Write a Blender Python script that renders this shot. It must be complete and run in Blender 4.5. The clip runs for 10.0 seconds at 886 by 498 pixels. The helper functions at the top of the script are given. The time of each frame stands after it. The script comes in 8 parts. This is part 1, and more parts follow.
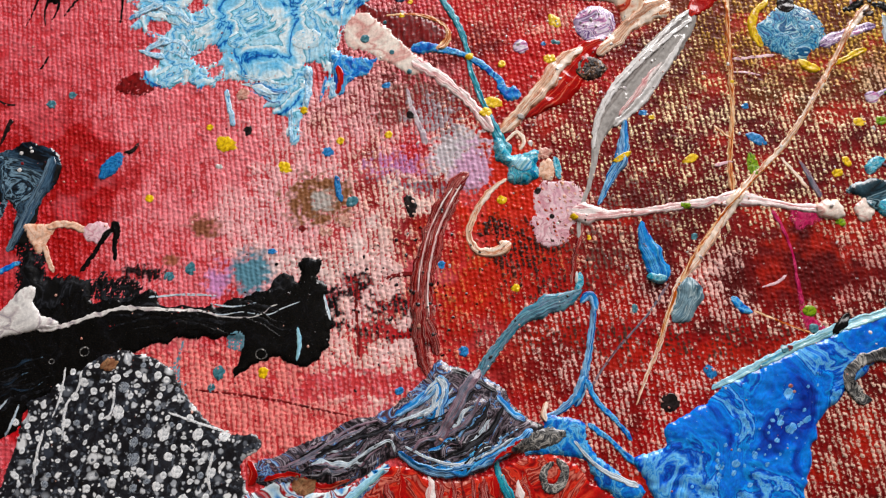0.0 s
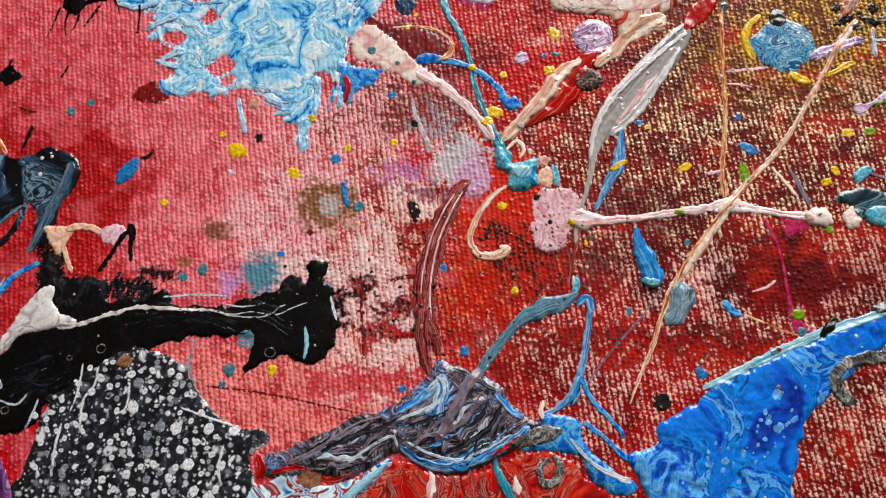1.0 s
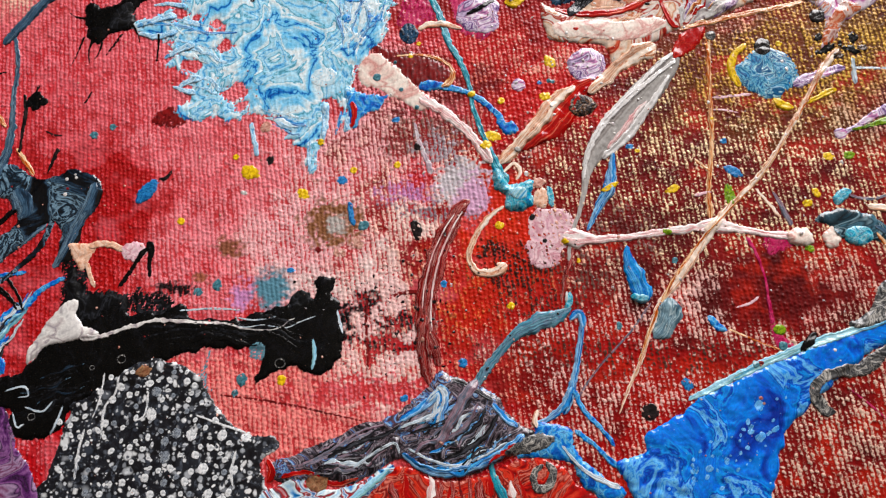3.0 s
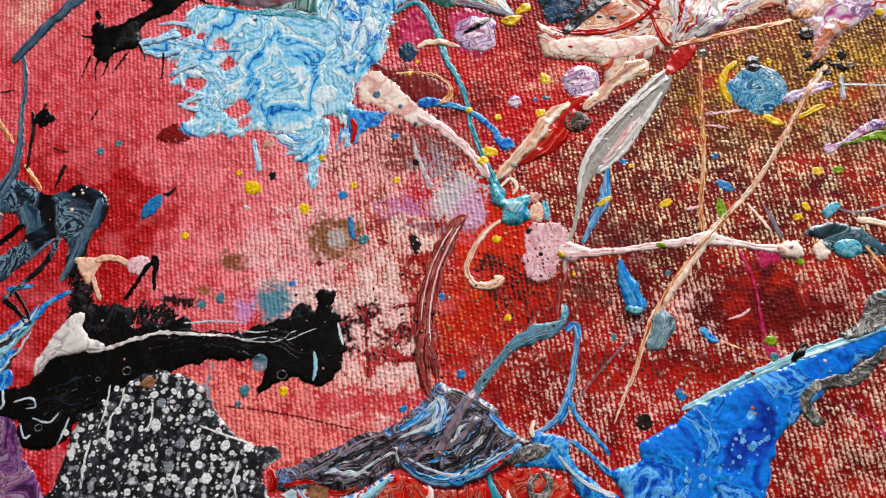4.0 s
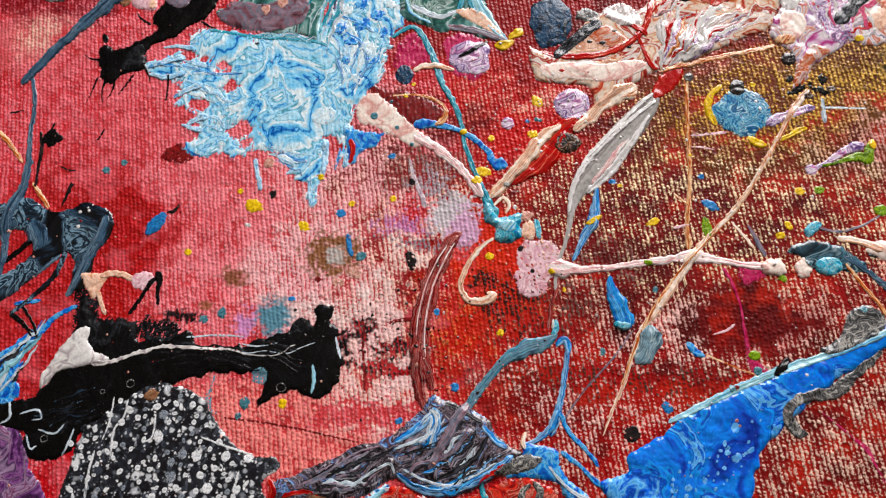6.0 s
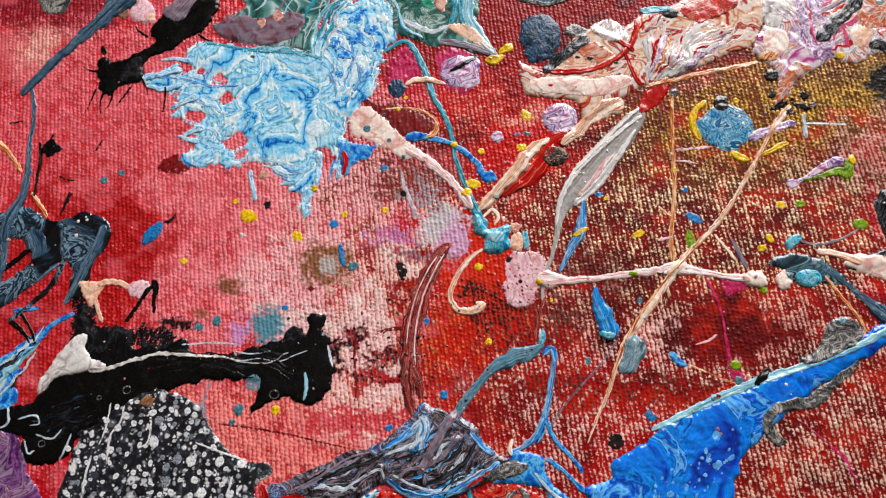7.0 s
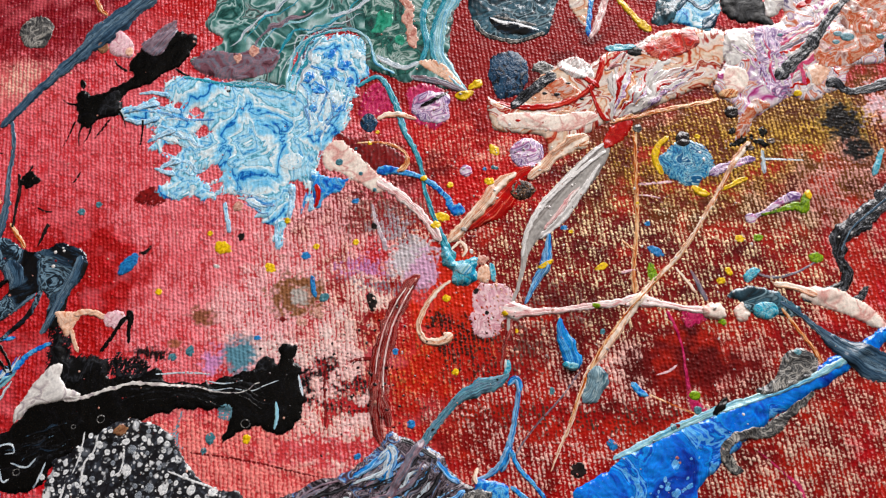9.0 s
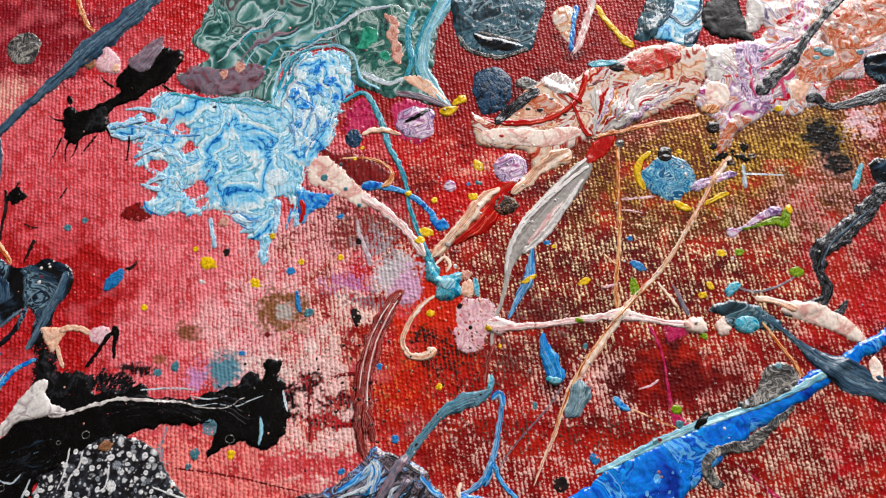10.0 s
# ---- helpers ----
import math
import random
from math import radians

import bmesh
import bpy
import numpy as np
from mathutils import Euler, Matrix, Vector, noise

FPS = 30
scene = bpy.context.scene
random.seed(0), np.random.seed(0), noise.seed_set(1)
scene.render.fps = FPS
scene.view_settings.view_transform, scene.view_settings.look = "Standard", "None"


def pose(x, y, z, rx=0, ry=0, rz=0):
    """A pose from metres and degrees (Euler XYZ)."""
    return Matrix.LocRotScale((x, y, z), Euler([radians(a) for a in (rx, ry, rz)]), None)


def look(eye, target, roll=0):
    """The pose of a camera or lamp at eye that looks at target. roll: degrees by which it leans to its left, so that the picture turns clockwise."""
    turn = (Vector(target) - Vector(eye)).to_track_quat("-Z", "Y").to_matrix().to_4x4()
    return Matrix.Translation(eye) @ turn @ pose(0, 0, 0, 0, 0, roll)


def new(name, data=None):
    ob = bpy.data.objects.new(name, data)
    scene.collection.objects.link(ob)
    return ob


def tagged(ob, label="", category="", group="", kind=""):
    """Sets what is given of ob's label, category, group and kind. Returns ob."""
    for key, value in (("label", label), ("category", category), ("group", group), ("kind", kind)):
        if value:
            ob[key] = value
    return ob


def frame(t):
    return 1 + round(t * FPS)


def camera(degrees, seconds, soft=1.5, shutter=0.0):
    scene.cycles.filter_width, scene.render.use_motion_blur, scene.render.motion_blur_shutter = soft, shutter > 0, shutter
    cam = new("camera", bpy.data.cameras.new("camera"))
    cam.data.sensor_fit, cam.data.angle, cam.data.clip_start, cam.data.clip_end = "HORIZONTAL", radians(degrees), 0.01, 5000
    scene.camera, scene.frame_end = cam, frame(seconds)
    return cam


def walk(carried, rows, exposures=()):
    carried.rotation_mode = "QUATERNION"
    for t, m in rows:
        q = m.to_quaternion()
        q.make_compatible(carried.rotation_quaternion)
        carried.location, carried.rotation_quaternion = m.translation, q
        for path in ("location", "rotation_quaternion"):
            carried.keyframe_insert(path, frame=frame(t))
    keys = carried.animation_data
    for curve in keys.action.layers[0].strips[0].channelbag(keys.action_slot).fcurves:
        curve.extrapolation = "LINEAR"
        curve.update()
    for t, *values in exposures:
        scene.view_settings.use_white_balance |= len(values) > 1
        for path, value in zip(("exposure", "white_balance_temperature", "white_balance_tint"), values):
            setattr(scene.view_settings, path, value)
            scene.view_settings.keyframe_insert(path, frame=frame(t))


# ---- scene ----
cam = camera(60.93, 10.0, soft=1.25)
# seconds, eye in millimetres, turn in degrees
PATH = [
    (0, 8.255, -28.439, 93.610, 12.958, 2.555, -0.545),
    (0.5, 8.747, -28.694, 95.541, 13.010, 2.790, -0.307),
    (1, 9.025, -29.278, 97.358, 13.247, 2.961, -0.040),
    (1.5, 9.509, -29.319, 98.663, 13.379, 3.155, 0.138),
    (2, 9.910, -29.225, 99.958, 13.444, 3.357, 0.253),
    (3.5, 10.965, -29.316, 104.689, 14.115, 3.738, 0.187),
    (4, 11.204, -29.127, 105.734, 14.435, 3.764, 0.143),
    (4.5, 11.379, -29.163, 106.809, 14.718, 3.706, 0.181),
    (5, 11.680, -29.040, 107.725, 14.813, 3.688, 0.182),
    (6.5, 12.416, -29.683, 110.605, 15.625, 3.544, 0.330),
    (7, 13.205, -28.853, 112.257, 15.553, 3.327, 0.430),
    (7.5, 14.361, -28.576, 113.272, 15.930, 3.166, 0.463),
    (8, 15.328, -28.185, 114.193, 16.232, 2.992, 0.460),
    (8.5, 16.127, -27.691, 115.110, 16.461, 2.843, 0.439),
    (9, 17.170, -26.652, 115.860, 16.468, 2.773, 0.380),
    (9.5, 18.101, -25.990, 116.384, 16.654, 2.621, 0.261),
    (10.0, 19.291, -25.370, 116.988, 16.866, 2.583, 0.171),
]
walk(cam, [(t, pose(x * 0.001, y * 0.001, z * 0.001, rx, ry, rz)) for t, x, y, z, rx, ry, rz in PATH],
     exposures=[(0, -0.09), (1.5, -0.06), (3.5, 0.0), (10.0, 0.0)])

# ---- light ----
world = bpy.data.worlds.new("world")
scene.world = world
world.use_nodes = True
wn = world.node_tree.nodes
sky = wn.new("ShaderNodeTexSky")
sky.sky_type, sky.sun_disc, sky.sun_elevation, sky.sun_rotation = "NISHITA", False, radians(40), radians(20)
world.node_tree.links.new(sky.outputs[0], wn["Background"].inputs[0])
wn["Background"].inputs[1].default_value = 0.1

# area lamp in place of daylight through a window that is not seen
window_light = new("window_light", bpy.data.lights.new("window_light", "AREA"))
window_light.data.shape, window_light.data.size, window_light.data.size_y = "RECTANGLE", 1.1, 1.2
window_light.data.energy, window_light.data.color = 54, (1.0, 0.955, 0.955)
window_light.matrix_world = look((0.5, 1.42, 0.8), (0.02, 0.0, 0.0))

# ---- small tools ----
MM = 0.001
X0, X1, Y0, Y1, CELL = -76.0, 95.0, -40.0, 62.0, 0.25
GX, GY = int((X1 - X0) / CELL) + 1, int((Y1 - Y0) / CELL) + 1
gx, gy = np.meshgrid(X0 + CELL * np.arange(GX), Y0 + CELL * np.arange(GY))
rng = np.random.default_rng(7)


def lin(h):
    v = [int(h[i:i + 2], 16) / 255 for i in (0, 2, 4)]
    v = [a / 12.92 if a < 0.04045 else ((a + 0.055) / 1.055) ** 2.4 for a in v]
    grey = 0.3 * v[0] + 0.55 * v[1] + 0.15 * v[2]
    return tuple(max(0.002, grey + (a - grey) * 1.14) for a in v)


def vnoise(x, y, seed=0):
    """Smooth value noise, 0 to 1."""
    xi, yi = np.floor(x).astype(np.int64), np.floor(y).astype(np.int64)
    fx, fy = x - xi, y - yi
    fx, fy = fx * fx * (3 - 2 * fx), fy * fy * (3 - 2 * fy)

    def h(i, j):
        n = (i * 374761393 + j * 668265263 + seed * 974634777) & 0xFFFFFFFF
        n = ((n ^ (n >> 13)) * 1274126177) & 0xFFFFFFFF
        return ((n ^ (n >> 16)) & 0xFFFF) / 65535.0
    a, b, c, d = h(xi, yi), h(xi + 1, yi), h(xi, yi + 1), h(xi + 1, yi + 1)
    return (a * (1 - fx) + b * fx) * (1 - fy) + (c * (1 - fx) + d * fx) * fy


def fbm(x, y, octaves=4, seed=0):
    total, amp = 0.0, 0.5
    for k in range(octaves):
        total = total + amp * vnoise(x * 2 ** k, y * 2 ** k, seed + k)
        amp /= 2
    return total / (1 - 0.5 ** octaves)


def weave(x, y):
    """Height of the canvas threads, about 0 to 1.2: leaning ribs of thick beads with deep pits between them."""
    x = x + 0.14 * y + 0.5 * (fbm(x / 9, y / 9, 3, 3) - 0.5)
    y = y - 0.05 * x + 0.45 * (fbm(x / 8, y / 8, 3, 9) - 0.5)
    u = x / 0.68 + 0.3 * (vnoise(x / 0.9, y / 1.1, 25) - 0.5)
    i = np.floor(u)
    v = y / 0.58 + 7.0 * vnoise(i * 5.3, i * 0, 18) + 0.9 * (vnoise(i * 1.37, y / 2.5, 17) - 0.5) + 0.45 * (u - i)
    j = np.floor(v)
    rib = np.sqrt(np.clip(1 - (2 * (u - i) - 1) ** 2, 0, 1))
    bead = np.sqrt(np.clip(1 - (2 * (v - j) - 1) ** 2, 0, 1))
    slub = vnoise(i * 1.7, v / 7, 21) * 0.35 + vnoise(i * 3.1, j * 3.3, 23) * 0.65
    return (0.62 * rib + 0.45 * bead * rib + 0.08 * bead) * (0.5 + slub) + 0.22 * (vnoise(x / 0.3, y / 0.3, 24) - 0.5)


WEAVE = 0.18
H = WEAVE * weave(gx, gy) + 0.10 * (fbm(gx / 14, gy / 14, 3, 5) - 0.5)


def ground(x, y):
    """Height of all that lies at a place so far, in mm."""
    u = np.clip((np.asarray(x) - X0) / CELL, 0, GX - 1.001)
    v = np.clip((np.asarray(y) - Y0) / CELL, 0, GY - 1.001)
    i, j = u.astype(int), v.astype(int)
    a, b = u - i, v - j
    return (H[j, i] * (1 - a) + H[j, i + 1] * a) * (1 - b) + (H[j + 1, i] * (1 - a) + H[j + 1, i + 1] * a) * b


def spline(points, closed, step=0.35):
    """Catmull-Rom curve through the points, of any number of values each."""
    p = np.array(points, float)
    n = len(p)
    p = np.vstack([p[-1], p, p[0], p[1]]) if closed else np.vstack([2 * p[0] - p[1], p, 2 * p[-1] - p[-2]])
    out = []
    for k in range(n if closed else n - 1):
        a, b, c, d = p[k:k + 4]
        m = max(2, int(np.hypot(*(c - b)[:2]) / step))
        s = (np.arange(m) / m)[:, None]
        out.append(0.5 * (2 * b + (c - a) * s + (2 * a - 5 * b + 4 * c - d) * s ** 2 + (3 * b - a - 3 * c + d) * s ** 3))
    if not closed:
        out.append(p[-2][None])
    return np.vstack(out)


def link(name, verts, faces, material, parent=None, uv=None, smooth=True):
    """One mesh object from millimetre corners; its origin lies at its own middle."""
    verts = np.asarray(verts, float)
    mid = (verts.min(0) + verts.max(0)) / 2
    mid[2] = verts[:, 2].min()
    me = bpy.data.meshes.new(name)
    me.from_pydata(((verts - mid) * MM).tolist(), [], faces)
    if uv is None:
        uv = verts[:, :2] @ np.array([[0.6, -0.8], [0.8, 0.6]])
    if len(verts) > 8:
        layer = me.uv_layers.new(name="along")
        loops = np.empty(len(me.loops), np.int32)
        me.loops.foreach_get("vertex_index", loops)
        layer.data.foreach_set("uv", np.asarray(uv, np.float32)[loops].ravel())
    if smooth:
        me.polygons.foreach_set("use_smooth", np.ones(len(me.polygons), bool))
    me.materials.append(material)
    ob = new(name, me)
    place = Vector(mid * MM)
    if parent is not None:
        ob.parent = parent
        place = place - parent.location
        if parent.parent is not None:
            place = place - parent.parent.location
    ob.location = place
    return ob


def blurred(a, n=3):
    for axis in (0, 1):
        for _ in range(2):
            p = np.pad(a, [(n, n) if k == axis else (0, 0) for k in (0, 1)], mode="edge")
            c = np.cumsum(p, axis=axis)
            c = np.insert(c, 0, 0, axis=axis)
            m = a.shape[axis]
            a = (np.take(c, range(2 * n + 1, 2 * n + 1 + m), axis=axis) - np.take(c, range(0, m), axis=axis)) / (2 * n + 1)
    return a


def pour(name, outline, thick, material, parent=None, rag=0.5, grain=2.0, holes=(), edge=0.5, rim=0.08, ripple=0.3, wave=2.5, seed=1, flat=None, soak=0.12):
    """A poured sheet of paint with a rounded, ragged border; holes: (x, y, radius). flat: how far it levels what it covers."""
    global H
    thick = thick * 0.72
    if parent is not None and thick < 0.25:
        thick, rim = max(0.02, thick * 0.35), 0.0
    c = spline(outline, True, 0.5)
    t = np.roll(c, -1, 0) - np.roll(c, 1, 0)
    nrm = np.stack([t[:, 1], -t[:, 0]], 1) / (np.hypot(*t.T)[:, None] + 1e-9)
    c = c + nrm * ((fbm(c[:, 0] / grain + seed * 3.1, c[:, 1] / grain, 4, seed) - 0.5) * 2 * rag)[:, None]
    lo, hi = c.min(0) - 2 * CELL, c.max(0) + 2 * CELL
    i0, i1 = max(0, int((lo[0] - X0) / CELL)), min(GX - 1, int((hi[0] - X0) / CELL) + 1)
    j0, j1 = max(0, int((lo[1] - Y0) / CELL)), min(GY - 1, int((hi[1] - Y0) / CELL) + 1)
    x, y = gx[j0:j1 + 1, i0:i1 + 1], gy[j0:j1 + 1, i0:i1 + 1]
    px, py = x.ravel(), y.ravel()
    dist, inside = np.full(px.shape, 1e9), np.zeros(px.shape, bool)
    for (ax, ay), (bx, by) in zip(c, np.roll(c, -1, 0)):
        dx, dy = bx - ax, by - ay
        s = np.clip(((px - ax) * dx + (py - ay) * dy) / (dx * dx + dy * dy + 1e-12), 0, 1)
        dist = np.minimum(dist, (px - ax - s * dx) ** 2 + (py - ay - s * dy) ** 2)
        if ay != by:
            inside ^= ((ay > py) != (by > py)) & (px < dx * (py - ay) / (by - ay) + ax)
    sd = (np.sqrt(dist) * np.where(inside, 1, -1)).reshape(x.shape)
    for hx, hy, hr in holes:
        warp = (fbm(x / 1.5, y / 1.5, 3, seed + 9) - 0.5) * hr * 1.2
        sd = np.minimum(sd, np.hypot(x - hx, (y - hy) * 1.3) - hr + warp)
    sd = sd + soak * (weave(x, y) - 0.6) + 2.5 * soak * (fbm(x / 0.9, y / 0.9, 3, seed + 13) - 0.5)
    g1, g0 = np.gradient(sd, CELL)
    size = np.maximum(np.hypot(g0, g1), 0.3)
    out = sd <= 0
    vx = np.where(out, x - np.clip(sd, -1, 0) * g0 / size ** 2 * 1.0, x)
    vy = np.where(out, y - np.clip(sd, -1, 0) * g1 / size ** 2 * 1.0, y)
    d = np.clip(sd, 0, None)
    wx, wy = x / wave + 2 * fbm(x / wave / 2, y / wave / 2, 3, seed + 4), y / wave + 2 * fbm(x / wave / 2 + 9, y / wave / 2, 3, seed + 5)
    fold = 1 - np.abs(2 * fbm(wx, wy, 3, seed + 2) - 1)
    h = thick * (1 - np.exp(-d / edge)) * (1 + ripple * (fold - 0.6) * 2) + thick * rim * np.exp(-((d - edge) / (0.6 * edge)) ** 2)
    base = H[j0:j1 + 1, i0:i1 + 1]
    flat = (0.9 if thick > 0.2 else 0.5 if thick > 0.1 else 0.0) if flat is None else flat
    z = np.where(out, base - 0.09, base + (blurred(base, 6 if flat > 0.9 else 3) - base) * flat * (1 - np.exp(-d / edge)) + h)
    keep = (sd[:-1, :-1] > 0) | (sd[1:, :-1] > 0) | (sd[:-1, 1:] > 0) | (sd[1:, 1:] > 0)
    idx = np.arange(sd.size).reshape(sd.shape)
    quads = np.stack([idx[:-1, :-1][keep], idx[:-1, 1:][keep], idx[1:, 1:][keep], idx[1:, :-1][keep]], 1)
    used, inv = np.unique(quads, return_inverse=True)
    verts = np.stack([vx.ravel(), vy.ravel(), z.ravel()], 1)[used]
    H[j0:j1 + 1, i0:i1 + 1] = np.where(out, base, z)
    return link(name, verts, inv.reshape(-1, 4).tolist(), material, parent)


def ribbon(name, points, material, parent=None, high=0.15, wobble=0.35, lump=0.4, beat=0.9, seed=1, sides=11, top=0.6, ridges=0.3):
    """A trail of paint; points: (x, y, width) along its middle. high: height by width, top: the most."""
    global H
    c = spline(points, False, 0.3)
    x, y, w = c.T
    n = len(c)
    t = np.gradient(c[:, :2], axis=0)
    t /= np.hypot(*t.T)[:, None] + 1e-9
    run = np.concatenate([[0], np.cumsum(np.hypot(np.diff(x), np.diff(y)))])
    w = np.maximum(w, 0.12)
    beat = beat * (0.6 + 0.45 * w.mean())
    s = np.minimum(run, run[-1] - run)
    w = w * np.sqrt(np.clip(0.08 + s / (0.5 * w + 1e-6), 0, 1))
    left = w / 2 * (1 + wobble * 2 * (fbm(run / beat, run * 0 + seed, 3, seed) - 0.5))
    right = w / 2 * (1 + wobble * 2 * (fbm(run / beat, run * 0 + seed + 7, 3, seed) - 0.5))
    fray = np.minimum(1, 0.6 / w)
    left = left * (1 + 0.5 * wobble * fray * (vnoise(run / 0.32, run * 0 + seed + 21, seed) - 0.5) * 2)
    right = right * (1 + 0.5 * wobble * fray * (vnoise(run / 0.32, run * 0 + seed + 31, seed) - 0.5) * 2)
    shift = 0.14 * np.minimum(w, 0.7) * (fbm(run / 0.5, run * 0 + seed + 11, 3, seed) - 0.5) * 2
    x, y = x - t[:, 1] * shift, y + t[:, 0] * shift
    hh = 0.55 * np.minimum(high * w, top) * (1 + lump * 2 * (fbm(run / beat, run * 0 + seed + 3, 2, seed + 1) - 0.5))
    a = np.linspace(-1, 1, sides)
    prof = np.clip(1 - np.abs(a) ** 3.2, 0, 1) ** 0.7 * (0.82 + 0.3 * np.abs(a))
    off = np.where(a[None] < 0, a[None] * left[:, None], a[None] * right[:, None])
    vx, vy = x[:, None] - t[:, 1:2] * off, y[:, None] + t[:, 0:1] * off
    groove = 1 - ridges / 2 + ridges * vnoise(a[None] * 5 + seed * 5 + 0 * run[:, None], run[:, None] / (3 * beat), seed + 6)
    level = ground(x, y)
    level = np.convolve(np.pad(level, 3, mode="edge"), np.ones(7) / 7, "valid")
    under = np.maximum(0.25 * ground(vx, vy) + 0.75 * level[:, None], ground(vx, vy) + 0.004)
    lumpy = 0.75 + 0.5 * vnoise(vx / 0.4 + seed, vy / 0.4, seed + 8)
    vz = np.where(prof[None] < 0.05, ground(vx, vy) - 0.08, under + prof[None] * hh[:, None] * groove * lumpy)
    verts = np.stack([vx, vy, vz], 2).reshape(-1, 3)
    k = (np.arange(n - 1)[:, None] * sides + np.arange(sides - 1)[None]).ravel()
    faces = np.stack([k, k + sides, k + sides + 1, k + 1], 1).tolist()
    uv = np.stack([np.repeat(run, sides), (a[None] * w[:, None] / 2).ravel()], 1)
    ob = link(name, verts, faces, material, parent, uv)
    for q in range(0, n, 2):
        r = w[q] / 2
        if r < 0.3:
            continue
        i0, i1 = int((x[q] - r - X0) / CELL), int((x[q] + r - X0) / CELL) + 2
        j0, j1 = int((y[q] - r - Y0) / CELL), int((y[q] + r - Y0) / CELL) + 2
        if i0 < 0 or j0 < 0 or i1 >= GX or j1 >= GY:
            continue
        d2 = ((gx[j0:j1, i0:i1] - x[q]) ** 2 + (gy[j0:j1, i0:i1] - y[q]) ** 2) / r ** 2
        dome = np.clip(1 - np.minimum(d2, 1) ** 1.6, 0, 1) ** 0.7 * (0.85 + 0.3 * np.sqrt(d2)) * hh[q] * 1.1
        flatz = under[q].mean()
        H[j0:j1, i0:i1] = np.where(d2 < 1, np.maximum(H[j0:j1, i0:i1], flatz + dome), H[j0:j1, i0:i1])
    return ob


def drop_mesh(x, y, rx, ry, turn, high, rag, seed, rings=(0.0, 0.35, 0.65, 0.85, 0.96, 1.0)):
    n = 14 if max(rx, ry) < 0.5 else 28 if max(rx, ry) < 1.5 else 64
    th = np.arange(n) * 2 * np.pi / n
    r = 1 + rag * 2 * (fbm(np.cos(th) * 1.6 + seed * 2.3, np.sin(th) * 1.6 + seed, 3, seed) - 0.5)
    r = r * (1 + 0.14 * rag * (vnoise(np.cos(th) * 2.6 + seed * 1.3, np.sin(th) * 2.6 + seed, seed + 3) - 0.5) * 2)
    if max(rx, ry) > 0.8:
        rings = (0.0, 0.1, 0.2, 0.3, 0.4, 0.5, 0.6, 0.7, 0.8, 0.9, 0.96, 1.0)
    keep = 0.3 if max(rx, ry) > 0.8 else 1.0
    bed = float(np.mean(ground(x + 0.6 * rx * np.cos(th), y + 0.6 * ry * np.sin(th))))
    verts, faces = [], []
    ca, sa = math.cos(radians(turn)), math.sin(radians(turn))
    for k, q in enumerate(rings):
        if k == 0:
            verts.append((x, y, bed + (float(ground(x, y)) - bed) * keep + 0.6 * high))
            continue
        rq = q * (1 + (r - 1) * q * q)
        ex, ey = rq * rx * np.cos(th), rq * ry * np.sin(th)
        vx, vy = x + ex * ca - ey * sa, y + ex * sa + ey * ca
        dome = 0.6 * high * max(0, 1 - q ** 3.4) ** 0.7
        lump = 1 + 0.7 * (fbm(vx * 0.9, vy * 0.9, 2, seed) - 0.5)
        z = bed + (ground(vx, vy) - bed) * (keep + (1 - keep) * q ** 6) + dome * lump if q < 1 else ground(vx, vy) - 0.06
        verts += list(zip(vx, vy, z))
    for i in range(n):
        faces.append((0, 1 + i, 1 + (i + 1) % n))
    for k in range(len(rings) - 2):
        a, b = 1 + k * n, 1 + (k + 1) * n
        for i in range(n):
            m = (i + 1) % n
            faces.append((a + i, b + i, b + m, a + m))
    return verts, faces


def drop(name, x, y, rx, ry, material, parent=None, turn=0, high=0.25, rag=0.18, seed=1):
    """A drop of paint, low and uneven."""
    global H
    verts, faces = drop_mesh(x, y, rx, ry, turn, high, rag, seed)
    ob = link(name, verts, faces, material, parent)
    if max(rx, ry) > 0.8:
        r = min(rx, ry)
        d2 = ((gx - x) ** 2 + (gy - y) ** 2) / r ** 2
        H = np.where(d2 < 1, H + high * np.sqrt(np.clip(1 - d2, 0, 1)), H)
    return ob


def flow(name, first, last, count, materials, parent, width=0.5, high=0.05, seed=1):
    """Drawn-out veins that fill the band between two guide lines with the same number of corners."""
    a, b = np.array(first, float), np.array(last, float)
    r = random.Random(seed)
    for q in range(count):
        s = (q + r.uniform(0.1, 0.9)) / count
        line = spline(a + (b - a) * s, False, 0.8)
        n = len(line)
        line = line[int(n * r.uniform(0, 0.35)):int(n * r.uniform(0.65, 1.0))]
        if len(line) < 4:
            continue
        line = line[:: max(1, len(line) // 16)]
        x, y = line.T
        dx = (fbm(x / 4, y / 4, 3, seed) - 0.5) * 3.0 + (vnoise(x / 1.1, y / 1.1, seed + 1) - 0.5) * 0.5
        dy = (fbm(x / 4 + 7, y / 4, 3, seed) - 0.5) * 3.0 + (vnoise(x / 1.1 + 5, y / 1.1, seed + 2) - 0.5) * 0.5
        along = np.linspace(0, 1, len(line))
        wide = width * r.uniform(0.4, 1.5) * (0.15 + np.sin(np.pi * along) ** 0.7) * (0.35 + 1.3 * vnoise(along * 5, along * 0 + q, seed + q))
        ribbon(name, np.stack([x + dx, y + dy, wide], 1), materials[q % len(materials)], parent, high=high, seed=seed + q, wobble=0.55)


# ---- materials ----
def tree(name):
    m = bpy.data.materials.new(name)
    m.use_nodes = True
    nt = m.node_tree
    return m, nt, nt.nodes["Principled BSDF"]


def node(nt, kind, **values):
    n = nt.nodes.new(kind)
    for k, v in values.items():
        n.inputs[k].default_value = v
    return n


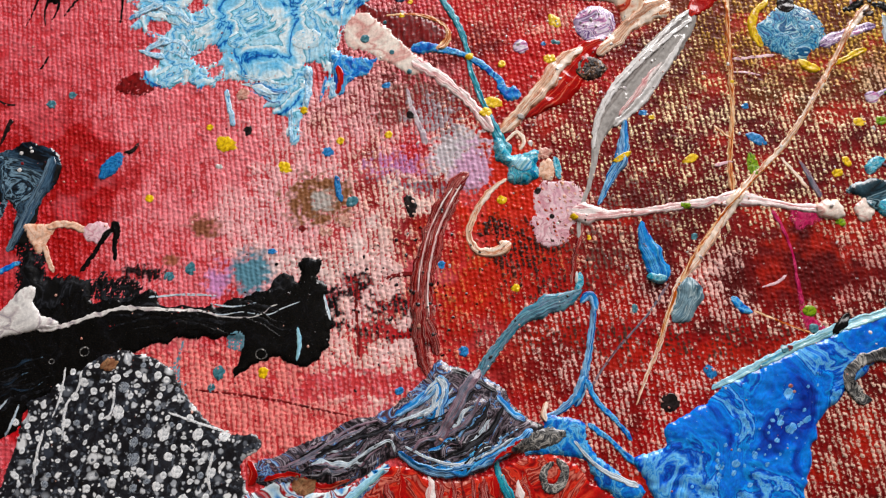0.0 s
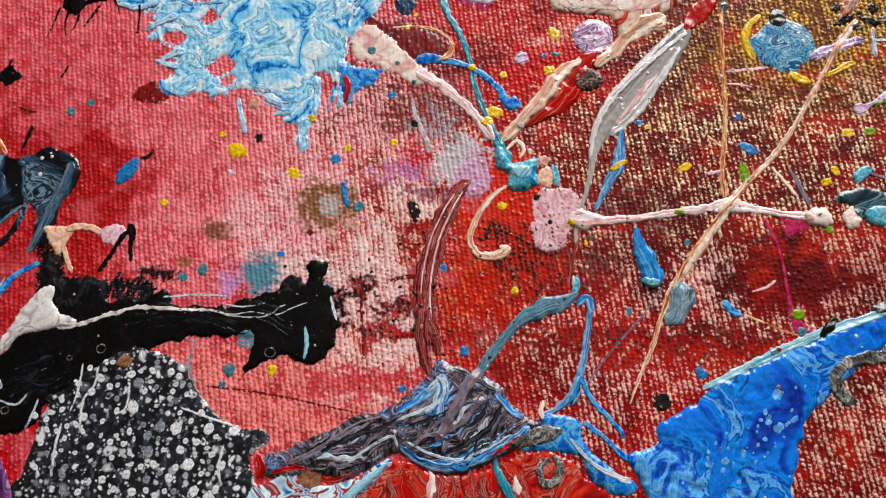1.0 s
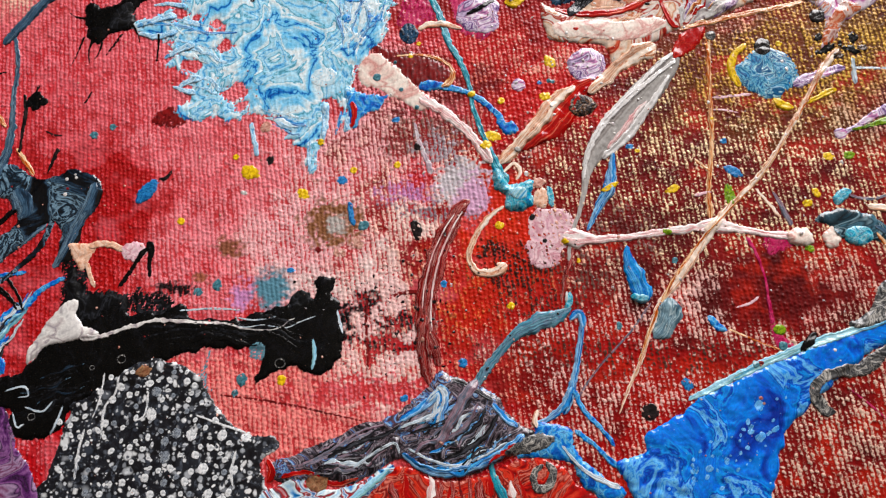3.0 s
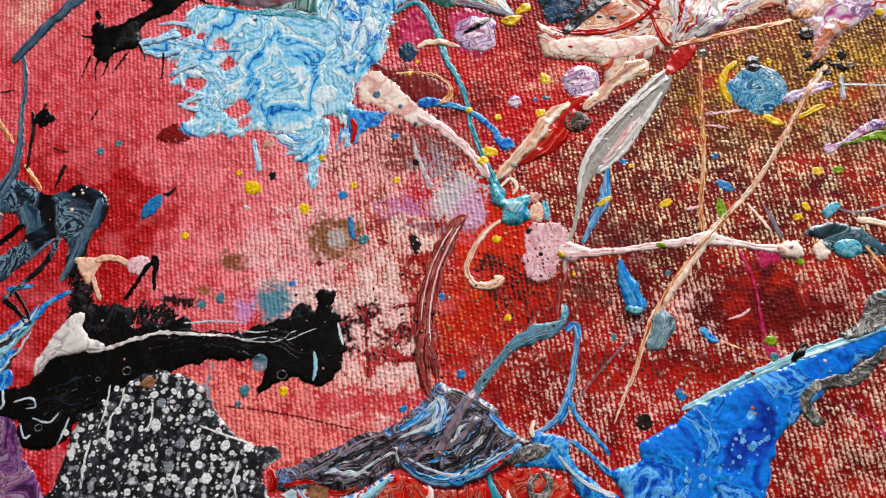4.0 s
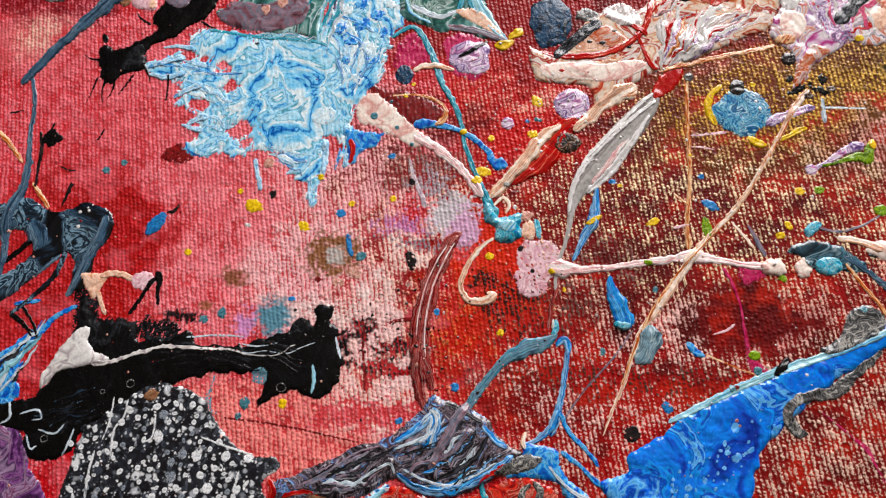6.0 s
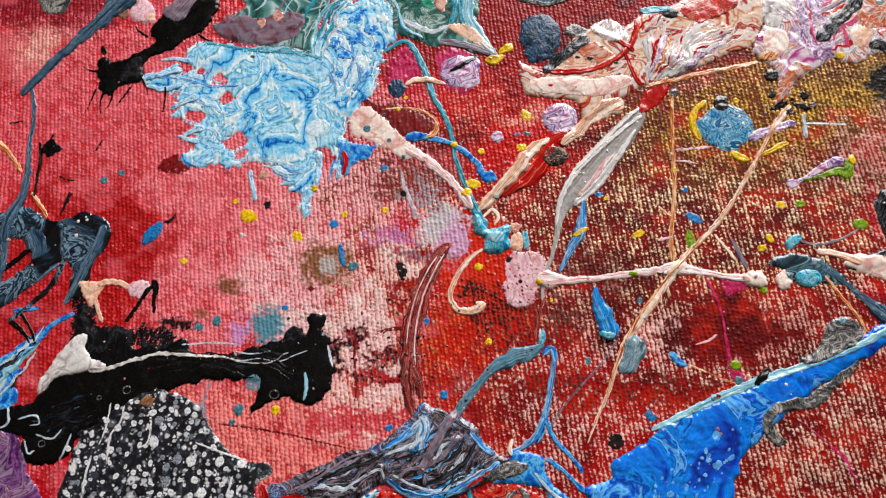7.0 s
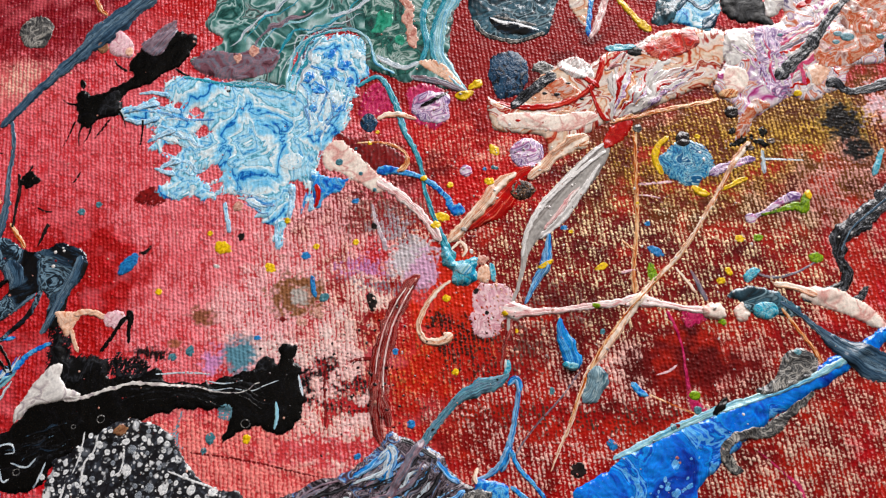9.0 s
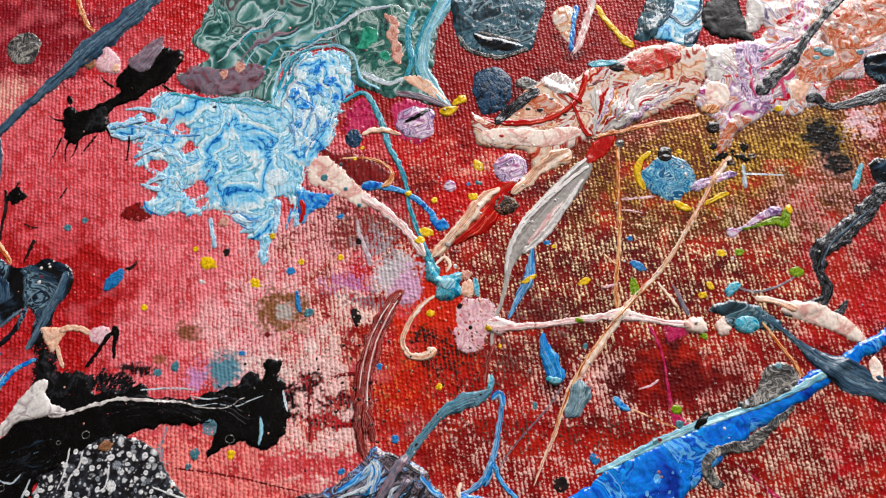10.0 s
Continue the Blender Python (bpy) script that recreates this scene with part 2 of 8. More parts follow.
def ramp_of(nt, stops):
    r = nt.nodes.new("ShaderNodeValToRGB")
    e = r.color_ramp.elements
    while len(e) < len(stops):
        e.new(0.5)
    for el, (p, h) in zip(e, stops):
        el.position, el.color = p, (*lin(h), 1)
    return r


def paint(name, stops, scale=0.5, warp=1.6, rough=0.32, relief=0.12, streak=0.0, speck=None, speck_amount=0.0, coat=0.5, detail=3.2, bands=1.8, gloss=0.33, swirl_in=0.3, rings=None, knobs=0.12):
    """Acrylic paint: stops is its colour run, scale its swirls per mm, warp how far they are stirred, streak > 0 draws them out along the trail."""
    m, nt, b = tree(name)
    L = nt.links.new
    tc = nt.nodes.new("ShaderNodeTexCoord")
    mp = nt.nodes.new("ShaderNodeMapping")
    if streak:
        L(tc.outputs["UV"], mp.inputs[0])
        mp.inputs["Scale"].default_value = (scale / streak, scale * 3, 1)
    else:
        L(tc.outputs["Object"], mp.inputs[0])
        mp.inputs["Scale"].default_value = (1000 * scale,) * 3
    n1 = node(nt, "ShaderNodeTexNoise", Scale=0.55, Detail=1.5, Roughness=0.5)
    L(mp.outputs[0], n1.inputs["Vector"])
    sub = nt.nodes.new("ShaderNodeVectorMath")
    sub.operation = "SUBTRACT"
    L(n1.outputs["Color"], sub.inputs[0])
    sub.inputs[1].default_value = (0.5, 0.5, 0.5)
    mul = nt.nodes.new("ShaderNodeVectorMath")
    mul.operation = "SCALE"
    mul.inputs["Scale"].default_value = warp * 2.4
    L(sub.outputs[0], mul.inputs[0])
    add = nt.nodes.new("ShaderNodeVectorMath")
    L(mp.outputs[0], add.inputs[0])
    L(mul.outputs[0], add.inputs[1])
    n2 = node(nt, "ShaderNodeTexNoise", Scale=0.8, Detail=detail, Roughness=0.56, Distortion=warp * swirl_in)
    L(add.outputs[0], n2.inputs["Vector"])
    spread = node(nt, "ShaderNodeMapRange")
    spread.inputs["From Min"].default_value, spread.inputs["From Max"].default_value = 0.35, 0.65
    spread.inputs["To Max"].default_value = bands
    spread.clamp = False
    L(n2.outputs["Fac"], spread.inputs["Value"])
    fold = nt.nodes.new("ShaderNodeMath")
    fold.operation = "PINGPONG"
    fold.inputs[1].default_value = 1.0
    L(spread.outputs[0], fold.inputs[0])
    if rings:
        # stirred round a middle: (x, y) in mm and turns per mm
        part_way = nt.nodes.new("ShaderNodeVectorMath")
        part_way.operation = "MULTIPLY_ADD"
        L(mul.outputs[0], part_way.inputs[0])
        part_way.inputs[1].default_value = (rings[3], rings[3], 0.0)
        L(mp.outputs[0], part_way.inputs[2])
        far = nt.nodes.new("ShaderNodeVectorMath")
        far.operation = "DISTANCE"
        L(part_way.outputs[0], far.inputs[0])
        far.inputs[1].default_value = (rings[0] * scale, rings[1] * scale, 0.0)
        turn = nt.nodes.new("ShaderNodeMath")
        turn.operation = "MULTIPLY_ADD"
        L(far.outputs["Value"], turn.inputs[0])
        turn.inputs[1].default_value = rings[2] / scale
        L(spread.outputs[0], turn.inputs[2])
        L(turn.outputs[0], fold.inputs[0])
    r = ramp_of(nt, stops)
    L(fold.outputs[0], r.inputs[0])
    colour = r.outputs["Color"]
    # fine pigment grain
    fine = node(nt, "ShaderNodeTexNoise", Scale=2600.0, Detail=3.0, Roughness=0.7)
    L(tc.outputs["Object"], fine.inputs["Vector"])
    hsv = nt.nodes.new("ShaderNodeHueSaturation")
    mr = node(nt, "ShaderNodeMapRange")
    mr.inputs["From Min"].default_value, mr.inputs["From Max"].default_value = 0.3, 0.7
    mr.inputs["To Min"].default_value, mr.inputs["To Max"].default_value = 0.8, 1.14
    L(fine.outputs["Fac"], mr.inputs["Value"])
    L(mr.outputs[0], hsv.inputs["Value"])
    L(colour, hsv.inputs["Color"])
    colour = hsv.outputs[0]
    if speck:
        vo = node(nt, "ShaderNodeTexVoronoi", Scale=1400.0)
        L(tc.outputs["Object"], vo.inputs["Vector"])
        th = nt.nodes.new("ShaderNodeMath")
        th.operation = "LESS_THAN"
        th.inputs[1].default_value = speck_amount
        L(vo.outputs["Distance"], th.inputs[0])
        mx = nt.nodes.new("ShaderNodeMix")
        mx.data_type = "RGBA"
        L(th.outputs[0], mx.inputs[0])
        L(colour, mx.inputs["A"])
        mx.inputs["B"].default_value = (*lin(speck), 1)
        colour = mx.outputs["Result"]
    L(colour, b.inputs["Base Color"])
    b.inputs["Coat Weight"].default_value = coat
    b.inputs["Coat Roughness"].default_value = 0.1
    b.inputs["Specular IOR Level"].default_value = gloss
    rr = node(nt, "ShaderNodeMapRange")
    rr.inputs["To Min"].default_value, rr.inputs["To Max"].default_value = rough - 0.14, rough + 0.1
    L(fine.outputs["Fac"], rr.inputs["Value"])
    L(rr.outputs[0], b.inputs["Roughness"])
    h1 = nt.nodes.new("ShaderNodeMath")
    h1.operation = "MULTIPLY_ADD"
    L(n2.outputs["Fac"], h1.inputs[0])
    h1.inputs[1].default_value = 1.0
    fm = nt.nodes.new("ShaderNodeMath")
    fm.operation = "MULTIPLY"
    fm.inputs[1].default_value = 0.05
    L(fine.outputs["Fac"], fm.inputs[0])
    L(fm.outputs[0], h1.inputs[2])
    knob = node(nt, "ShaderNodeTexNoise", Scale=1500.0, Detail=2.0, Roughness=0.6)
    L(tc.outputs["Object"], knob.inputs["Vector"])
    km = nt.nodes.new("ShaderNodeMath")
    km.operation = "MULTIPLY_ADD"
    km.inputs[1].default_value = knobs
    L(knob.outputs["Fac"], km.inputs[0])
    L(h1.outputs[0], km.inputs[2])
    bp = node(nt, "ShaderNodeBump", Strength=0.9, Distance=relief * MM * 2.2)
    L(km.outputs[0], bp.inputs["Height"])
    L(bp.outputs[0], b.inputs["Normal"])
    return m


ICE_MIDDLE = (2.0, -1.6)
TEAL_MIDDLE = (2.3, -11.2)
ice = paint("ice_blue_paint", [(0.0, "0e4694"), (0.04, "2a7ec8"), (0.09, "74c2ea"), (0.26, "9cd6f2"), (0.42, "d8f0f8"), (0.54, "f0f8fa"), (0.62, "8ccce4"), (0.66, "46889c"), (0.7, "8ed0ec"), (0.86, "c4e8f6"), (0.97, "7cc4ea"), (1.0, "2f7cc0")], 0.15, 1.5, 0.3, 0.06, bands=1.3, detail=4.0, rings=(ICE_MIDDLE[0], ICE_MIDDLE[1], 0.24, 0.17))
ice_white = paint("cool_white_paint", [(0.0, "a8d4e4"), (0.3, "d4ecf4"), (0.6, "f0f8fa"), (1.0, "b8dcea")], 0.4, 1.3, 0.26, 0.04)
ice_drip = paint("ice_blue_drip_paint", [(0.0, "3f86c0"), (0.3, "9fd0ec"), (0.6, "d6edf8"), (1.0, "6fb0d8")], 0.7, 1.2, 0.34, 0.1)
teal = paint("teal_marbled_paint", [(0.0, "203e3a"), (0.12, "3c6c68"), (0.24, "6a9690"), (0.34, "c4d8d8"), (0.4, "44716c"), (0.52, "2e5854"), (0.62, "5f8a86"), (0.7, "8aa8a4"), (0.78, "5c4c50"), (0.86, "2c5450"), (0.94, "7a9c98"), (1.0, "c0d2d0")], 0.1, 1.6, 0.26, 0.05, bands=1.5, detail=3.6, rings=(TEAL_MIDDLE[0], TEAL_MIDDLE[1], 0.07, 0.25))
teal_strand = paint("teal_strand_paint", [(0.0, "0f4f6a"), (0.3, "2f8ea6"), (0.5, "7cc6cc"), (0.7, "1b6d94"), (1.0, "3fa7b0")], 0.9, 1.0, 0.28, 0.1, streak=5)
maroon_grey = paint("maroon_grey_paint", [(0.0, "4a2a33"), (0.4, "7d5560"), (0.7, "6c6f7c"), (1.0, "93707a")], 0.3, 1.5, 0.35)
black = paint("black_gloss_paint", [(0.0, "030304"), (0.7, "050506"), (0.95, "0a0a0c"), (1.0, "141518")], 0.25, 1.4, 0.3, 0.04, coat=0.3, speck="3a3d42", speck_amount=0.07, gloss=0.2)
worm_black = paint("wrinkled_black_paint", [(0.0, "050506"), (0.35, "101114"), (0.5, "3c3f46"), (0.58, "08080a"), (0.75, "1c1e22"), (0.86, "7c8088"), (0.92, "121316"), (1.0, "30323a")], 0.7, 1.4, 0.22, 0.3, streak=1.6, bands=2.0, coat=0.6)
black_dry = paint("black_matt_paint", [(0.0, "030304"), (0.6, "08080a"), (0.85, "121316"), (1.0, "2c2e33")], 0.5, 1.2, 0.46, 0.1, gloss=0.2, coat=0.08)
char = paint("dark_marbled_paint", [(0.0, "040508"), (0.4, "0a0d12"), (0.55, "1f3040"), (0.66, "41586a"), (0.78, "0a0d12"), (0.88, "7f9cae"), (0.93, "2a3e4e"), (1.0, "06070a")], 0.12, 2.0, 0.16, 0.06, gloss=0.5, detail=5.0, bands=1.3)
slate = paint("slate_blue_paint", [(0.0, "16222f"), (0.3, "30475c"), (0.55, "4c677c"), (0.7, "22344a"), (0.88, "7690a2"), (1.0, "18222e")], 0.36, 1.2, 0.2, 0.08, streak=5)
slate_sheet = paint("slate_sheet_paint", [(0.0, "16262e"), (0.3, "2e4c58"), (0.5, "4c7080"), (0.64, "1c323c"), (0.8, "8aa6b0"), (0.88, "2a4450"), (1.0, "121c22")], 0.12, 1.6, 0.26, 0.05, bands=2.2)
white = paint("white_paint", [(0.0, "aaa4a4"), (0.3, "d6d3d0"), (0.7, "eae7e2"), (0.9, "c8bebc"), (1.0, "9c969c")], 0.2, 1.2, 0.26, 0.02)


def cell_sheet():
    """Poured paint that has parted into pale cells of two sizes, with dark webs between them."""
    m, nt, b = tree("parted_cell_paint")
    L = nt.links.new
    tc = nt.nodes.new("ShaderNodeTexCoord")
    wob = node(nt, "ShaderNodeTexNoise", Scale=480.0, Detail=3.0, Roughness=0.6)
    L(tc.outputs["Object"], wob.inputs["Vector"])
    bend = nt.nodes.new("ShaderNodeVectorMath")
    bend.operation = "MULTIPLY_ADD"
    bend.inputs[1].default_value = (0.0013, 0.0013, 0.0)
    L(wob.outputs["Color"], bend.inputs[0])
    L(tc.outputs["Object"], bend.inputs[2])
    streaks = node(nt, "ShaderNodeTexNoise", Scale=420.0, Detail=4.0, Roughness=0.6, Distortion=2.5)
    L(bend.outputs[0], streaks.inputs["Vector"])
    ground_run = ramp_of(nt, [(0.3, "040406"), (0.46, "101016"), (0.54, "24262c"), (0.58, "08080c"), (0.66, "565c66"), (0.72, "14141c"), (0.8, "2a2440")])
    L(streaks.outputs["Fac"], ground_run.inputs[0])
    colour = ground_run.outputs["Color"]
    for scale, least, most in ((560.0, 0.0, 0.52), (1050.0, 0.05, 0.56), (1900.0, 0.1, 0.56)):
        vo = node(nt, "ShaderNodeTexVoronoi", Scale=scale)
        L(bend.outputs[0], vo.inputs["Vector"])
        sep = nt.nodes.new("ShaderNodeSeparateColor")
        L(vo.outputs["Color"], sep.inputs[0])
        size = node(nt, "ShaderNodeMapRange")
        size.inputs["To Min"].default_value, size.inputs["To Max"].default_value = least, most
        L(sep.outputs[0], size.inputs["Value"])
        gap = nt.nodes.new("ShaderNodeMath")
        gap.operation = "SUBTRACT"
        L(size.outputs[0], gap.inputs[0])
        L(vo.outputs["Distance"], gap.inputs[1])
        mask = node(nt, "ShaderNodeMapRange")
        mask.inputs["From Min"].default_value, mask.inputs["From Max"].default_value = 0.0, 0.16
        L(gap.outputs[0], mask.inputs["Value"])
        pale = ramp_of(nt, [(0.0, "0c0d14"), (0.3, "3c424c"), (0.58, "c0c4c8"), (1.0, "f4f4f2")])
        L(sep.outputs[1], pale.inputs[0])
        mx = nt.nodes.new("ShaderNodeMix")
        mx.data_type = "RGBA"
        L(mask.outputs[0], mx.inputs[0])
        L(colour, mx.inputs["A"])
        L(pale.outputs[0], mx.inputs["B"])
        colour = mx.outputs["Result"]
    L(colour, b.inputs["Base Color"])
    b.inputs["Roughness"].default_value = 0.3
    b.inputs["Coat Weight"].default_value, b.inputs["Coat Roughness"].default_value = 0.4, 0.1
    bp = node(nt, "ShaderNodeBump", Strength=0.7, Distance=0.00012)
    L(streaks.outputs["Fac"], bp.inputs["Height"])
    L(bp.outputs[0], b.inputs["Normal"])
    return m


cell_base = cell_sheet()
cell_white = paint("cell_white_paint", [(0.0, "6a707a"), (0.2, "aeb2b6"), (0.5, "e2e4e4"), (0.8, "f4f4f2"), (1.0, "c4c8ce")], 0.8, 0.8, 0.26, 0.02, bands=1.6)
cell_grey = paint("cell_grey_paint", [(0.0, "16181e"), (0.3, "5c626c"), (0.6, "9aa2aa"), (0.8, "3a3f48"), (1.0, "c0c6ca")], 0.8, 1.0, 0.26, 0.02, bands=1.8)
swirl = paint("dark_swirl_paint", [(0.0, "08080c"), (0.16, "2c262c"), (0.3, "766870"), (0.4, "111116"), (0.54, "4c4852"), (0.66, "a89ea6"), (0.74, "0c0c10"), (0.86, "5b4650"), (0.94, "2a68a8"), (1.0, "9fb4c4")], 0.2, 1.8, 0.3, 0.07, detail=4.0, bands=2.6)
blue_vein = paint("blue_vein_paint", [(0.0, "0b2a63"), (0.3, "1b62b0"), (0.55, "3f93d6"), (0.75, "a8d6f0"), (1.0, "124a92")], 0.7, 0.9, 0.26, 0.1, streak=6)
white_vein = paint("pale_vein_paint", [(0.0, "5f7588"), (0.35, "9fb4c2"), (0.6, "d4e0e6"), (0.8, "e6ecee"), (1.0, "7f94a6")], 0.8, 0.9, 0.28, 0.08, streak=6)
black_vein = paint("black_vein_paint", [(0.0, "060608"), (0.7, "141418"), (1.0, "3f4046")], 0.8, 0.9, 0.26, 0.1, streak=6)
mauve_vein = paint("mauve_vein_paint", [(0.0, "57404c"), (0.4, "806672"), (0.7, "9a8790"), (1.0, "4c5f70")], 0.8, 1.0, 0.32, 0.12, streak=5)
grey_streak = paint("grey_streak_paint", [(0.0, "3a3a40"), (0.4, "77747c"), (0.7, "aaa6ac"), (1.0, "55525a")], 0.8, 0.9, 0.3, 0.1, streak=6)
cream_marble = paint("cream_rose_paint", [(0.0, "b86a66"), (0.15, "ecccc0"), (0.45, "faf0e4"), (0.75, "f6e0d4"), (1.0, "d8a098")], 0.2, 1.4, 0.3, 0.05)
tear = paint("grey_teal_drop_paint", [(0.0, "2f4a58"), (0.35, "6d8c98"), (0.55, "b8ccd0"), (0.7, "4f6c7c"), (1.0, "8aa6b0")], 0.4, 1.2, 0.28, 0.1, streak=3)
beige = paint("beige_speckled_paint", [(0.0, "8a5a50"), (0.2, "b89088"), (0.5, "d8c4bc"), (0.66, "c87c5c"), (0.8, "b84c2c"), (1.0, "d4a890")], 0.2, 1.5, 0.2, 0.04, bands=2.0, detail=5.0, speck="b04024", speck_amount=0.1)
tadpole = paint("teal_mauve_paint", [(0.0, "2c5f78"), (0.35, "4d92a6"), (0.55, "6d6f86"), (0.75, "74a9b6"), (1.0, "38475e")], 0.7, 1.2, 0.32, 0.12, streak=5)
red_streak = paint("dark_red_streak_paint", [(0.0, "4c0c10"), (0.3, "84201f"), (0.46, "a4403c"), (0.52, "d49c94"), (0.58, "8a2224"), (0.78, "5c1014"), (0.92, "7a1a1c"), (0.97, "d7aaa2"), (1.0, "7a191c")], 0.75, 0.5, 0.28, 0.14, streak=14)
red_gloss = paint("red_gloss_paint", [(0.0, "7e1113"), (0.45, "b11f1c"), (0.7, "a31a18"), (0.92, "c4302a"), (1.0, "e0806c")], 0.4, 0.9, 0.14, 0.04, streak=8)
red_plain = paint("red_plain_paint", [(0.0, "8a1214"), (0.4, "b4201e"), (0.7, "9c1816"), (0.9, "cc3c34"), (1.0, "7a0e10")], 0.3, 1.2, 0.22, 0.04)
red_sheet = paint("red_marbled_paint", [(0.0, "6d1414"), (0.3, "b52320"), (0.5, "d84a3c"), (0.64, "8e1c1b"), (0.8, "d98070"), (0.9, "a52a24"), (1.0, "5c2324")], 0.2, 1.6, 0.24, 0.12)
maroon = paint("maroon_paint", [(0.0, "4a0c10"), (0.5, "701519"), (0.8, "861f20"), (1.0, "5a1014")], 0.4, 1.2, 0.35, 0.02)
cobalt = paint("cobalt_blue_paint", [(0.0, "0c2c8c"), (0.22, "165ac8"), (0.42, "2b86e4"), (0.56, "1a66d0"), (0.7, "3a98e8"), (0.8, "0c3aa0"), (0.86, "1c6cd8"), (0.96, "7cc4f0"), (1.0, "2a86e0")], 0.13, 1.7, 0.18, 0.08, bands=1.3, detail=6.0, speck="8cc4f0", speck_amount=0.06)
cobalt_light = paint("light_cobalt_paint", [(0.0, "2a74d0"), (0.4, "5aa8e8"), (0.7, "8cc6ee"), (1.0, "3f8cdc")], 0.6, 0.9, 0.3, 0.08, streak=5)
cyan_rim = paint("pale_cyan_paint", [(0.0, "2f86b8"), (0.3, "7fc0dc"), (0.6, "b7dde8"), (0.85, "8fb9b4"), (1.0, "4a9cc8")], 0.5, 0.8, 0.3, 0.1, streak=8)
royal = paint("royal_blue_paint", [(0.0, "0a3f94"), (0.4, "1668c2"), (0.7, "2a8bd6"), (0.9, "7cc4e6"), (1.0, "0d4aa0")], 0.6, 1.2, 0.3, 0.12)
royal_streak = paint("royal_streak_paint", [(0.0, "0a3f94"), (0.35, "1a74c8"), (0.6, "3a9cda"), (0.8, "0f58b0"), (1.0, "6cc0e4")], 0.6, 0.8, 0.28, 0.1, streak=6)
cyan = paint("turquoise_paint", [(0.0, "0d5f8c"), (0.3, "2a9cbf"), (0.5, "74cfd6"), (0.65, "1d84b0"), (0.85, "a9e0e2"), (1.0, "176f9c")], 0.7, 1.5, 0.28, 0.12)
grey_curl = paint("grey_marbled_paint", [(0.0, "141518"), (0.3, "47484a"), (0.45, "8c8a86"), (0.55, "1c1d20"), (0.75, "5c5c5c"), (0.88, "c4c0b8"), (1.0, "26272a")], 0.4, 1.8, 0.3, 0.14)
cream = paint("cream_paint", [(0.0, "8c4628"), (0.08, "d8946c"), (0.2, "f6dcc4"), (0.55, "fdf0e2"), (0.78, "f4d2b6"), (0.93, "c06c44"), (1.0, "f8e8d8")], 0.4, 1.0, 0.18, 0.07, streak=5)
rosy = paint("rosy_cream_paint", [(0.0, "b8606c"), (0.1, "e4b4b4"), (0.3, "f8e6e2"), (0.6, "fdf6f2"), (0.85, "f0ccc8"), (1.0, "cc8488")], 0.5, 1.0, 0.2, 0.1, streak=4)
orange_strand = paint("orange_cream_paint", [(0.0, "84341c"), (0.25, "c87848"), (0.45, "f4d8b4"), (0.65, "f0c494"), (0.85, "c86834"), (1.0, "9c4424")], 0.8, 0.9, 0.22, 0.1, streak=5)
# grey leaf paint and its white rim; palest tones stand for gloss highlights
leaf_grey = paint("glossy_leaf_paint", [(0.0, "6c6664"), (0.2, "a8a4a0"), (0.45, "bcb8b4"), (0.62, "9c9692"), (0.75, "7c7674"), (0.88, "d0ccc8"), (1.0, "c4a49c")], 0.16, 0.7, 0.1, 0.025, streak=8, bands=1.0, coat=0.9, gloss=0.6)
leaf_gloss_rim = paint("white_gloss_rim_paint", [(0.0, "d4d0cc"), (0.5, "f6f5f3"), (1.0, "e8e4e0")], 0.5, 0.8, 0.16, 0.03, streak=6, coat=0.8)
silver = paint("grey_white_paint", [(0.0, "6a6464"), (0.12, "a8a3a0"), (0.3, "e6e3e0"), (0.5, "d8d2ce"), (0.6, "8e8684"), (0.68, "ddd0cb"), (0.86, "f6f4f2"), (1.0, "b48c86")], 0.4, 0.8, 0.16, 0.035, streak=9, coat=0.5, gloss=0.5)
peach = paint("peach_marbled_paint", [(0.0, "96201a"), (0.07, "c85a44"), (0.16, "e4b8a0"), (0.34, "ecdccb"), (0.48, "e0c0a6"), (0.58, "c86c40"), (0.66, "e8d0c0"), (0.82, "eee6de"), (0.9, "b0342a"), (0.95, "8c1e1c"), (1.0, "d49c84")], 0.12, 1.6, 0.16, 0.04, bands=1.7, detail=3.0, gloss=0.5)
pink_marble = paint("pink_lilac_marbled_paint", [(0.0, "a02c66"), (0.1, "c478ac"), (0.22, "e0ccd6"), (0.42, "f0eae8"), (0.54, "a87cae"), (0.62, "e4ccc6"), (0.76, "cc6840"), (0.82, "e4d2ce"), (0.94, "f0e8ea"), (1.0, "5c5078")], 0.14, 1.7, 0.16, 0.04, bands=2.0, detail=3.5, gloss=0.5)
peach_plain = paint("peach_paint", [(0.0, "c98a6c"), (0.4, "e6b79c"), (0.8, "f0d0bb"), (1.0, "d9a184")], 0.5, 1.0, 0.34, 0.1)
lilac = paint("lilac_white_swirl_paint", [(0.0, "4a3460"), (0.1, "9470a8"), (0.26, "f0e6f2"), (0.38, "7c5a94"), (0.46, "d8b8d8"), (0.64, "f6f0f6"), (0.78, "cc88b4"), (0.88, "5c4870"), (1.0, "d8c4e0")], 0.17, 1.8, 0.28, 0.06, bands=2.4)
grey_film = paint("grey_white_film_paint", [(0.0, "8f8790"), (0.35, "bdb4ba"), (0.6, "d6cfd2"), (0.85, "c6a9b2"), (1.0, "a39aa4")], 0.35, 1.6, 0.45, 0.06, coat=0.1)
pink_film = paint("pale_pink_film_paint", [(0.0, "d59fae"), (0.4, "e9c0c9"), (0.7, "f0d3d6"), (1.0, "c98c98")], 0.4, 1.3, 0.42, 0.02, coat=0.15)
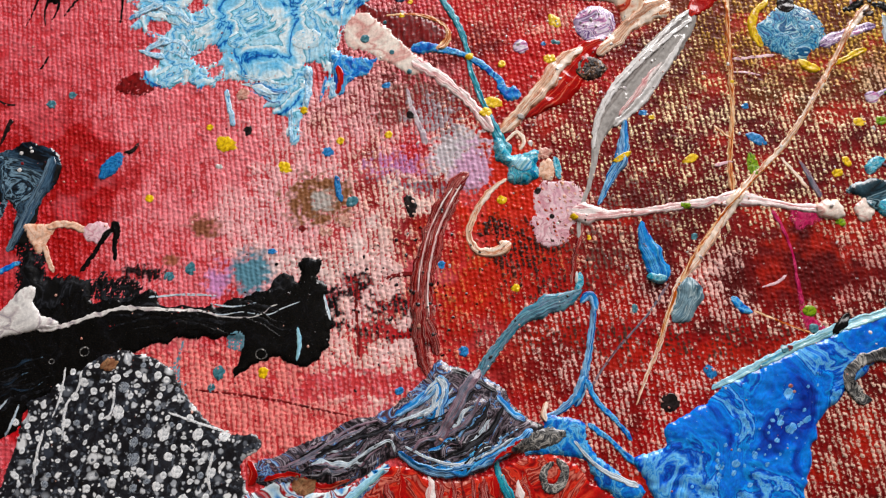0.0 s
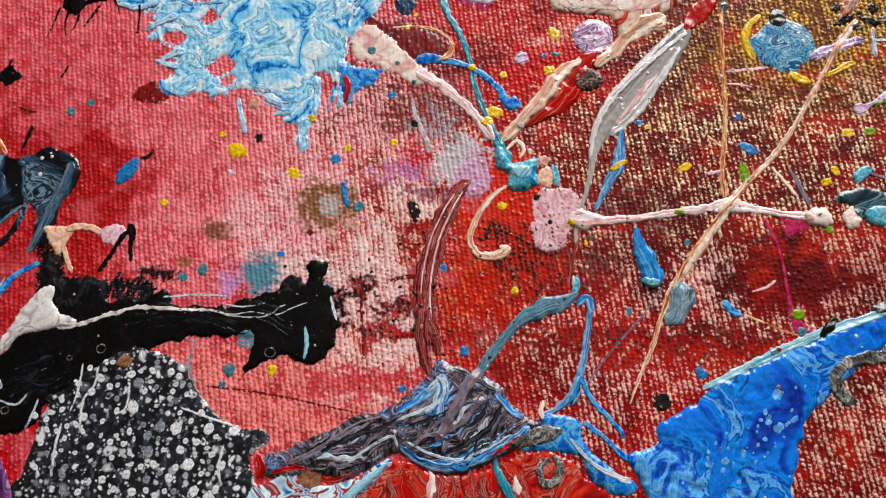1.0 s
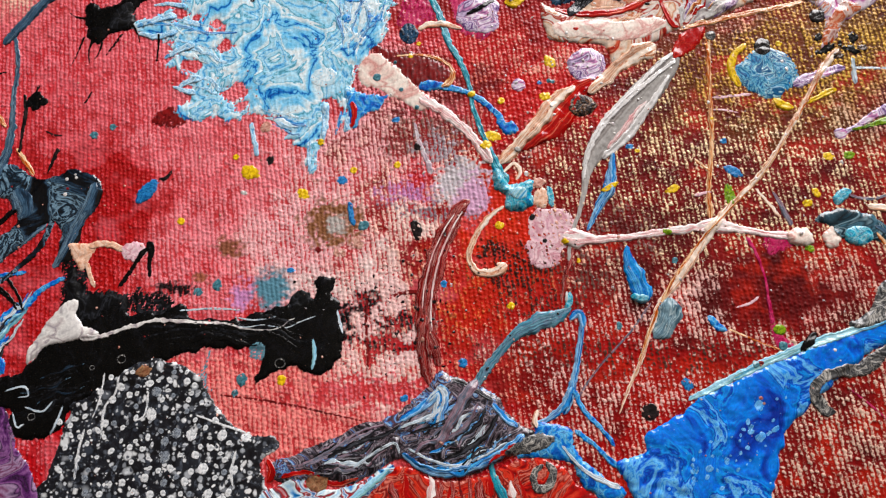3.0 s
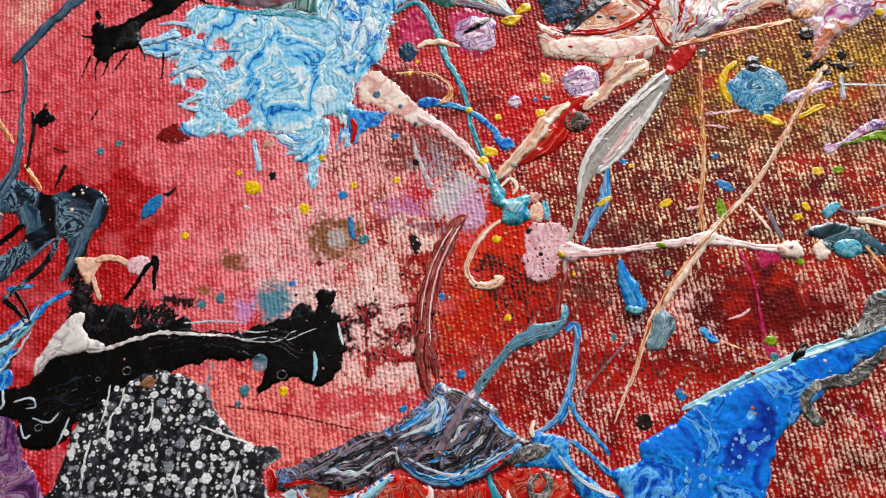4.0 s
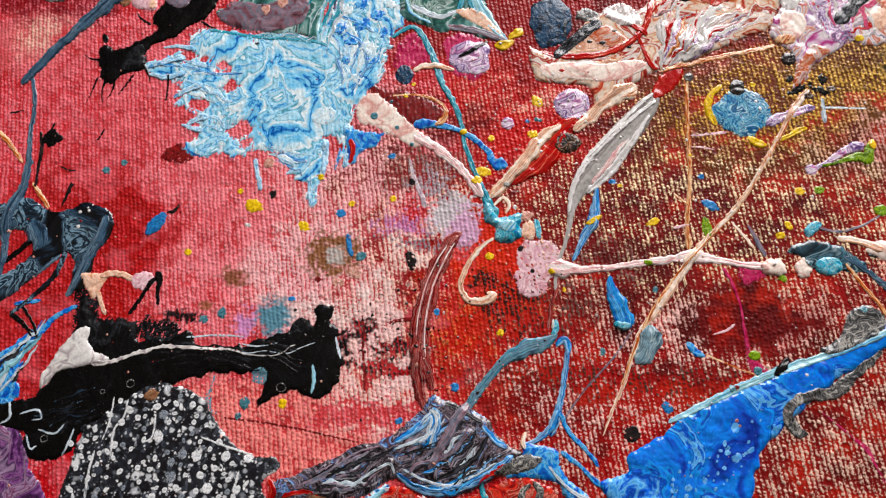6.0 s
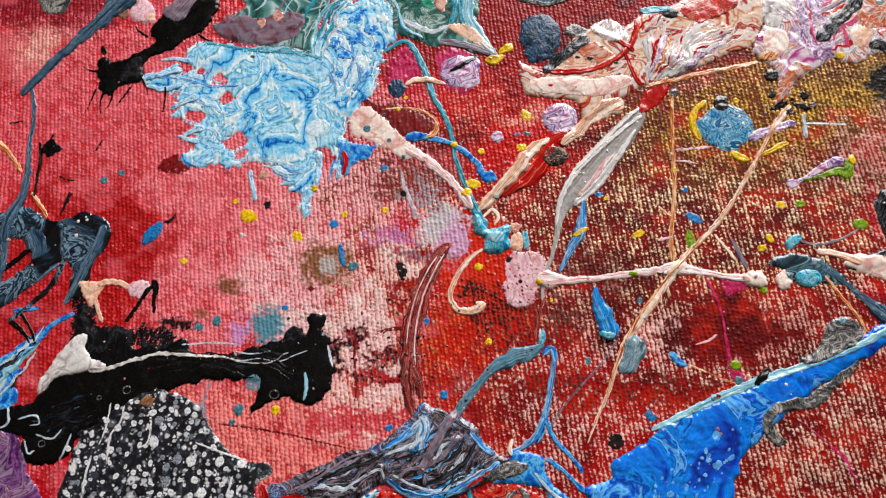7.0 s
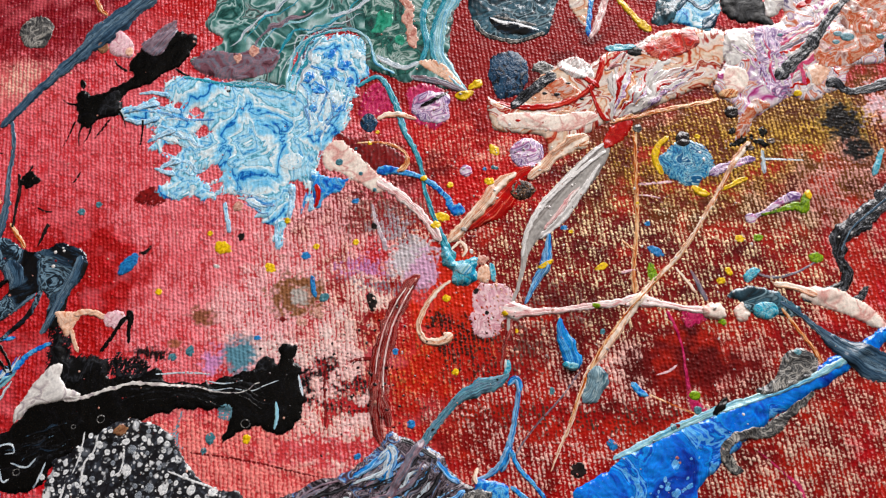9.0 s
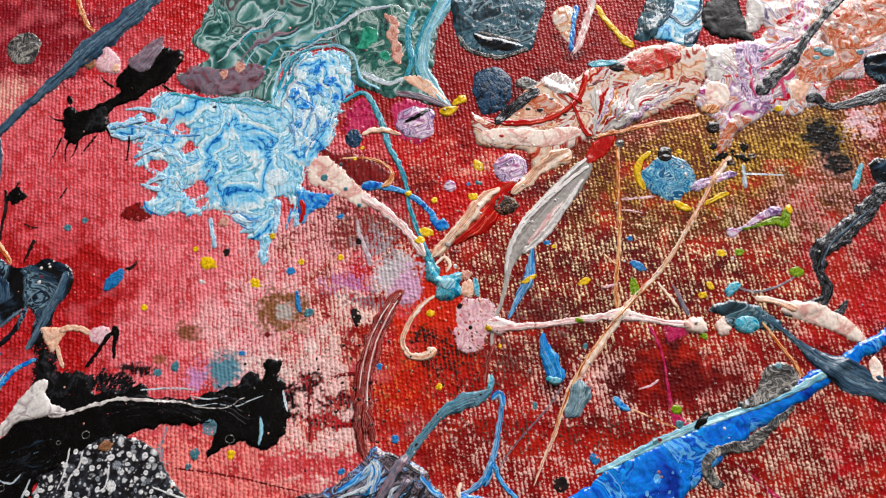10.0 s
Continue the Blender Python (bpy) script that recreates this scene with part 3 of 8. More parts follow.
teal_film = paint("grey_teal_film_paint", [(0.0, "456a7c"), (0.5, "6e93a0"), (0.8, "54808f"), (1.0, "8f9fae")], 0.4, 1.4, 0.45, 0.06, coat=0.1)
magenta = paint("magenta_paint", [(0.0, "8f1440"), (0.5, "b9285a"), (0.8, "cf4a74"), (1.0, "a01c48")], 0.5, 1.2, 0.32, 0.02)
deep_green = paint("deep_green_paint", [(0.0, "0c2a2a"), (0.3, "1c5048"), (0.5, "3a7468"), (0.65, "14403c"), (0.8, "6a9488"), (0.9, "b8c8c4"), (1.0, "1f5a4c")], 0.2, 1.7, 0.3, 0.05, bands=2.0)
emerald = paint("emerald_paint", [(0.0, "0c5a44"), (0.5, "1f8468"), (1.0, "4aa88c")], 0.4, 1.2, 0.3, 0.04)
purple = paint("purple_marbled_paint", [(0.0, "2a1630"), (0.3, "5d2f66"), (0.5, "8a5c8c"), (0.65, "3a1f44"), (0.85, "a58aa8"), (1.0, "6a2a50")], 0.2, 1.7, 0.3, 0.12)
disc_blue = paint("pale_blue_swirl_paint", [(0.0, "08386c"), (0.16, "2f84b4"), (0.34, "8cc8d8"), (0.44, "145c90"), (0.6, "56a4c0"), (0.72, "c8e8ea"), (0.82, "1c6a94"), (1.0, "0c4a78")], 0.32, 1.9, 0.3, 0.1, bands=2.6)
foot_marble = paint("blue_white_red_marbled_paint", [(0.0, "0c2c5c"), (0.15, "2a7cc0"), (0.32, "c8e4f0"), (0.5, "eef4f6"), (0.6, "544450"), (0.72, "b02c2c"), (0.8, "d8e8f0"), (1.0, "1c5ca0")], 0.17, 1.7, 0.18, 0.05, bands=1.8)
navy = paint("navy_paint", [(0.0, "05080f"), (0.35, "0e1c2e"), (0.6, "24486a"), (0.72, "0a1420"), (0.9, "3c6486"), (1.0, "0a1018")], 0.7, 1.5, 0.3, 0.16, gloss=0.25, bands=2.0, detail=4.5, knobs=0.3, coat=0.2)
yellow = paint("yellow_paint", [(0.0, "b98a0c"), (0.35, "e3b814"), (0.7, "f2d02a"), (1.0, "c99a10")], 0.7, 1.0, 0.32, 0.1)
green = paint("olive_green_paint", [(0.0, "3f5a12"), (0.4, "6f8f1e"), (0.7, "8fae2c"), (1.0, "4a6a18")], 0.7, 1.2, 0.32, 0.1)
blue_dot = paint("blue_drop_paint", [(0.0, "123f7c"), (0.4, "2a6fae"), (0.7, "3f8cc4"), (1.0, "1c5490")], 0.8, 1.2, 0.3, 0.1)
teal_dot = paint("dull_teal_drop_paint", [(0.0, "22454f"), (0.5, "3d6f7c"), (0.8, "5b8c96"), (1.0, "2d525c")], 0.8, 1.2, 0.34, 0.1)
dark_dot = paint("black_drop_paint", [(0.0, "060506"), (0.6, "120d0e"), (1.0, "2c2122")], 0.7, 1.0, 0.26, 0.08)
dark_weave = paint("black_brown_speckled_paint", [(0.0, "0c0707"), (0.5, "20120f"), (0.75, "3a201a"), (1.0, "8a6a50")], 1.6, 0.6, 0.34, 0.2)
brown_film = paint("brown_film_paint", [(0.0, "5a3a26"), (0.5, "8a5c44"), (0.8, "9f7a5c"), (1.0, "6d4a36")], 0.6, 1.2, 0.45, 0.08, coat=0.1)
rose_dot = paint("rose_drop_paint", [(0.0, "a05a50"), (0.5, "c48a7c"), (1.0, "dcb4a4")], 0.8, 1.4, 0.34, 0.08)


def canvas_material():
    m, nt, b = tree("painted_canvas_weave")
    L = nt.links.new
    tc = nt.nodes.new("ShaderNodeTexCoord")
    wash, brush_glint = nt.nodes.new("ShaderNodeAttribute"), nt.nodes.new("ShaderNodeAttribute")
    tops, metal = nt.nodes.new("ShaderNodeAttribute"), nt.nodes.new("ShaderNodeAttribute")
    wash.attribute_name, brush_glint.attribute_name, tops.attribute_name, metal.attribute_name = "wash", "brush_glint", "tops", "metal"
    fine = node(nt, "ShaderNodeTexNoise", Scale=3400.0, Detail=4.0, Roughness=0.7)
    blot = node(nt, "ShaderNodeTexNoise", Scale=420.0, Detail=4.0, Roughness=0.65)
    for n in (fine, blot):
        L(tc.outputs["Object"], n.inputs["Vector"])
    # brushed colour and painted bead glints sit on the thread tops, broken by grain
    def stretched(n, weight, before):
        st = node(nt, "ShaderNodeMapRange")
        st.inputs["From Min"].default_value, st.inputs["From Max"].default_value, st.inputs["To Max"].default_value = 0.3, 0.7, weight
        L(n.outputs["Fac"], st.inputs["Value"])
        ad = nt.nodes.new("ShaderNodeMath")
        L(st.outputs[0], ad.inputs[0])
        L(before, ad.inputs[1])
        return ad.outputs[0]
    a0 = nt.nodes.new("ShaderNodeMath")
    a0.operation = "MULTIPLY_ADD"
    L(brush_glint.outputs["Alpha"], a0.inputs[0])
    a0.inputs[1].default_value = 1.6
    L(tops.outputs["Fac"], a0.inputs[2])
    total = stretched(blot, 0.35, stretched(fine, 0.9, a0.outputs[0]))
    cut = node(nt, "ShaderNodeMapRange")
    cut.inputs["From Min"].default_value, cut.inputs["From Max"].default_value = 1.99, 2.19
    L(total, cut.inputs["Value"])
    mx = nt.nodes.new("ShaderNodeMix")
    mx.data_type = "RGBA"
    L(cut.outputs[0], mx.inputs[0])
    L(wash.outputs["Color"], mx.inputs["A"])
    L(brush_glint.outputs["Color"], mx.inputs["B"])
    hsv = nt.nodes.new("ShaderNodeHueSaturation")
    mr = node(nt, "ShaderNodeMapRange")
    mr.inputs["To Min"].default_value, mr.inputs["To Max"].default_value = 0.6, 1.3
    L(blot.outputs["Fac"], mr.inputs["Value"])
    L(mr.outputs[0], hsv.inputs["Value"])
    L(mx.outputs["Result"], hsv.inputs["Color"])
    L(hsv.outputs[0], b.inputs["Base Color"])
    mm = nt.nodes.new("ShaderNodeMath")
    mm.operation = "MULTIPLY"
    L(cut.outputs[0], mm.inputs[0])
    L(metal.outputs["Fac"], mm.inputs[1])
    L(mm.outputs[0], b.inputs["Metallic"])
    rg = node(nt, "ShaderNodeMapRange")
    rg.inputs["To Min"].default_value, rg.inputs["To Max"].default_value = 0.34, 0.6
    L(fine.outputs["Fac"], rg.inputs["Value"])
    L(rg.outputs[0], b.inputs["Roughness"])
    b.inputs["Specular IOR Level"].default_value = 0.12
    b.inputs["Coat Weight"].default_value, b.inputs["Coat Roughness"].default_value = 0.3, 0.15
    bp = node(nt, "ShaderNodeBump", Strength=0.8, Distance=0.00008)
    L(fine.outputs["Fac"], bp.inputs["Height"])
    L(bp.outputs[0], b.inputs["Normal"])
    return m


def plain(name, a, b_, scale=6.0, rough=0.7):
    m, nt, b = tree(name)
    tc = nt.nodes.new("ShaderNodeTexCoord")
    n = node(nt, "ShaderNodeTexNoise", Scale=scale, Detail=6.0, Roughness=0.6)
    nt.links.new(tc.outputs["Object"], n.inputs["Vector"])
    r = ramp_of(nt, [(0.3, a), (0.7, b_)])
    nt.links.new(n.outputs["Fac"], r.inputs[0])
    nt.links.new(r.outputs[0], b.inputs["Base Color"])
    b.inputs["Roughness"].default_value = rough
    bp = node(nt, "ShaderNodeBump", Strength=0.2, Distance=0.002)
    nt.links.new(n.outputs["Fac"], bp.inputs["Height"])
    nt.links.new(bp.outputs[0], b.inputs["Normal"])
    return m


# wall and ceiling greys set dark to hold back bounced light
wall_paint = plain("wall_paint", "6e6a64", "7a766e", 3.0)
ceiling_paint = plain("ceiling_paint", "86827c", "908c86", 3.0)
floor_wood = plain("floor_wood", "8a6a4a", "a58460", 5.0, 0.5)
table_wood = plain("table_wood", "9c7a54", "b8946a", 9.0, 0.45)

# ---- room: unseen plain walls, window opening and table, added to close the place ----
FLOOR = -0.77


def box(name, x0, x1, y0, y1, z0, z1, material, parent=None):
    v = [(x, y, z) for z in (z0, z1) for y in (y0, y1) for x in (x0, x1)]
    f = [(0, 2, 3, 1), (4, 5, 7, 6), (0, 1, 5, 4), (2, 6, 7, 3), (0, 4, 6, 2), (1, 3, 7, 5)]
    return link(name, np.array(v) * 1000, f, material, parent, smooth=False)


for args in (("floor", -2.2, 2.2, -2.4, 1.5, FLOOR - 0.1, FLOOR, floor_wood), ("ceiling", -2.2, 2.2, -2.4, 1.5, 1.75, 1.85, ceiling_paint),
             ("wall_west", -2.3, -2.2, -2.4, 1.5, FLOOR, 1.75, wall_paint), ("wall_east", 2.2, 2.3, -2.4, 1.5, FLOOR, 1.75, wall_paint),
             ("wall_south", -2.3, 2.3, -2.5, -2.4, FLOOR, 1.75, wall_paint)):
    tagged(box(*args), "unseen plain surface added to close the room" if args[0] != "floor" else "unseen plain wooden floor of the added room", args[0].split("_")[0], kind="structure")
north = tagged(box("wall_north", -2.3, -0.25, 1.5, 1.6, FLOOR, 1.75, wall_paint), "unseen plain wall added with a window opening", "wall", kind="structure")
box("wall_panel", 1.35, 2.3, 1.5, 1.6, FLOOR, 1.75, wall_paint, north)
box("wall_panel", -0.25, 1.35, 1.5, 1.6, FLOOR, 0.25, wall_paint, north)
box("wall_panel", -0.25, 1.35, 1.5, 1.6, 1.65, 1.75, wall_paint, north)
table = new("table")
table.location = (0, 0, FLOOR)
tagged(table, "plain wooden table under the painted canvas", "table")
box("tabletop", -0.7, 0.7, -0.4, 0.4, -0.048, -0.018, table_wood, table)
for lx in (-0.66, 0.6):
    for ly in (-0.36, 0.3):
        box("leg", lx, lx + 0.06, ly, ly + 0.06, FLOOR, -0.048, table_wood, table)


# ---- canvas with its underpainting ----
def canvas():
    step = 0.14
    nx, ny = int((X1 - X0) / step) + 1, int((Y1 - Y0) / step) + 1
    x, y = np.meshgrid(np.linspace(X0, X1, nx), np.linspace(Y0, Y1, ny))
    tops = weave(x, y)
    z = WEAVE * tops + 0.10 * (fbm(x / 14, y / 14, 3, 5) - 0.5)
    wash = np.empty(x.shape + (3,))
    wash[:] = lin("b8242c")
    brush_glint = np.empty(x.shape + (4,))
    brush_glint[..., :3], brush_glint[..., 3] = lin("e0747c"), 0.3
    metal = np.zeros(x.shape)
    rag1, rag2 = fbm(x / 6, y / 6, 5, 31), fbm(x / 1.6, y / 1.6, 4, 41)

    def soft(cx, cy, rx, ry, turn=0, fuzz=0.5):
        ca, sa = math.cos(radians(turn)), math.sin(radians(turn))
        u, v = ((x - cx) * ca + (y - cy) * sa) / rx, (-(x - cx) * sa + (y - cy) * ca) / ry
        d = np.hypot(u, v) + (rag1 - 0.5) * 1.1 + (rag2 - 0.5) * 0.7
        return np.clip((1 + fuzz / 2 - d) / fuzz, 0, 1) ** 1.3

    def stain(p, rx, ry, colour, amount=1.0, turn=0, fuzz=0.5):
        k = (soft(*p, rx, ry, turn, fuzz) * amount)[..., None]
        wash[:] = wash * (1 - k) + np.array(lin(colour)) * k

    rag3 = fbm(x / 0.55, y / 0.45, 3, 51)

    def dry(p, rx, ry, colour, amount, turn=0, fuzz=0.6, shine=0.0, broken=0.0):
        k = soft(*p, rx, ry, turn, 1.4 if broken else fuzz)
        if broken:
            k = np.clip((k + (rag3 - 0.5) * 1.5 * broken + (rag2 - 0.5) * broken - 0.45) * 3, 0, 1) * (k > 0.02)
        kk = k[..., None]
        brush_glint[..., :3] = brush_glint[..., :3] * (1 - kk) + np.array(lin(colour)) * kk
        brush_glint[..., 3] = brush_glint[..., 3] * (1 - k) + amount * k
        metal[:] = metal * (1 - k) + shine * k

    # pink half, deep red bands, crimson and maroon half, gold corner
    stain((-43.6, 15.2), 50, 40, "cc444a", 0.8, 0, 0.8)
    stain((-28.4, 0.8), 32, 26, "d05054", 0.85, 0, 0.8)
    stain((40.6, 0.1), 40, 52, "800c08", 1.0, 0, 0.6)
    stain((11.8, -12.5), 9, 14, "c23418", 1.0, 0, 0.5)
    stain((11.9, -1.4), 6, 8, "d03a18", 1.0, 0, 0.4)
    stain((37.4, 13.7), 16, 20, "78120e", 0.9, 0, 0.6)
    stain((31.0, -22.3), 26, 14, "a82414", 0.85, 0, 0.6)
    stain((49.5, -10.2), 9, 5, "4f0a10", 0.9, 0, 0.5)
    stain((60.2, 27.6), 28, 14, "683814", 0.85, 10, 0.6)
    stain((74.5, 28.2), 18, 14, "684018", 0.85, 0, 0.6)
    stain((15.8, 24.8), 15, 13, "c01e1c", 1.0, 0, 0.5)
    stain((-0.5, 21.2), 12, 7, "6b1013", 0.95, -15, 0.4)
    stain((-2.2, 14.4), 11, 5, "7d2a2c", 0.8, 10, 0.6)
    stain((-45.8, 2.9), 9, 13, "a31018", 0.95, 8, 0.5)
    stain((-49.7, -8.8), 9, 9, "b01620", 0.9, 0, 0.5)
    stain((-65.1, 37.4), 9, 7, "dc7f80", 0.6, 0, 0.6)
    stain((-62.0, 50.9), 17, 9, "7a1422", 0.9, 0, 0.5)
    stain((-33.8, 51.4), 9, 9, "b5201c", 0.9, 0, 0.5)
    stain((14.4, 43.3), 6, 14, "b42218", 1.0, 0, 0.4)
    stain((36.3, 49.5), 12, 12, "a8281c", 0.9, 0, 0.5)
    stain((-12.0, -28.0), 24, 11, "cc4a4c", 0.9, 0, 0.6)
    stain((57.8, -26.9), 22, 16, "7a1612", 0.9, 0, 0.6)
    dry((-29.2, 10.1), 42, 34, "ee9298", 0.56, 0, 0.7)
    dry((-16.0, -25.0), 22, 10, "f0928c", 0.55, 0, 0.6)
    dry((-55.7, 20.4), 26, 26, "e0767e", 0.46, 0, 0.7)
    dry((-45.7, 2.0), 9, 13, "cc3a40", 0.3, 8, 0.5)
    dry((-49.7, -8.8), 9, 9, "d8565a", 0.3, 0, 0.5)
    dry((-7.0, -3.0), 15, 9, "f0dcd6", 0.8, 10, 0.7)
    dry((-1.5, -7.0), 6, 9, "f0d4ce", 0.75, 8, 0.5)
    dry((-2.4, -15.8), 8, 12, "f2cac6", 0.74, 0, 0.6)
    dry((-14.1, -1.1), 9, 6, "f2b8ba", 0.6, 0, 0.6)
    dry((-6.6, 11.7), 13, 6, "eeb0b2", 0.58, 0, 0.6)
    # pale tops over crimson: dry paint that also stands for glints on the beads
    dry((40.6, 0.1), 40, 50, "f0c4b0", 0.34, 0, 0.6, 0.1)
    dry((35.5, 10.9), 17, 16, "f4dcb4", 0.29, 0, 0.6, 0.35)
    dry((11.8, -12.5), 11, 15, "d87850", 0.26, 0, 0.5)
    dry((11.9, -1.4), 6, 8, "c94a30", 0.24, 0, 0.5)
    dry((59.9, 24.6), 24, 14, "b08a4c", 0.37, 8, 0.7, 0.55)
    dry((71.6, 27.2), 20, 9, "b89450", 0.42, 8, 0.7, 0.55)
    dry((74.6, 16.2), 12, 8, "cf9a90", 0.44, 20, 0.7, 0.2)
    dry((51.6, 2.6), 20, 10, "f4dcb8", 0.33, 0, 0.7, 0.35)
    dry((15.8, 25.8), 14, 12, "d87060", 0.24, 0, 0.6)
    dry((13.1, 28.8), 7, 5, "e4988a", 0.36, 0, 0.7)
    dry((21.2, 24.6), 5, 3, "e8a090", 0.45, 0, 0.7)
    dry((50.0, -12.7), 13, 6, "e0a8a0", 0.46, 10, 0.7)
    dry((40.5, -11.8), 6, 4, "ecc0b8", 0.6, 0, 0.7)
    dry((35.0, -20.7), 26, 10, "f0c4ba", 0.38, 0, 0.7, 0.15)
    dry((57.8, -26.9), 22, 14, "f0d0bc", 0.38, 0, 0.6, 0.3)
    dry((24.0, 43.0), 36, 14, "a83018", 0.1, 0, 0.5)
    stain((24.0, 43.0), 36, 14, "8e1606", 0.95, 0, 0.5)
    dry((-63.8, 39.0), 5, 4, "e8b8a8", 0.5, 30, 0.8)
    dry((-63.3, 52.1), 15, 7, "b04a58", 0.25, 0, 0.7)
    dry((49.5, -10.2), 8, 5, "7a2622", 0.15, 0, 0.5)
    stain((-56.2, -1.6), 14, 18, "a01820", 0.8, 0, 0.7)
    dry((-58.9, -1.6), 14, 18, "cc4a50", 0.36, 0, 0.7)
    stain((15.4, -21.9), 8, 5, "7c1814", 0.9, 0, 0.6)
    stain((34.2, -9.3), 12, 5, "6e1414", 0.8, 0, 0.6)
    dry((65.7, 32.0), 12, 3.5, "c8a068", 0.36, 6, 0.7, 0.4)
    # dry black and maroon scumbles
    dry((-1.6, -14.2), 5, 1.6, "241416", 0.55, 5, 0.6, broken=1.3)
    dry((-6.7, -11.6), 3, 2, "241416", 0.62, 0, 0.7, broken=1.3)
    dry((-2.3, -17.5), 5, 1.2, "2c1618", 0.45, -8, 0.6, broken=1.3)
    dry((-34.5, -9.3), 4, 1.2, "1c1012", 0.7, 0, 0.5, broken=1.3)
    dry((-10.0, -14.2), 2, 3, "161012", 0.72, 0, 0.7, broken=1.3)
    dry((15.2, -7.5), 7, 4, "3a1a14", 0.52, 0, 0.7, broken=1.3)
    dry((20.1, -11.7), 6, 3, "3a201a", 0.42, 0, 0.7, broken=1.3)
    dry((24.4, -8.4), 4, 4, "6a4a42", 0.42, 0, 0.7, broken=1.3)
    dry((11.0, -4.4), 2.2, 1.6, "30140e", 0.6, 0, 0.6, broken=1.3)
    dry((28.8, -1.6), 7, 4, "7d5c55", 0.4, 0, 0.8, broken=1.3)
    dry((1.4, 13.4), 6, 5, "8a6058", 0.5, 0, 0.8, broken=1.3)
    dry((-12.4, 0.2), 4.6, 3.8, "8a5c40", 1.0, 10, 0.5, broken=0.7)
    dry((-27.1, -3.4), 2.6, 2.2, "8f5844", 1.0, 0, 0.5, broken=0.6)
    dry((-30.7, -7.6), 1.9, 1.5, "9c5c48", 1.0, 0, 0.5, broken=0.6)
    dry((-6.3, -24.0), 12, 2, "e07a80", 0.4, 0, 0.6, broken=1.3)
    dry((76.9, 29.2), 4.8, 4.2, "120e0d", 1.0, 0, 0.4, broken=0.6)
    dry((79.1, 23.8), 2.6, 2.4, "141110", 1.0, 0, 0.4, broken=0.6)
    dry((83.9, 30.9), 4, 5.5, "ecccd2", 1.0, 20, 0.4, broken=0.7)
    dry((31.2, -19.1), 22, 2.5, "4a3028", 0.34, -3, 0.7, broken=1.3)
    # smears soaked into the weave
    dry((5.2, 5.8), 5.6, 4, "cfc6ca", 0.95, 20, 0.5, broken=0.6)
    dry((7.8, 3.8), 4, 3, "d4a8c4", 0.95, 60, 0.5, broken=0.6)
    dry((-0.7, 4.8), 4.4, 2.4, "c487b4", 0.62, 10, 0.5, broken=1.0)
    dry((2.6, 11.4), 3, 3.4, "a89aa0", 0.5, 0, 0.6, broken=1.2)
    dry((-24.7, -10.5), 3, 3.4, "c88cb8", 0.95, -30, 0.5, broken=0.5)
    dry((-20.7, -10.1), 3.4, 4, "5f8a9a", 1.1, -10, 0.5, broken=0.45)
    dry((-11.5, -0.2), 1.7, 1.6, "b8b0aa", 0.85, 0, 0.5, broken=0.6)
    dry((1.5, 1.6), 6, 1.2, "8f8088", 0.5, -8, 0.6, broken=1.2)
    # mottled washes
    mott, side = fbm(x / 4.5, y / 3.5, 4, 61), np.clip((x - 4) / 10, 0, 1)
    for colour, k in (("4a090d", np.clip((mott - 0.53) * 6, 0, 1) * 0.75 * np.clip((x - 18) / 10, 0, 1)), ("b8321c", np.clip((0.44 - mott) * 7, 0, 1) * 0.7 * side * (y < 25)), ("a01822", np.clip((mott - 0.56) * 6, 0, 1) * 0.3 * (1 - side)), ("e07078", np.clip((0.44 - mott) * 6, 0, 1) * 0.5 * (1 - side))):
        wash[:] = wash * (1 - k[..., None]) + np.array(lin(colour)) * k[..., None]
    brush_glint[..., 3] += (fbm(x / 3, y / 2.2, 4, 71) - 0.5) * 0.22
    tops = np.clip((tops - 0.15) / 0.95, 0, 1)
    border = [(-120, -90, 0), (150, -90, 0), (150, 110, 0), (-120, 110, 0)]
    verts = np.concatenate([np.stack([x.ravel(), y.ravel(), z.ravel()], 1), np.array(border), np.array(border) - [0, 0, 18]])
    n = nx * ny
    k = (np.arange(ny - 1)[:, None] * nx + np.arange(nx - 1)[None]).ravel()
    quads = np.stack([k, k + 1, k + nx + 1, k + nx], 1)
    c = [0, nx - 1, n - 1, n - nx]
    extra = [(n + i, n + (i + 1) % 4, c[(i + 1) % 4], c[i]) for i in range(4)]
    extra += [(n + 4 + i, n + 4 + (i + 1) % 4, n + (i + 1) % 4, n + i) for i in range(4)] + [(n + 7, n + 6, n + 5, n + 4)]
    quads = np.concatenate([quads, np.array(extra)])
    me = bpy.data.meshes.new("canvas")
    me.vertices.add(len(verts))
    me.vertices.foreach_set("co", (verts * MM).ravel())
    me.loops.add(4 * len(quads))
    me.loops.foreach_set("vertex_index", quads.ravel())
    me.polygons.add(len(quads))
    me.polygons.foreach_set("loop_start", np.arange(0, 4 * len(quads), 4))
    me.polygons.foreach_set("loop_total", np.full(len(quads), 4))
    me.update(calc_edges=True)
    smooth = np.ones(len(quads), bool)
    smooth[-9:] = False
    me.polygons.foreach_set("use_smooth", smooth)
    tail = np.tile([[*lin("a02028"), 1.0]], (8, 1))
    for key, data in (("wash", np.concatenate([np.concatenate([wash, np.ones(x.shape + (1,))], 2).reshape(-1, 4), tail])), ("brush_glint", np.concatenate([brush_glint.reshape(-1, 4), tail * [1, 1, 1, 0.2]]))):
        at = me.attributes.new(key, "FLOAT_COLOR", "POINT")
        at.data.foreach_set("color", data.astype(np.float32).ravel())
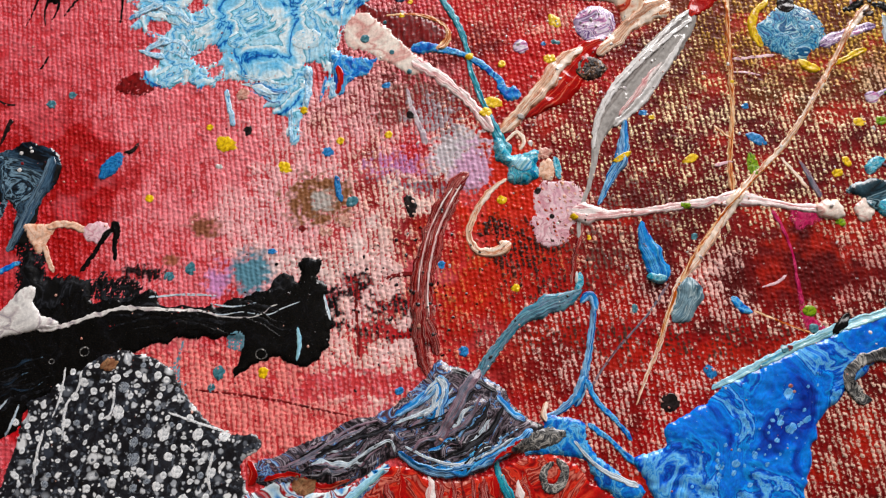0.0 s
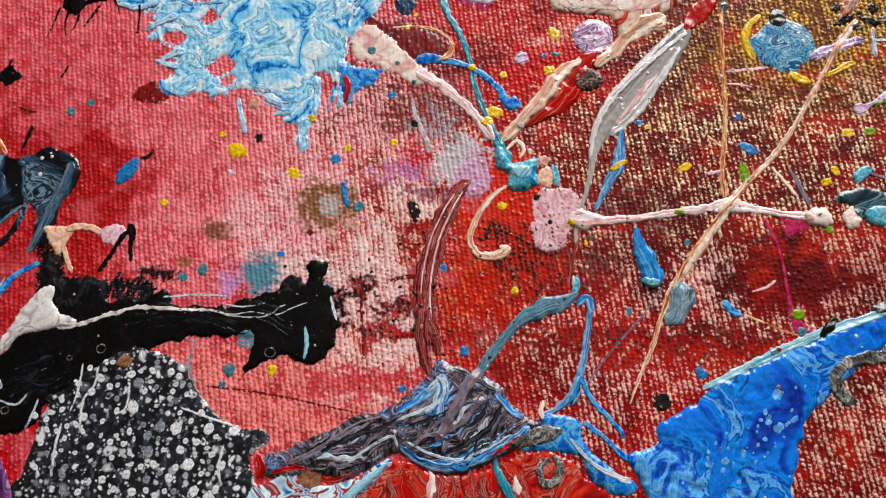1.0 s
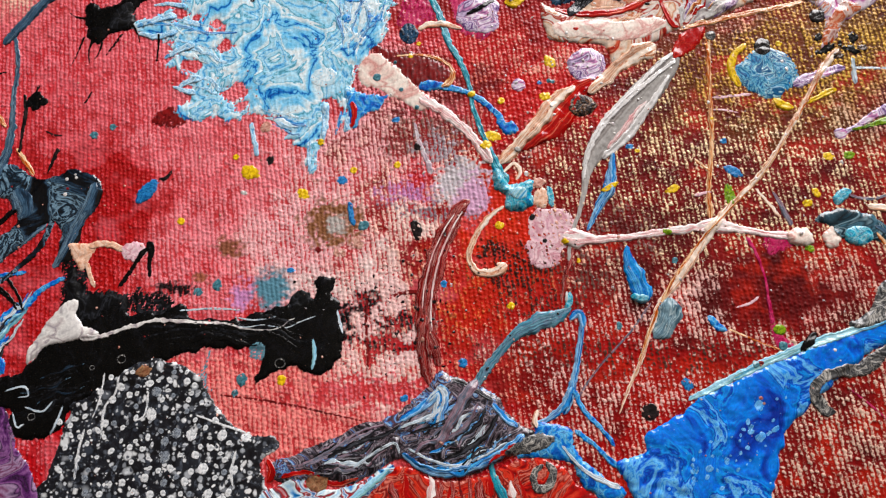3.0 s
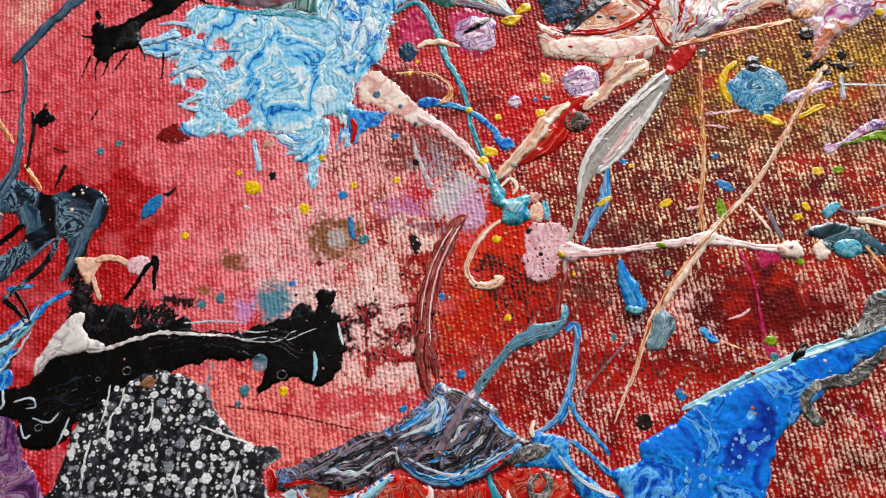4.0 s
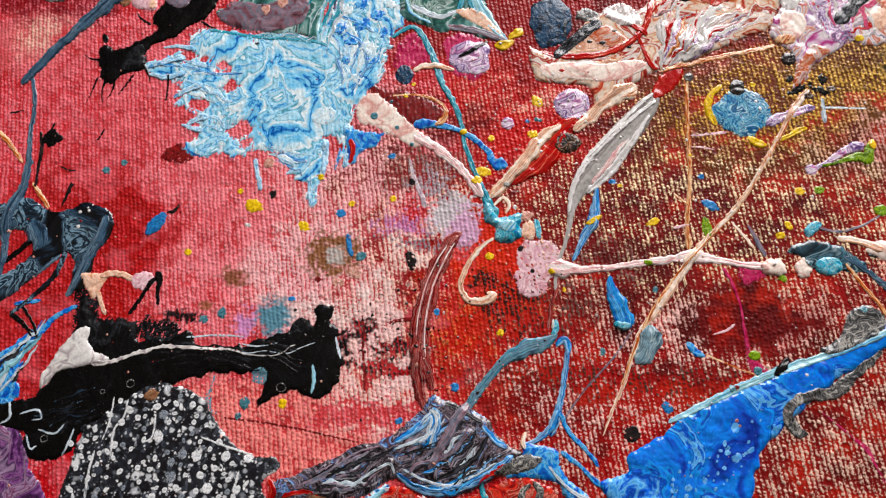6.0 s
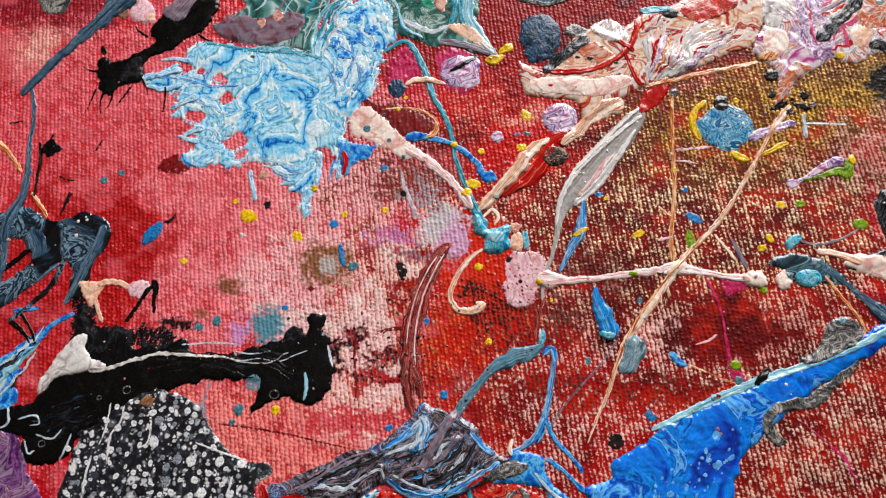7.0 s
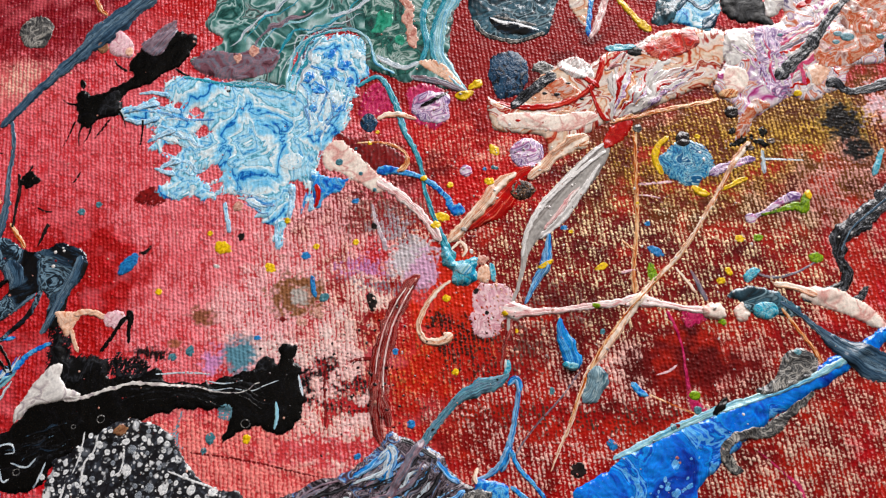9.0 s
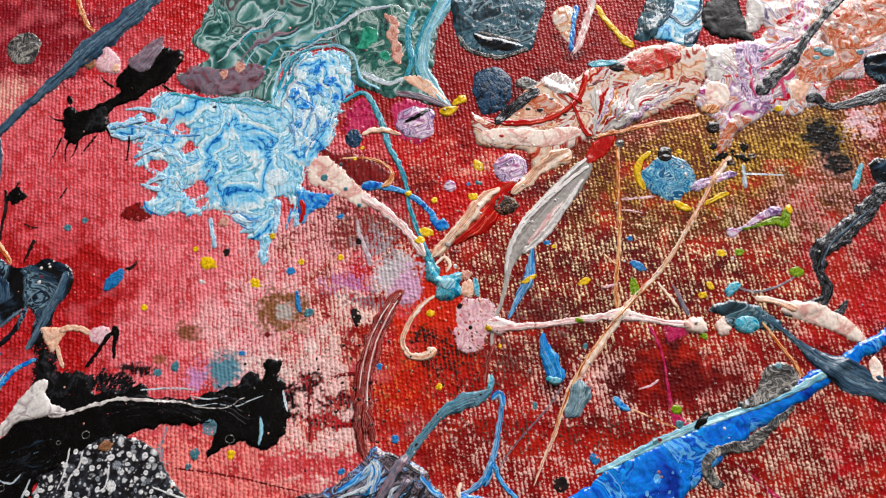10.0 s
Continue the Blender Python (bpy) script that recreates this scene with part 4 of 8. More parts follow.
    for key, data in (("tops", tops), ("metal", metal)):
        at = me.attributes.new(key, "FLOAT", "POINT")
        at.data.foreach_set("value", np.concatenate([data.ravel(), np.zeros(8)]).astype(np.float32))
    me.materials.append(canvas_material())
    ob = new("canvas", me)
    return tagged(ob, "stretched cotton canvas painted in red, pink and gold, coarse weave showing", "canvas", kind="structure")


canvas()


# ---- paint on the canvas ----
def T(ob, label, category="paint stroke", group="", kind=""):
    return tagged(ob, label if len(label.split()) > 3 else label + " on red canvas", category, group, kind)


# thin films soaked into the weave
T(pour("paint_film", [(16.5, 1.2), (19.1, 1.8), (21.6, 1.3), (22.3, -2.3), (21.3, -4.1), (19.8, -6.3), (17.1, -6.7), (15.7, -4.4)], 0.05, pink_film, flat=0.65, rag=0.8, grain=1.2, ripple=0.1, seed=6, soak=0.1, edge=0.25, rim=0), "pale pink paint patch on red canvas", "paint film")
T(pour("paint_film", [(-40.5, 16.6), (-39.2, 18.3), (-37.0, 19.0), (-35.9, 17.5), (-34.8, 16.5), (-36.6, 15.6), (-38.9, 15.6)], 0.08, maroon, rag=0.4, grain=1.5, seed=10, soak=0.22), "maroon paint smear on coral canvas", "paint smear")
T(pour("paint_film", [(-6.7, 27.8), (-3.4, 27.3), (1.2, 26.1), (4.4, 24.0), (5.8, 23.0), (4.0, 20.9), (0.4, 21.2), (-3.3, 22.2), (-6.1, 24.8)], 0.1, maroon, rag=0.6, grain=2, seed=11, soak=0.22), "dark maroon glossy film on the weave", "paint film")
T(pour("paint_film", [(48.2, -2.4), (50.3, -1.6), (52.7, -2.5), (53.6, -3.5), (51.3, -4.3), (49.3, -5.4), (48.3, -4.3)], 0.06, magenta, rag=0.4, grain=1.2, seed=12, soak=0.22), "magenta film beside a cream branch", "paint film")
T(pour("paint_film", [(-2.7, 35.0), (-0.4, 37.5), (1.5, 36.4), (2.5, 32.2), (-0.7, 31.3), (-3.1, 31.3)], 0.03, magenta, rag=0.5, grain=1.5, seed=13, soak=0.22), "thin crimson film under pale blue paint", "paint film")
T(pour("paint_film", [(6.2, 36.8), (9.5, 37.0), (11.3, 35.0), (10.8, 28.9), (7.6, 29.2), (5.8, 31.1), (4.8, 35.2)], 0.05, magenta, rag=0.5, grain=1.5, seed=14, soak=0.22), "crimson-pink film under a lilac ball", "paint film")

# black pour, its white tongue and threads
black_pour = T(pour("paint_pour", [(-54.7, -20.0), (-52.5, -15.7), (-51.7, -12.7), (-50.5, -10.6), (-50.2, -6.6), (-49.2, -6.2), (-48.3, -9.5), (-44.7, -9.9), (-41.6, -10.6), (-41.1, -12.5), (-36.0, -12.5), (-33.4, -11.5), (-31.5, -13.4), (-27.1, -13.9), (-23.7, -13.4), (-22.4, -12.6), (-19.1, -11.7), (-16.5, -11.4), (-14.0, -10.3), (-14.4, -8.3), (-11.1, -7.8), (-11.6, -9.9), (-10.4, -11.8), (-10.7, -13.0), (-9.7, -15.0), (-9.8, -17.9), (-10.7, -19.9), (-13.0, -21.3), (-14.7, -21.3), (-16.9, -20.3), (-19.7, -21.3), (-22.0, -22.6), (-21.4, -20.0), (-21.1, -18.1), (-25.1, -18.1), (-28.5, -17.8), (-32.7, -18.8), (-36.0, -20.0), (-37.6, -21.2), (-40.4, -22.8), (-44.1, -24.5), (-47.3, -26.1), (-48.7, -28.5), (-51.0, -30.2), (-54.3, -29.9), (-56.6, -28.6), (-56.4, -26.2), (-60.2, -26.7), (-62.0, -26.3), (-62.7, -22.1), (-57.5, -21.8)], 0.38, black, rag=0.75, grain=0.9, ripple=0.25, wave=3, seed=20), "glossy black poured paint band with ragged end", "paint pour")
pour("feathery_edge", [(-51.7, -4.9), (-49.3, -4.6), (-47.9, -6.1), (-46.5, -9.1), (-42.1, -9.6), (-37.3, -9.8), (-34.4, -11.4), (-35.5, -12.8), (-39.6, -13.0), (-43.4, -12.2), (-45.5, -13.6), (-48.3, -14.6), (-51.1, -16.4), (-51.1, -10.2)], 0.14, black_dry, black_pour, rag=1.0, grain=0.9, soak=0.45, seed=98)
flow("grey_streak", [(-55.7, -22.5), (-51.5, -20.8), (-43.8, -20.0)], [(-54.8, -28.2), (-50.7, -26.5), (-45.0, -24.1)], 9, (char, black_dry, black_dry), black_pour, 0.4, high=0.05, seed=19)
flow("sheen_streak", [(-41.1, -13.6), (-33.3, -12.8), (-25.4, -14.5), (-13.5, -12.5)], [(-40.5, -19.1), (-32.8, -17.9), (-25.2, -17.0), (-11.5, -19.1)], 8, (black_dry, black), black_pour, 0.5, high=0.06, seed=20)
tagged(pour("white_tongue", [(-54.8, -20.1), (-54.7, -17.6), (-52.4, -13.6), (-50.3, -11.1), (-48.1, -10.9), (-48.3, -12.8), (-46.6, -14.7), (-44.8, -15.2), (-45.0, -16.3), (-48.6, -16.6), (-52.2, -17.6)], 0.38, white, black_pour, flat=1.0, ripple=0.08, rag=0.3, grain=1.2, seed=21), "white paint tongue")
ribbon("white_thread", [(-47.3, -16.4, 0.95), (-44.3, -16.1, 0.70), (-40.1, -14.7, 0.60), (-36.7, -13.9, 0.62), (-31.5, -14.1, 0.48), (-27.1, -14.3, 0.36), (-23.6, -15.1, 0.28), (-20.2, -15.3, 0.2), (-18.5, -14.8, 0.18), (-17.6, -14.0, 0.16), (-16.7, -13.7, 0.16)], white, black_pour, seed=3, wobble=0.7)
ribbon("white_thread", [(-25.6, -14.5, 0.2), (-23.6, -14.9, 0.17), (-21.1, -14.6, 0.15), (-18.0, -15.0, 0.17), (-16.0, -14.2, 0.15), (-13.8, -13.4, 0.13)], white_vein, black_pour, seed=13)
ribbon("white_thread", [(-25.4, -13.4, 0.17), (-22.4, -13.9, 0.26), (-19.4, -13.4, 0.17)], white_vein, black_pour, seed=14)
ribbon("pale_fleck", [(-14.0, -16.6, 0.34), (-13.7, -18.7, 0.67), (-14.0, -20.8, 0.34)], cyan_rim, black_pour, seed=3)
ribbon("pale_fleck", [(-10.8, -12.5, 0.26), (-10.3, -14.6, 0.42), (-9.9, -15.8, 0.25)], white_vein, black_pour, seed=4)
ribbon("pale_thread", [(-33.3, -12.5, 0.26), (-29.0, -12.2, 0.35), (-24.7, -12.4, 0.26)], white_vein, black_pour, seed=5)
for pts in ([(-57.2, -23.7, 0.26), (-54.7, -23.1, 0.35), (-53.8, -24.3, 0.26), (-55.3, -24.6, 0.17)], [(-55.9, -26.6, 0.26), (-54.9, -28.6, 0.34), (-53.9, -28.2, 0.26)], [(-50.2, -25.1, 0.26), (-51.6, -26.5, 0.34), (-54.1, -25.9, 0.26)], [(-48.7, -25.7, 0.26), (-49.4, -28.1, 0.34), (-50.1, -29.6, 0.26)], [(-59.4, -20.8, 0.26), (-58.7, -24.1, 0.44), (-60.0, -25.1, 0.26)]):
    ribbon("pale_thread", pts, white_vein, black_pour, seed=6)
for k, (x, y, r) in enumerate([(-41.0, -19.3, 0.61), (-18.5, -19.9, 0.68), (-45.1, -20.5, 0.35), (-53.0, -27.2, 0.52)]):
    ribbon("bubble_ring", [(x + r * math.cos(a), y + r * 0.9 * math.sin(a), 0.16 + 0.08 * math.sin(a + k)) for a in np.arange(10) * 0.72], grey_curl, black_pour, high=0.1, seed=k, wobble=0.6)
pour("grey_blue_patch", [(-23.0, -17.5), (-20.9, -17.1), (-20.6, -19.1), (-22.0, -19.5), (-23.3, -18.7)], 0.05, teal_film, black_pour, rag=0.4, grain=1, seed=22)
pour("grey_blue_patch", [(-31.5, -22.0), (-29.5, -20.8), (-28.5, -18.1), (-28.8, -22.4), (-27.6, -23.6), (-30.1, -24.0)], 0.06, teal_film, black_pour, rag=0.5, grain=1, seed=23)

T(drop("paint_blob", *(-16.0, -11.2), 1.7, 1.5, black_dry, high=0.12, rag=0.3, seed=31), "dark grey paint blob above the black pour", "paint blob")

# white and black cell pour
cells = T(pour("paint_pour", [(-47.4, -26.0), (-45.1, -24.0), (-42.3, -22.2), (-40.0, -20.5), (-37.5, -19.5), (-34.3, -19.5), (-31.3, -20.6), (-29.0, -22.4), (-27.0, -25.5), (-24.3, -28.3), (-22.5, -29.5), (-18.7, -29.7), (-18.1, -31.4), (-20.4, -33.1), (-19.4, -36.3), (-18.9, -39.8), (-50.0, -39.7), (-49.9, -34.8), (-48.7, -30.1)], 0.30, cell_base, rag=0.6, grain=1.6, ripple=0.3, seed=25), "black and white poured paint full of round cells", "paint pour")
spots = []
crng = random.Random(5)
cx0, cy0 = (-35.4, -30.9)
for k in range(1500):
    a, q = crng.random() * 2 * math.pi, math.sqrt(crng.random())
    x, y = cx0 + math.cos(a) * q * 14.2, cy0 + math.sin(a) * q * 10.5
    r = min(1.1, 0.36 + crng.expovariate(1 / 0.2)) * (1.1 - 0.3 * q)
    if any((x - u) ** 2 + (y - v) ** 2 < (r + w) ** 2 * 1.1 for u, v, w in spots) or y < cy0 - 9.4 or ground(x, y) < 0.3:
        continue
    spots.append((x, y, r))
spots.sort(key=lambda s: -s[2])
for k, (x, y, r) in enumerate(spots[:120]):
    drop("cell", x, y, r * 0.9, r * (0.55 + 0.4 * crng.random()), cell_grey if k % 4 == 1 else cell_white, cells, crng.random() * 180, 0.012 + 0.01 * r, 0.24, k)
for pts in ([(-43.2, -21.2, 0.24), (-43.5, -24.7, 0.32), (-44.3, -27.4, 0.20)], [(-41.0, -21.6, 0.32), (-41.4, -24.0, 0.36), (-42.7, -26.1, 0.36), (-42.8, -30.1, 0.28)], [(-36.7, -24.0, 0.36), (-36.9, -26.8, 0.31), (-38.2, -27.8, 0.20)], [(-45.2, -28.8, 0.32), (-45.7, -31.5, 0.47), (-45.9, -35.5, 0.35)], [(-23.8, -31.6, 0.35), (-24.3, -34.3, 0.46), (-23.9, -36.2, 0.35)], [(-29.7, -26.9, 0.23), (-26.8, -27.9, 0.35), (-22.5, -29.3, 0.27)]):
    ribbon("pale_streak", pts, cell_white, cells, high=0.1, seed=8)
pour("olive_patch", [(-38.9, -21.2), (-37.7, -20.1), (-36.4, -20.4), (-36.7, -21.4), (-38.2, -21.9)], 0.08, brown_film, cells, rag=0.2, seed=24)

# purple pour and the strands of the near border
T(pour("paint_pour", [(-63.9, -25.6), (-57.7, -25.9), (-55.9, -28.3), (-54.9, -31.4), (-52.5, -33.9), (-51.0, -39.1), (-61.3, -40.0)], 0.28, purple, rag=0.4, seed=26), "purple marbled paint pour", "paint pour")
blue_tangle = T(pour("paint_splash", [(-63.9, -15.7), (-60.6, -14.0), (-58.2, -13.1), (-58.5, -15.7), (-59.0, -18.3), (-57.7, -20.8), (-59.2, -22.0), (-63.0, -20.8)], 0.22, royal, rag=0.8, grain=1.3, seed=27), "blue and white paint splash on red canvas", "paint splash")
ribbon("blue_strand", [(-59.6, -14.4, 1.25), (-56.4, -11.9, 1.26), (-54.1, -9.2, 0.90), (-50.8, -7.5, 0.72)], royal, blue_tangle, seed=9)
ribbon("blue_strand", [(-61.0, -7.2, 0.73), (-58.1, -6.8, 0.82), (-56.8, -6.6, 0.45)], royal, blue_tangle, seed=10)
ribbon("black_strand", [(-61.4, -8.8, 0.54), (-58.9, -10.5, 0.54), (-56.4, -12.3, 0.45)], black, blue_tangle, seed=10)
ribbon("white_strand", [(-61.3, -20.0, 1.06), (-60.4, -17.4, 0.89), (-59.6, -14.4, 0.63), (-58.9, -13.1, 0.45)], white_vein, blue_tangle, seed=10)

flow("tangle_strand", [(-63.3, -16.6), (-61.3, -14.9), (-58.2, -12.3), (-54.2, -8.8)], [(-62.2, -22.5), (-59.6, -20.0), (-57.9, -16.6), (-55.8, -13.2)], 8, (royal, white_vein, black_vein, slate, cyan_rim), blue_tangle, 0.7, high=0.15, seed=21)
for pts, mt in (([(-64.5, -6.5, 1.10), (-60.4, -3.8, 1.28), (-57.1, -1.4, 1.10), (-54.7, 0.7, 0.83)], slate), ([(-65.4, -1.5, 0.93), (-62.1, 0.7, 1.11), (-59.7, 3.0, 0.93)], black), ([(-59.9, -7.0, 0.46), (-57.6, -10.1, 0.54), (-56.4, -12.3, 0.45)], black), ([(-61.5, -8.3, 0.45), (-59.0, -10.1, 0.54), (-57.3, -12.3, 0.36)], black), ([(-53.8, 1.1, 0.83), (-55.1, -2.5, 1.10), (-58.2, -6.1, 0.82), (-61.4, -8.8, 0.64)], char)):
    T(ribbon("paint_strand", pts, mt, seed=67), "dark paint strand beside the marbled splash", "paint strand", "dark strands by the splash")

# dark splash with grey-blue arms
dark_splash = T(pour("paint_splash", [(-67.9, 7.4), (-66.2, 8.6), (-62.6, 9.9), (-59.5, 9.1), (-57.1, 7.7), (-54.8, 7.9), (-52.2, 9.1), (-48.8, 8.4), (-46.8, 5.9), (-47.2, 3.4), (-49.0, 0.6), (-49.2, -2.6), (-50.6, -5.3), (-52.4, -3.9), (-52.5, -0.7), (-54.5, 0.9), (-57.1, -1.4), (-59.5, -4.1), (-62.7, -6.5), (-65.7, -7.7), (-66.4, -3.8), (-61.7, -1.4), (-59.5, 1.0), (-60.2, 3.5), (-63.2, 4.8), (-67.1, 3.1)], 0.36, char, rag=0.5, grain=1.2, seed=28), "black and grey-blue marbled paint splash", "paint splash")
ribbon("grey_blue_arm", [(-47.9, 6.8, 1.30), (-48.5, 3.8, 2.03), (-49.9, 0.6, 1.83), (-51.4, -3.5, 1.46), (-52.8, -6.1, 1.09)], slate, dark_splash, seed=11)
ribbon("grey_blue_arm", [(-64.2, 32.0, 0.70), (-62.8, 26.7, 0.89), (-62.8, 21.6, 0.97), (-62.3, 16.6, 1.35), (-62.5, 12.1, 1.72), (-63.8, 8.6, 2.27), (-64.2, 5.0, 1.69), (-63.9, 0.8, 1.30), (-64.2, -3.4, 0.92)], slate, dark_splash, seed=12)
ribbon("grey_blue_arm", [(-60.1, 5.9, 2.81), (-58.3, 3.0, 3.72), (-58.9, 1.2, 1.85)], slate, dark_splash, seed=13)
ribbon("peach_strand", [(-69.1, 22.5, 0.79), (-66.1, 19.6, 0.97), (-63.2, 16.1, 0.77)], orange_strand, dark_splash, seed=14)
ribbon("peach_strand", [(-61.0, 12.6, 0.67), (-59.1, 10.1, 0.85), (-57.7, 8.2, 0.66)], orange_strand, dark_splash, seed=15)
for k, (x, y, r) in enumerate([(-52.3, 7.4, 0.28), (-50.9, 7.6, 0.24), (-52.3, 5.0, 0.34), (-51.1, 8.1, 0.18)]):
    drop("white_speck", x, y, r, r, white, dark_splash, high=0.1, seed=k)
peach_patch = T(pour("paint_patch", [(-50.6, -2.6), (-46.9, -2.6), (-47.2, -4.6), (-48.4, -6.7), (-49.4, -5.7)], 0.18, peach_plain, rag=0.2, seed=29), "peach paint patch on deep red canvas", "paint patch")
ribbon("peach_strand", [(-47.8, -3.0, 1.09), (-45.6, -2.5, 1.09), (-42.3, -3.5, 0.90)], peach_plain, peach_patch, seed=3)
ribbon("peach_strand", [(-47.8, -5.3, 0.81), (-47.0, -7.5, 0.81), (-46.3, -9.0, 0.63)], peach_plain, peach_patch, seed=4)
T(drop("paint_splat", *(-40.8, -3.7), 1.7, 1.5, pink_film, high=0.2, rag=0.5, seed=8), "pinkish-white paint splat crossed by black", "paint splat")
T(ribbon("paint_streak", [(-38.3, -2.9, 0.90), (-39.7, -4.0, 0.81), (-41.2, -6.7, 0.71), (-42.7, -9.0, 0.62)], black, seed=5), "thin black paint streak", "paint streak")
T(ribbon("paint_streak", [(-39.0, -2.3, 1.62), (-38.4, -3.8, 1.08), (-38.5, -5.5, 0.71), (-38.2, -7.6, 0.62)], black, seed=6), "short black paint streak with a thick head", "paint streak")

# pale blue splash under the teal pour
ice_pour = T(pour("paint_splash", [(-44.8, 32.7), (-41.0, 34.7), (-37.7, 35.9), (-36.3, 39.1), (-31.6, 38.9), (-26.7, 37.8), (-20.0, 39.4), (-16.1, 39.1), (-13.5, 43.3), (-11.7, 46.5), (-2.9, 46.2), (-1.6, 39.1), (-3.7, 37.6), (-4.3, 33.4), (-5.5, 29.3), (-7.8, 25.7), (-9.6, 23.6), (-9.8, 19.9), (-10.2, 14.6), (-11.1, 14.6), (-11.8, 18.3), (-13.3, 18.9), (-13.6, 14.6), (-14.6, 11.8), (-15.4, 7.9), (-16.5, 11.4), (-18.4, 12.6), (-20.0, 15.5), (-23.3, 16.8), (-26.1, 17.6), (-28.3, 15.9), (-31.2, 17.7), (-33.6, 16.6), (-36.3, 17.4), (-35.1, 20.2), (-34.7, 22.5), (-36.5, 24.4), (-39.3, 25.9), (-36.9, 27.9), (-40.0, 30.3), (-43.7, 31.4)], 0.16, ice, flat=0.3, rag=1.0, grain=0.9, ripple=0.35, wave=1.6, seed=30, rim=0.05, edge=1.1, soak=0.55, holes=[(-31.2, 32.1, 1.35), (-30.0, 28.8, 1.34), (-27.8, 21.0, 1.69), (-26.4, 18.6, 1.12), (-35.0, 25.4, 1.53), (-38.0, 34.4, 1.17), (-34.6, 34.1, 0.97), (-12.7, 17.0, 1.10)]), "pale blue and white poured splash with dripping edge", "paint splash")
flow("vein", [(-16.2, 40.2), (-13.1, 35.8), (-11.9, 30.5), (-11.7, 24.4)], [(-3.6, 41.9), (-4.6, 35.5), (-7.2, 29.4), (-9.6, 24.4)], 9, (blue_vein, ice_white, ice_drip, ice_white), ice_pour, 0.7, seed=10)
flow("vein", [(-25.2, 18.6), (-20.6, 17.9), (-16.8, 16.6), (-14.9, 14.7)], [(-23.2, 16.3), (-20.4, 15.3), (-17.5, 13.0), (-15.7, 10.4)], 6, (ice_white, ice_drip, blue_vein), ice_pour, 0.6, seed=12)
flow("vein", [(-41.9, 34.3), (-36.1, 34.2), (-29.1, 32.3)], [(-38.0, 24.6), (-33.0, 21.9), (-26.2, 18.6)], 7, (ice_drip, ice_white, ice_drip), ice_pour, 0.5, seed=13)
for pts in ([(-24.9, 16.0, 0.83), (-24.4, 13.4, 0.83), (-23.6, 10.6, 0.91)], [(-15.9, 12.8, 0.73), (-15.9, 9.9, 0.72), (-15.6, 7.9, 0.54)], [(-13.7, 19.0, 1.47), (-13.7, 15.6, 1.10), (-14.2, 12.0, 0.81)], [(-10.4, 21.4, 1.29), (-10.1, 17.5, 0.91), (-10.7, 14.1, 0.91)], [(-38.0, 34.2, 1.56), (-40.9, 33.7, 1.37), (-43.7, 32.8, 0.98), (-45.4, 32.4, 0.49)], [(-37.7, 31.3, 1.36), (-41.0, 30.7, 1.16), (-44.0, 31.4, 0.59)], [(-34.6, 29.1, 1.54), (-37.4, 28.1, 1.15), (-39.4, 26.9, 0.58)], [(-33.1, 23.4, 1.71), (-35.4, 22.8, 1.14), (-36.8, 21.8, 0.57)], [(-33.9, 20.9, 1.32), (-35.8, 21.4, 0.95), (-37.6, 22.2, 0.38)], [(-36.7, 35.7, 1.17), (-39.7, 36.4, 0.78), (-42.1, 36.1, 0.39)]):
    ribbon("pale_drip", pts, ice_drip, ice_pour, high=0.2, seed=4)
for pts in ([(-12.4, 41.1, 0.58), (-8.5, 39.4, 0.76), (-6.5, 37.7, 0.57)], [(-11.3, 37.9, 0.57), (-8.4, 35.6, 0.76), (-7.7, 31.5, 0.66), (-9.9, 27.4, 0.47)], [(-42.7, 33.0, 0.49), (-37.8, 32.5, 0.49), (-32.9, 31.1, 0.58), (-28.1, 31.0, 0.48)], [(-11.4, 17.5, 0.46), (-11.7, 15.6, 0.55), (-12.1, 13.7, 0.36)]):
    ribbon("blue_vein", pts, blue_vein, ice_pour, high=0.06, seed=5)
for k, (x, y, r) in enumerate([(-14.2, 23.0, 2.04), (-33.1, 18.1, 2.06), (-29.3, 17.6, 1.12), (-12.3, 38.7, 1.53), (-23.7, 23.2, 1.50)]):
    drop("white_pool", x, y, r, r * 0.8, ice_white if k in (0, 3) else ice, ice_pour, high=0.05, rag=0.25, seed=k + 3)

for k, (x, y, r) in enumerate([(-11.5, 42.2, 0.87), (-8.6, 43.1, 0.77), (-6.2, 40.9, 0.86), (-3.8, 43.0, 0.67), (-8.5, 39.4, 0.96), (-10.3, 36.2, 0.76), (-7.4, 35.1, 0.85), (-5.1, 37.7, 0.66), (-6.8, 32.5, 0.75), (-8.9, 29.4, 0.66), (-11.1, 32.6, 0.57), (-12.3, 39.0, 0.96)]):
    around = [(x + r * 1.5 * math.cos(a), y + r * 1.2 * math.sin(a)) for a in np.arange(7) * 0.9]
    pour("blue_patch", around, 0.03, royal if k % 3 else ice_white, ice_pour, rag=1.1 * r, grain=0.7, soak=0.3, seed=k + 5)

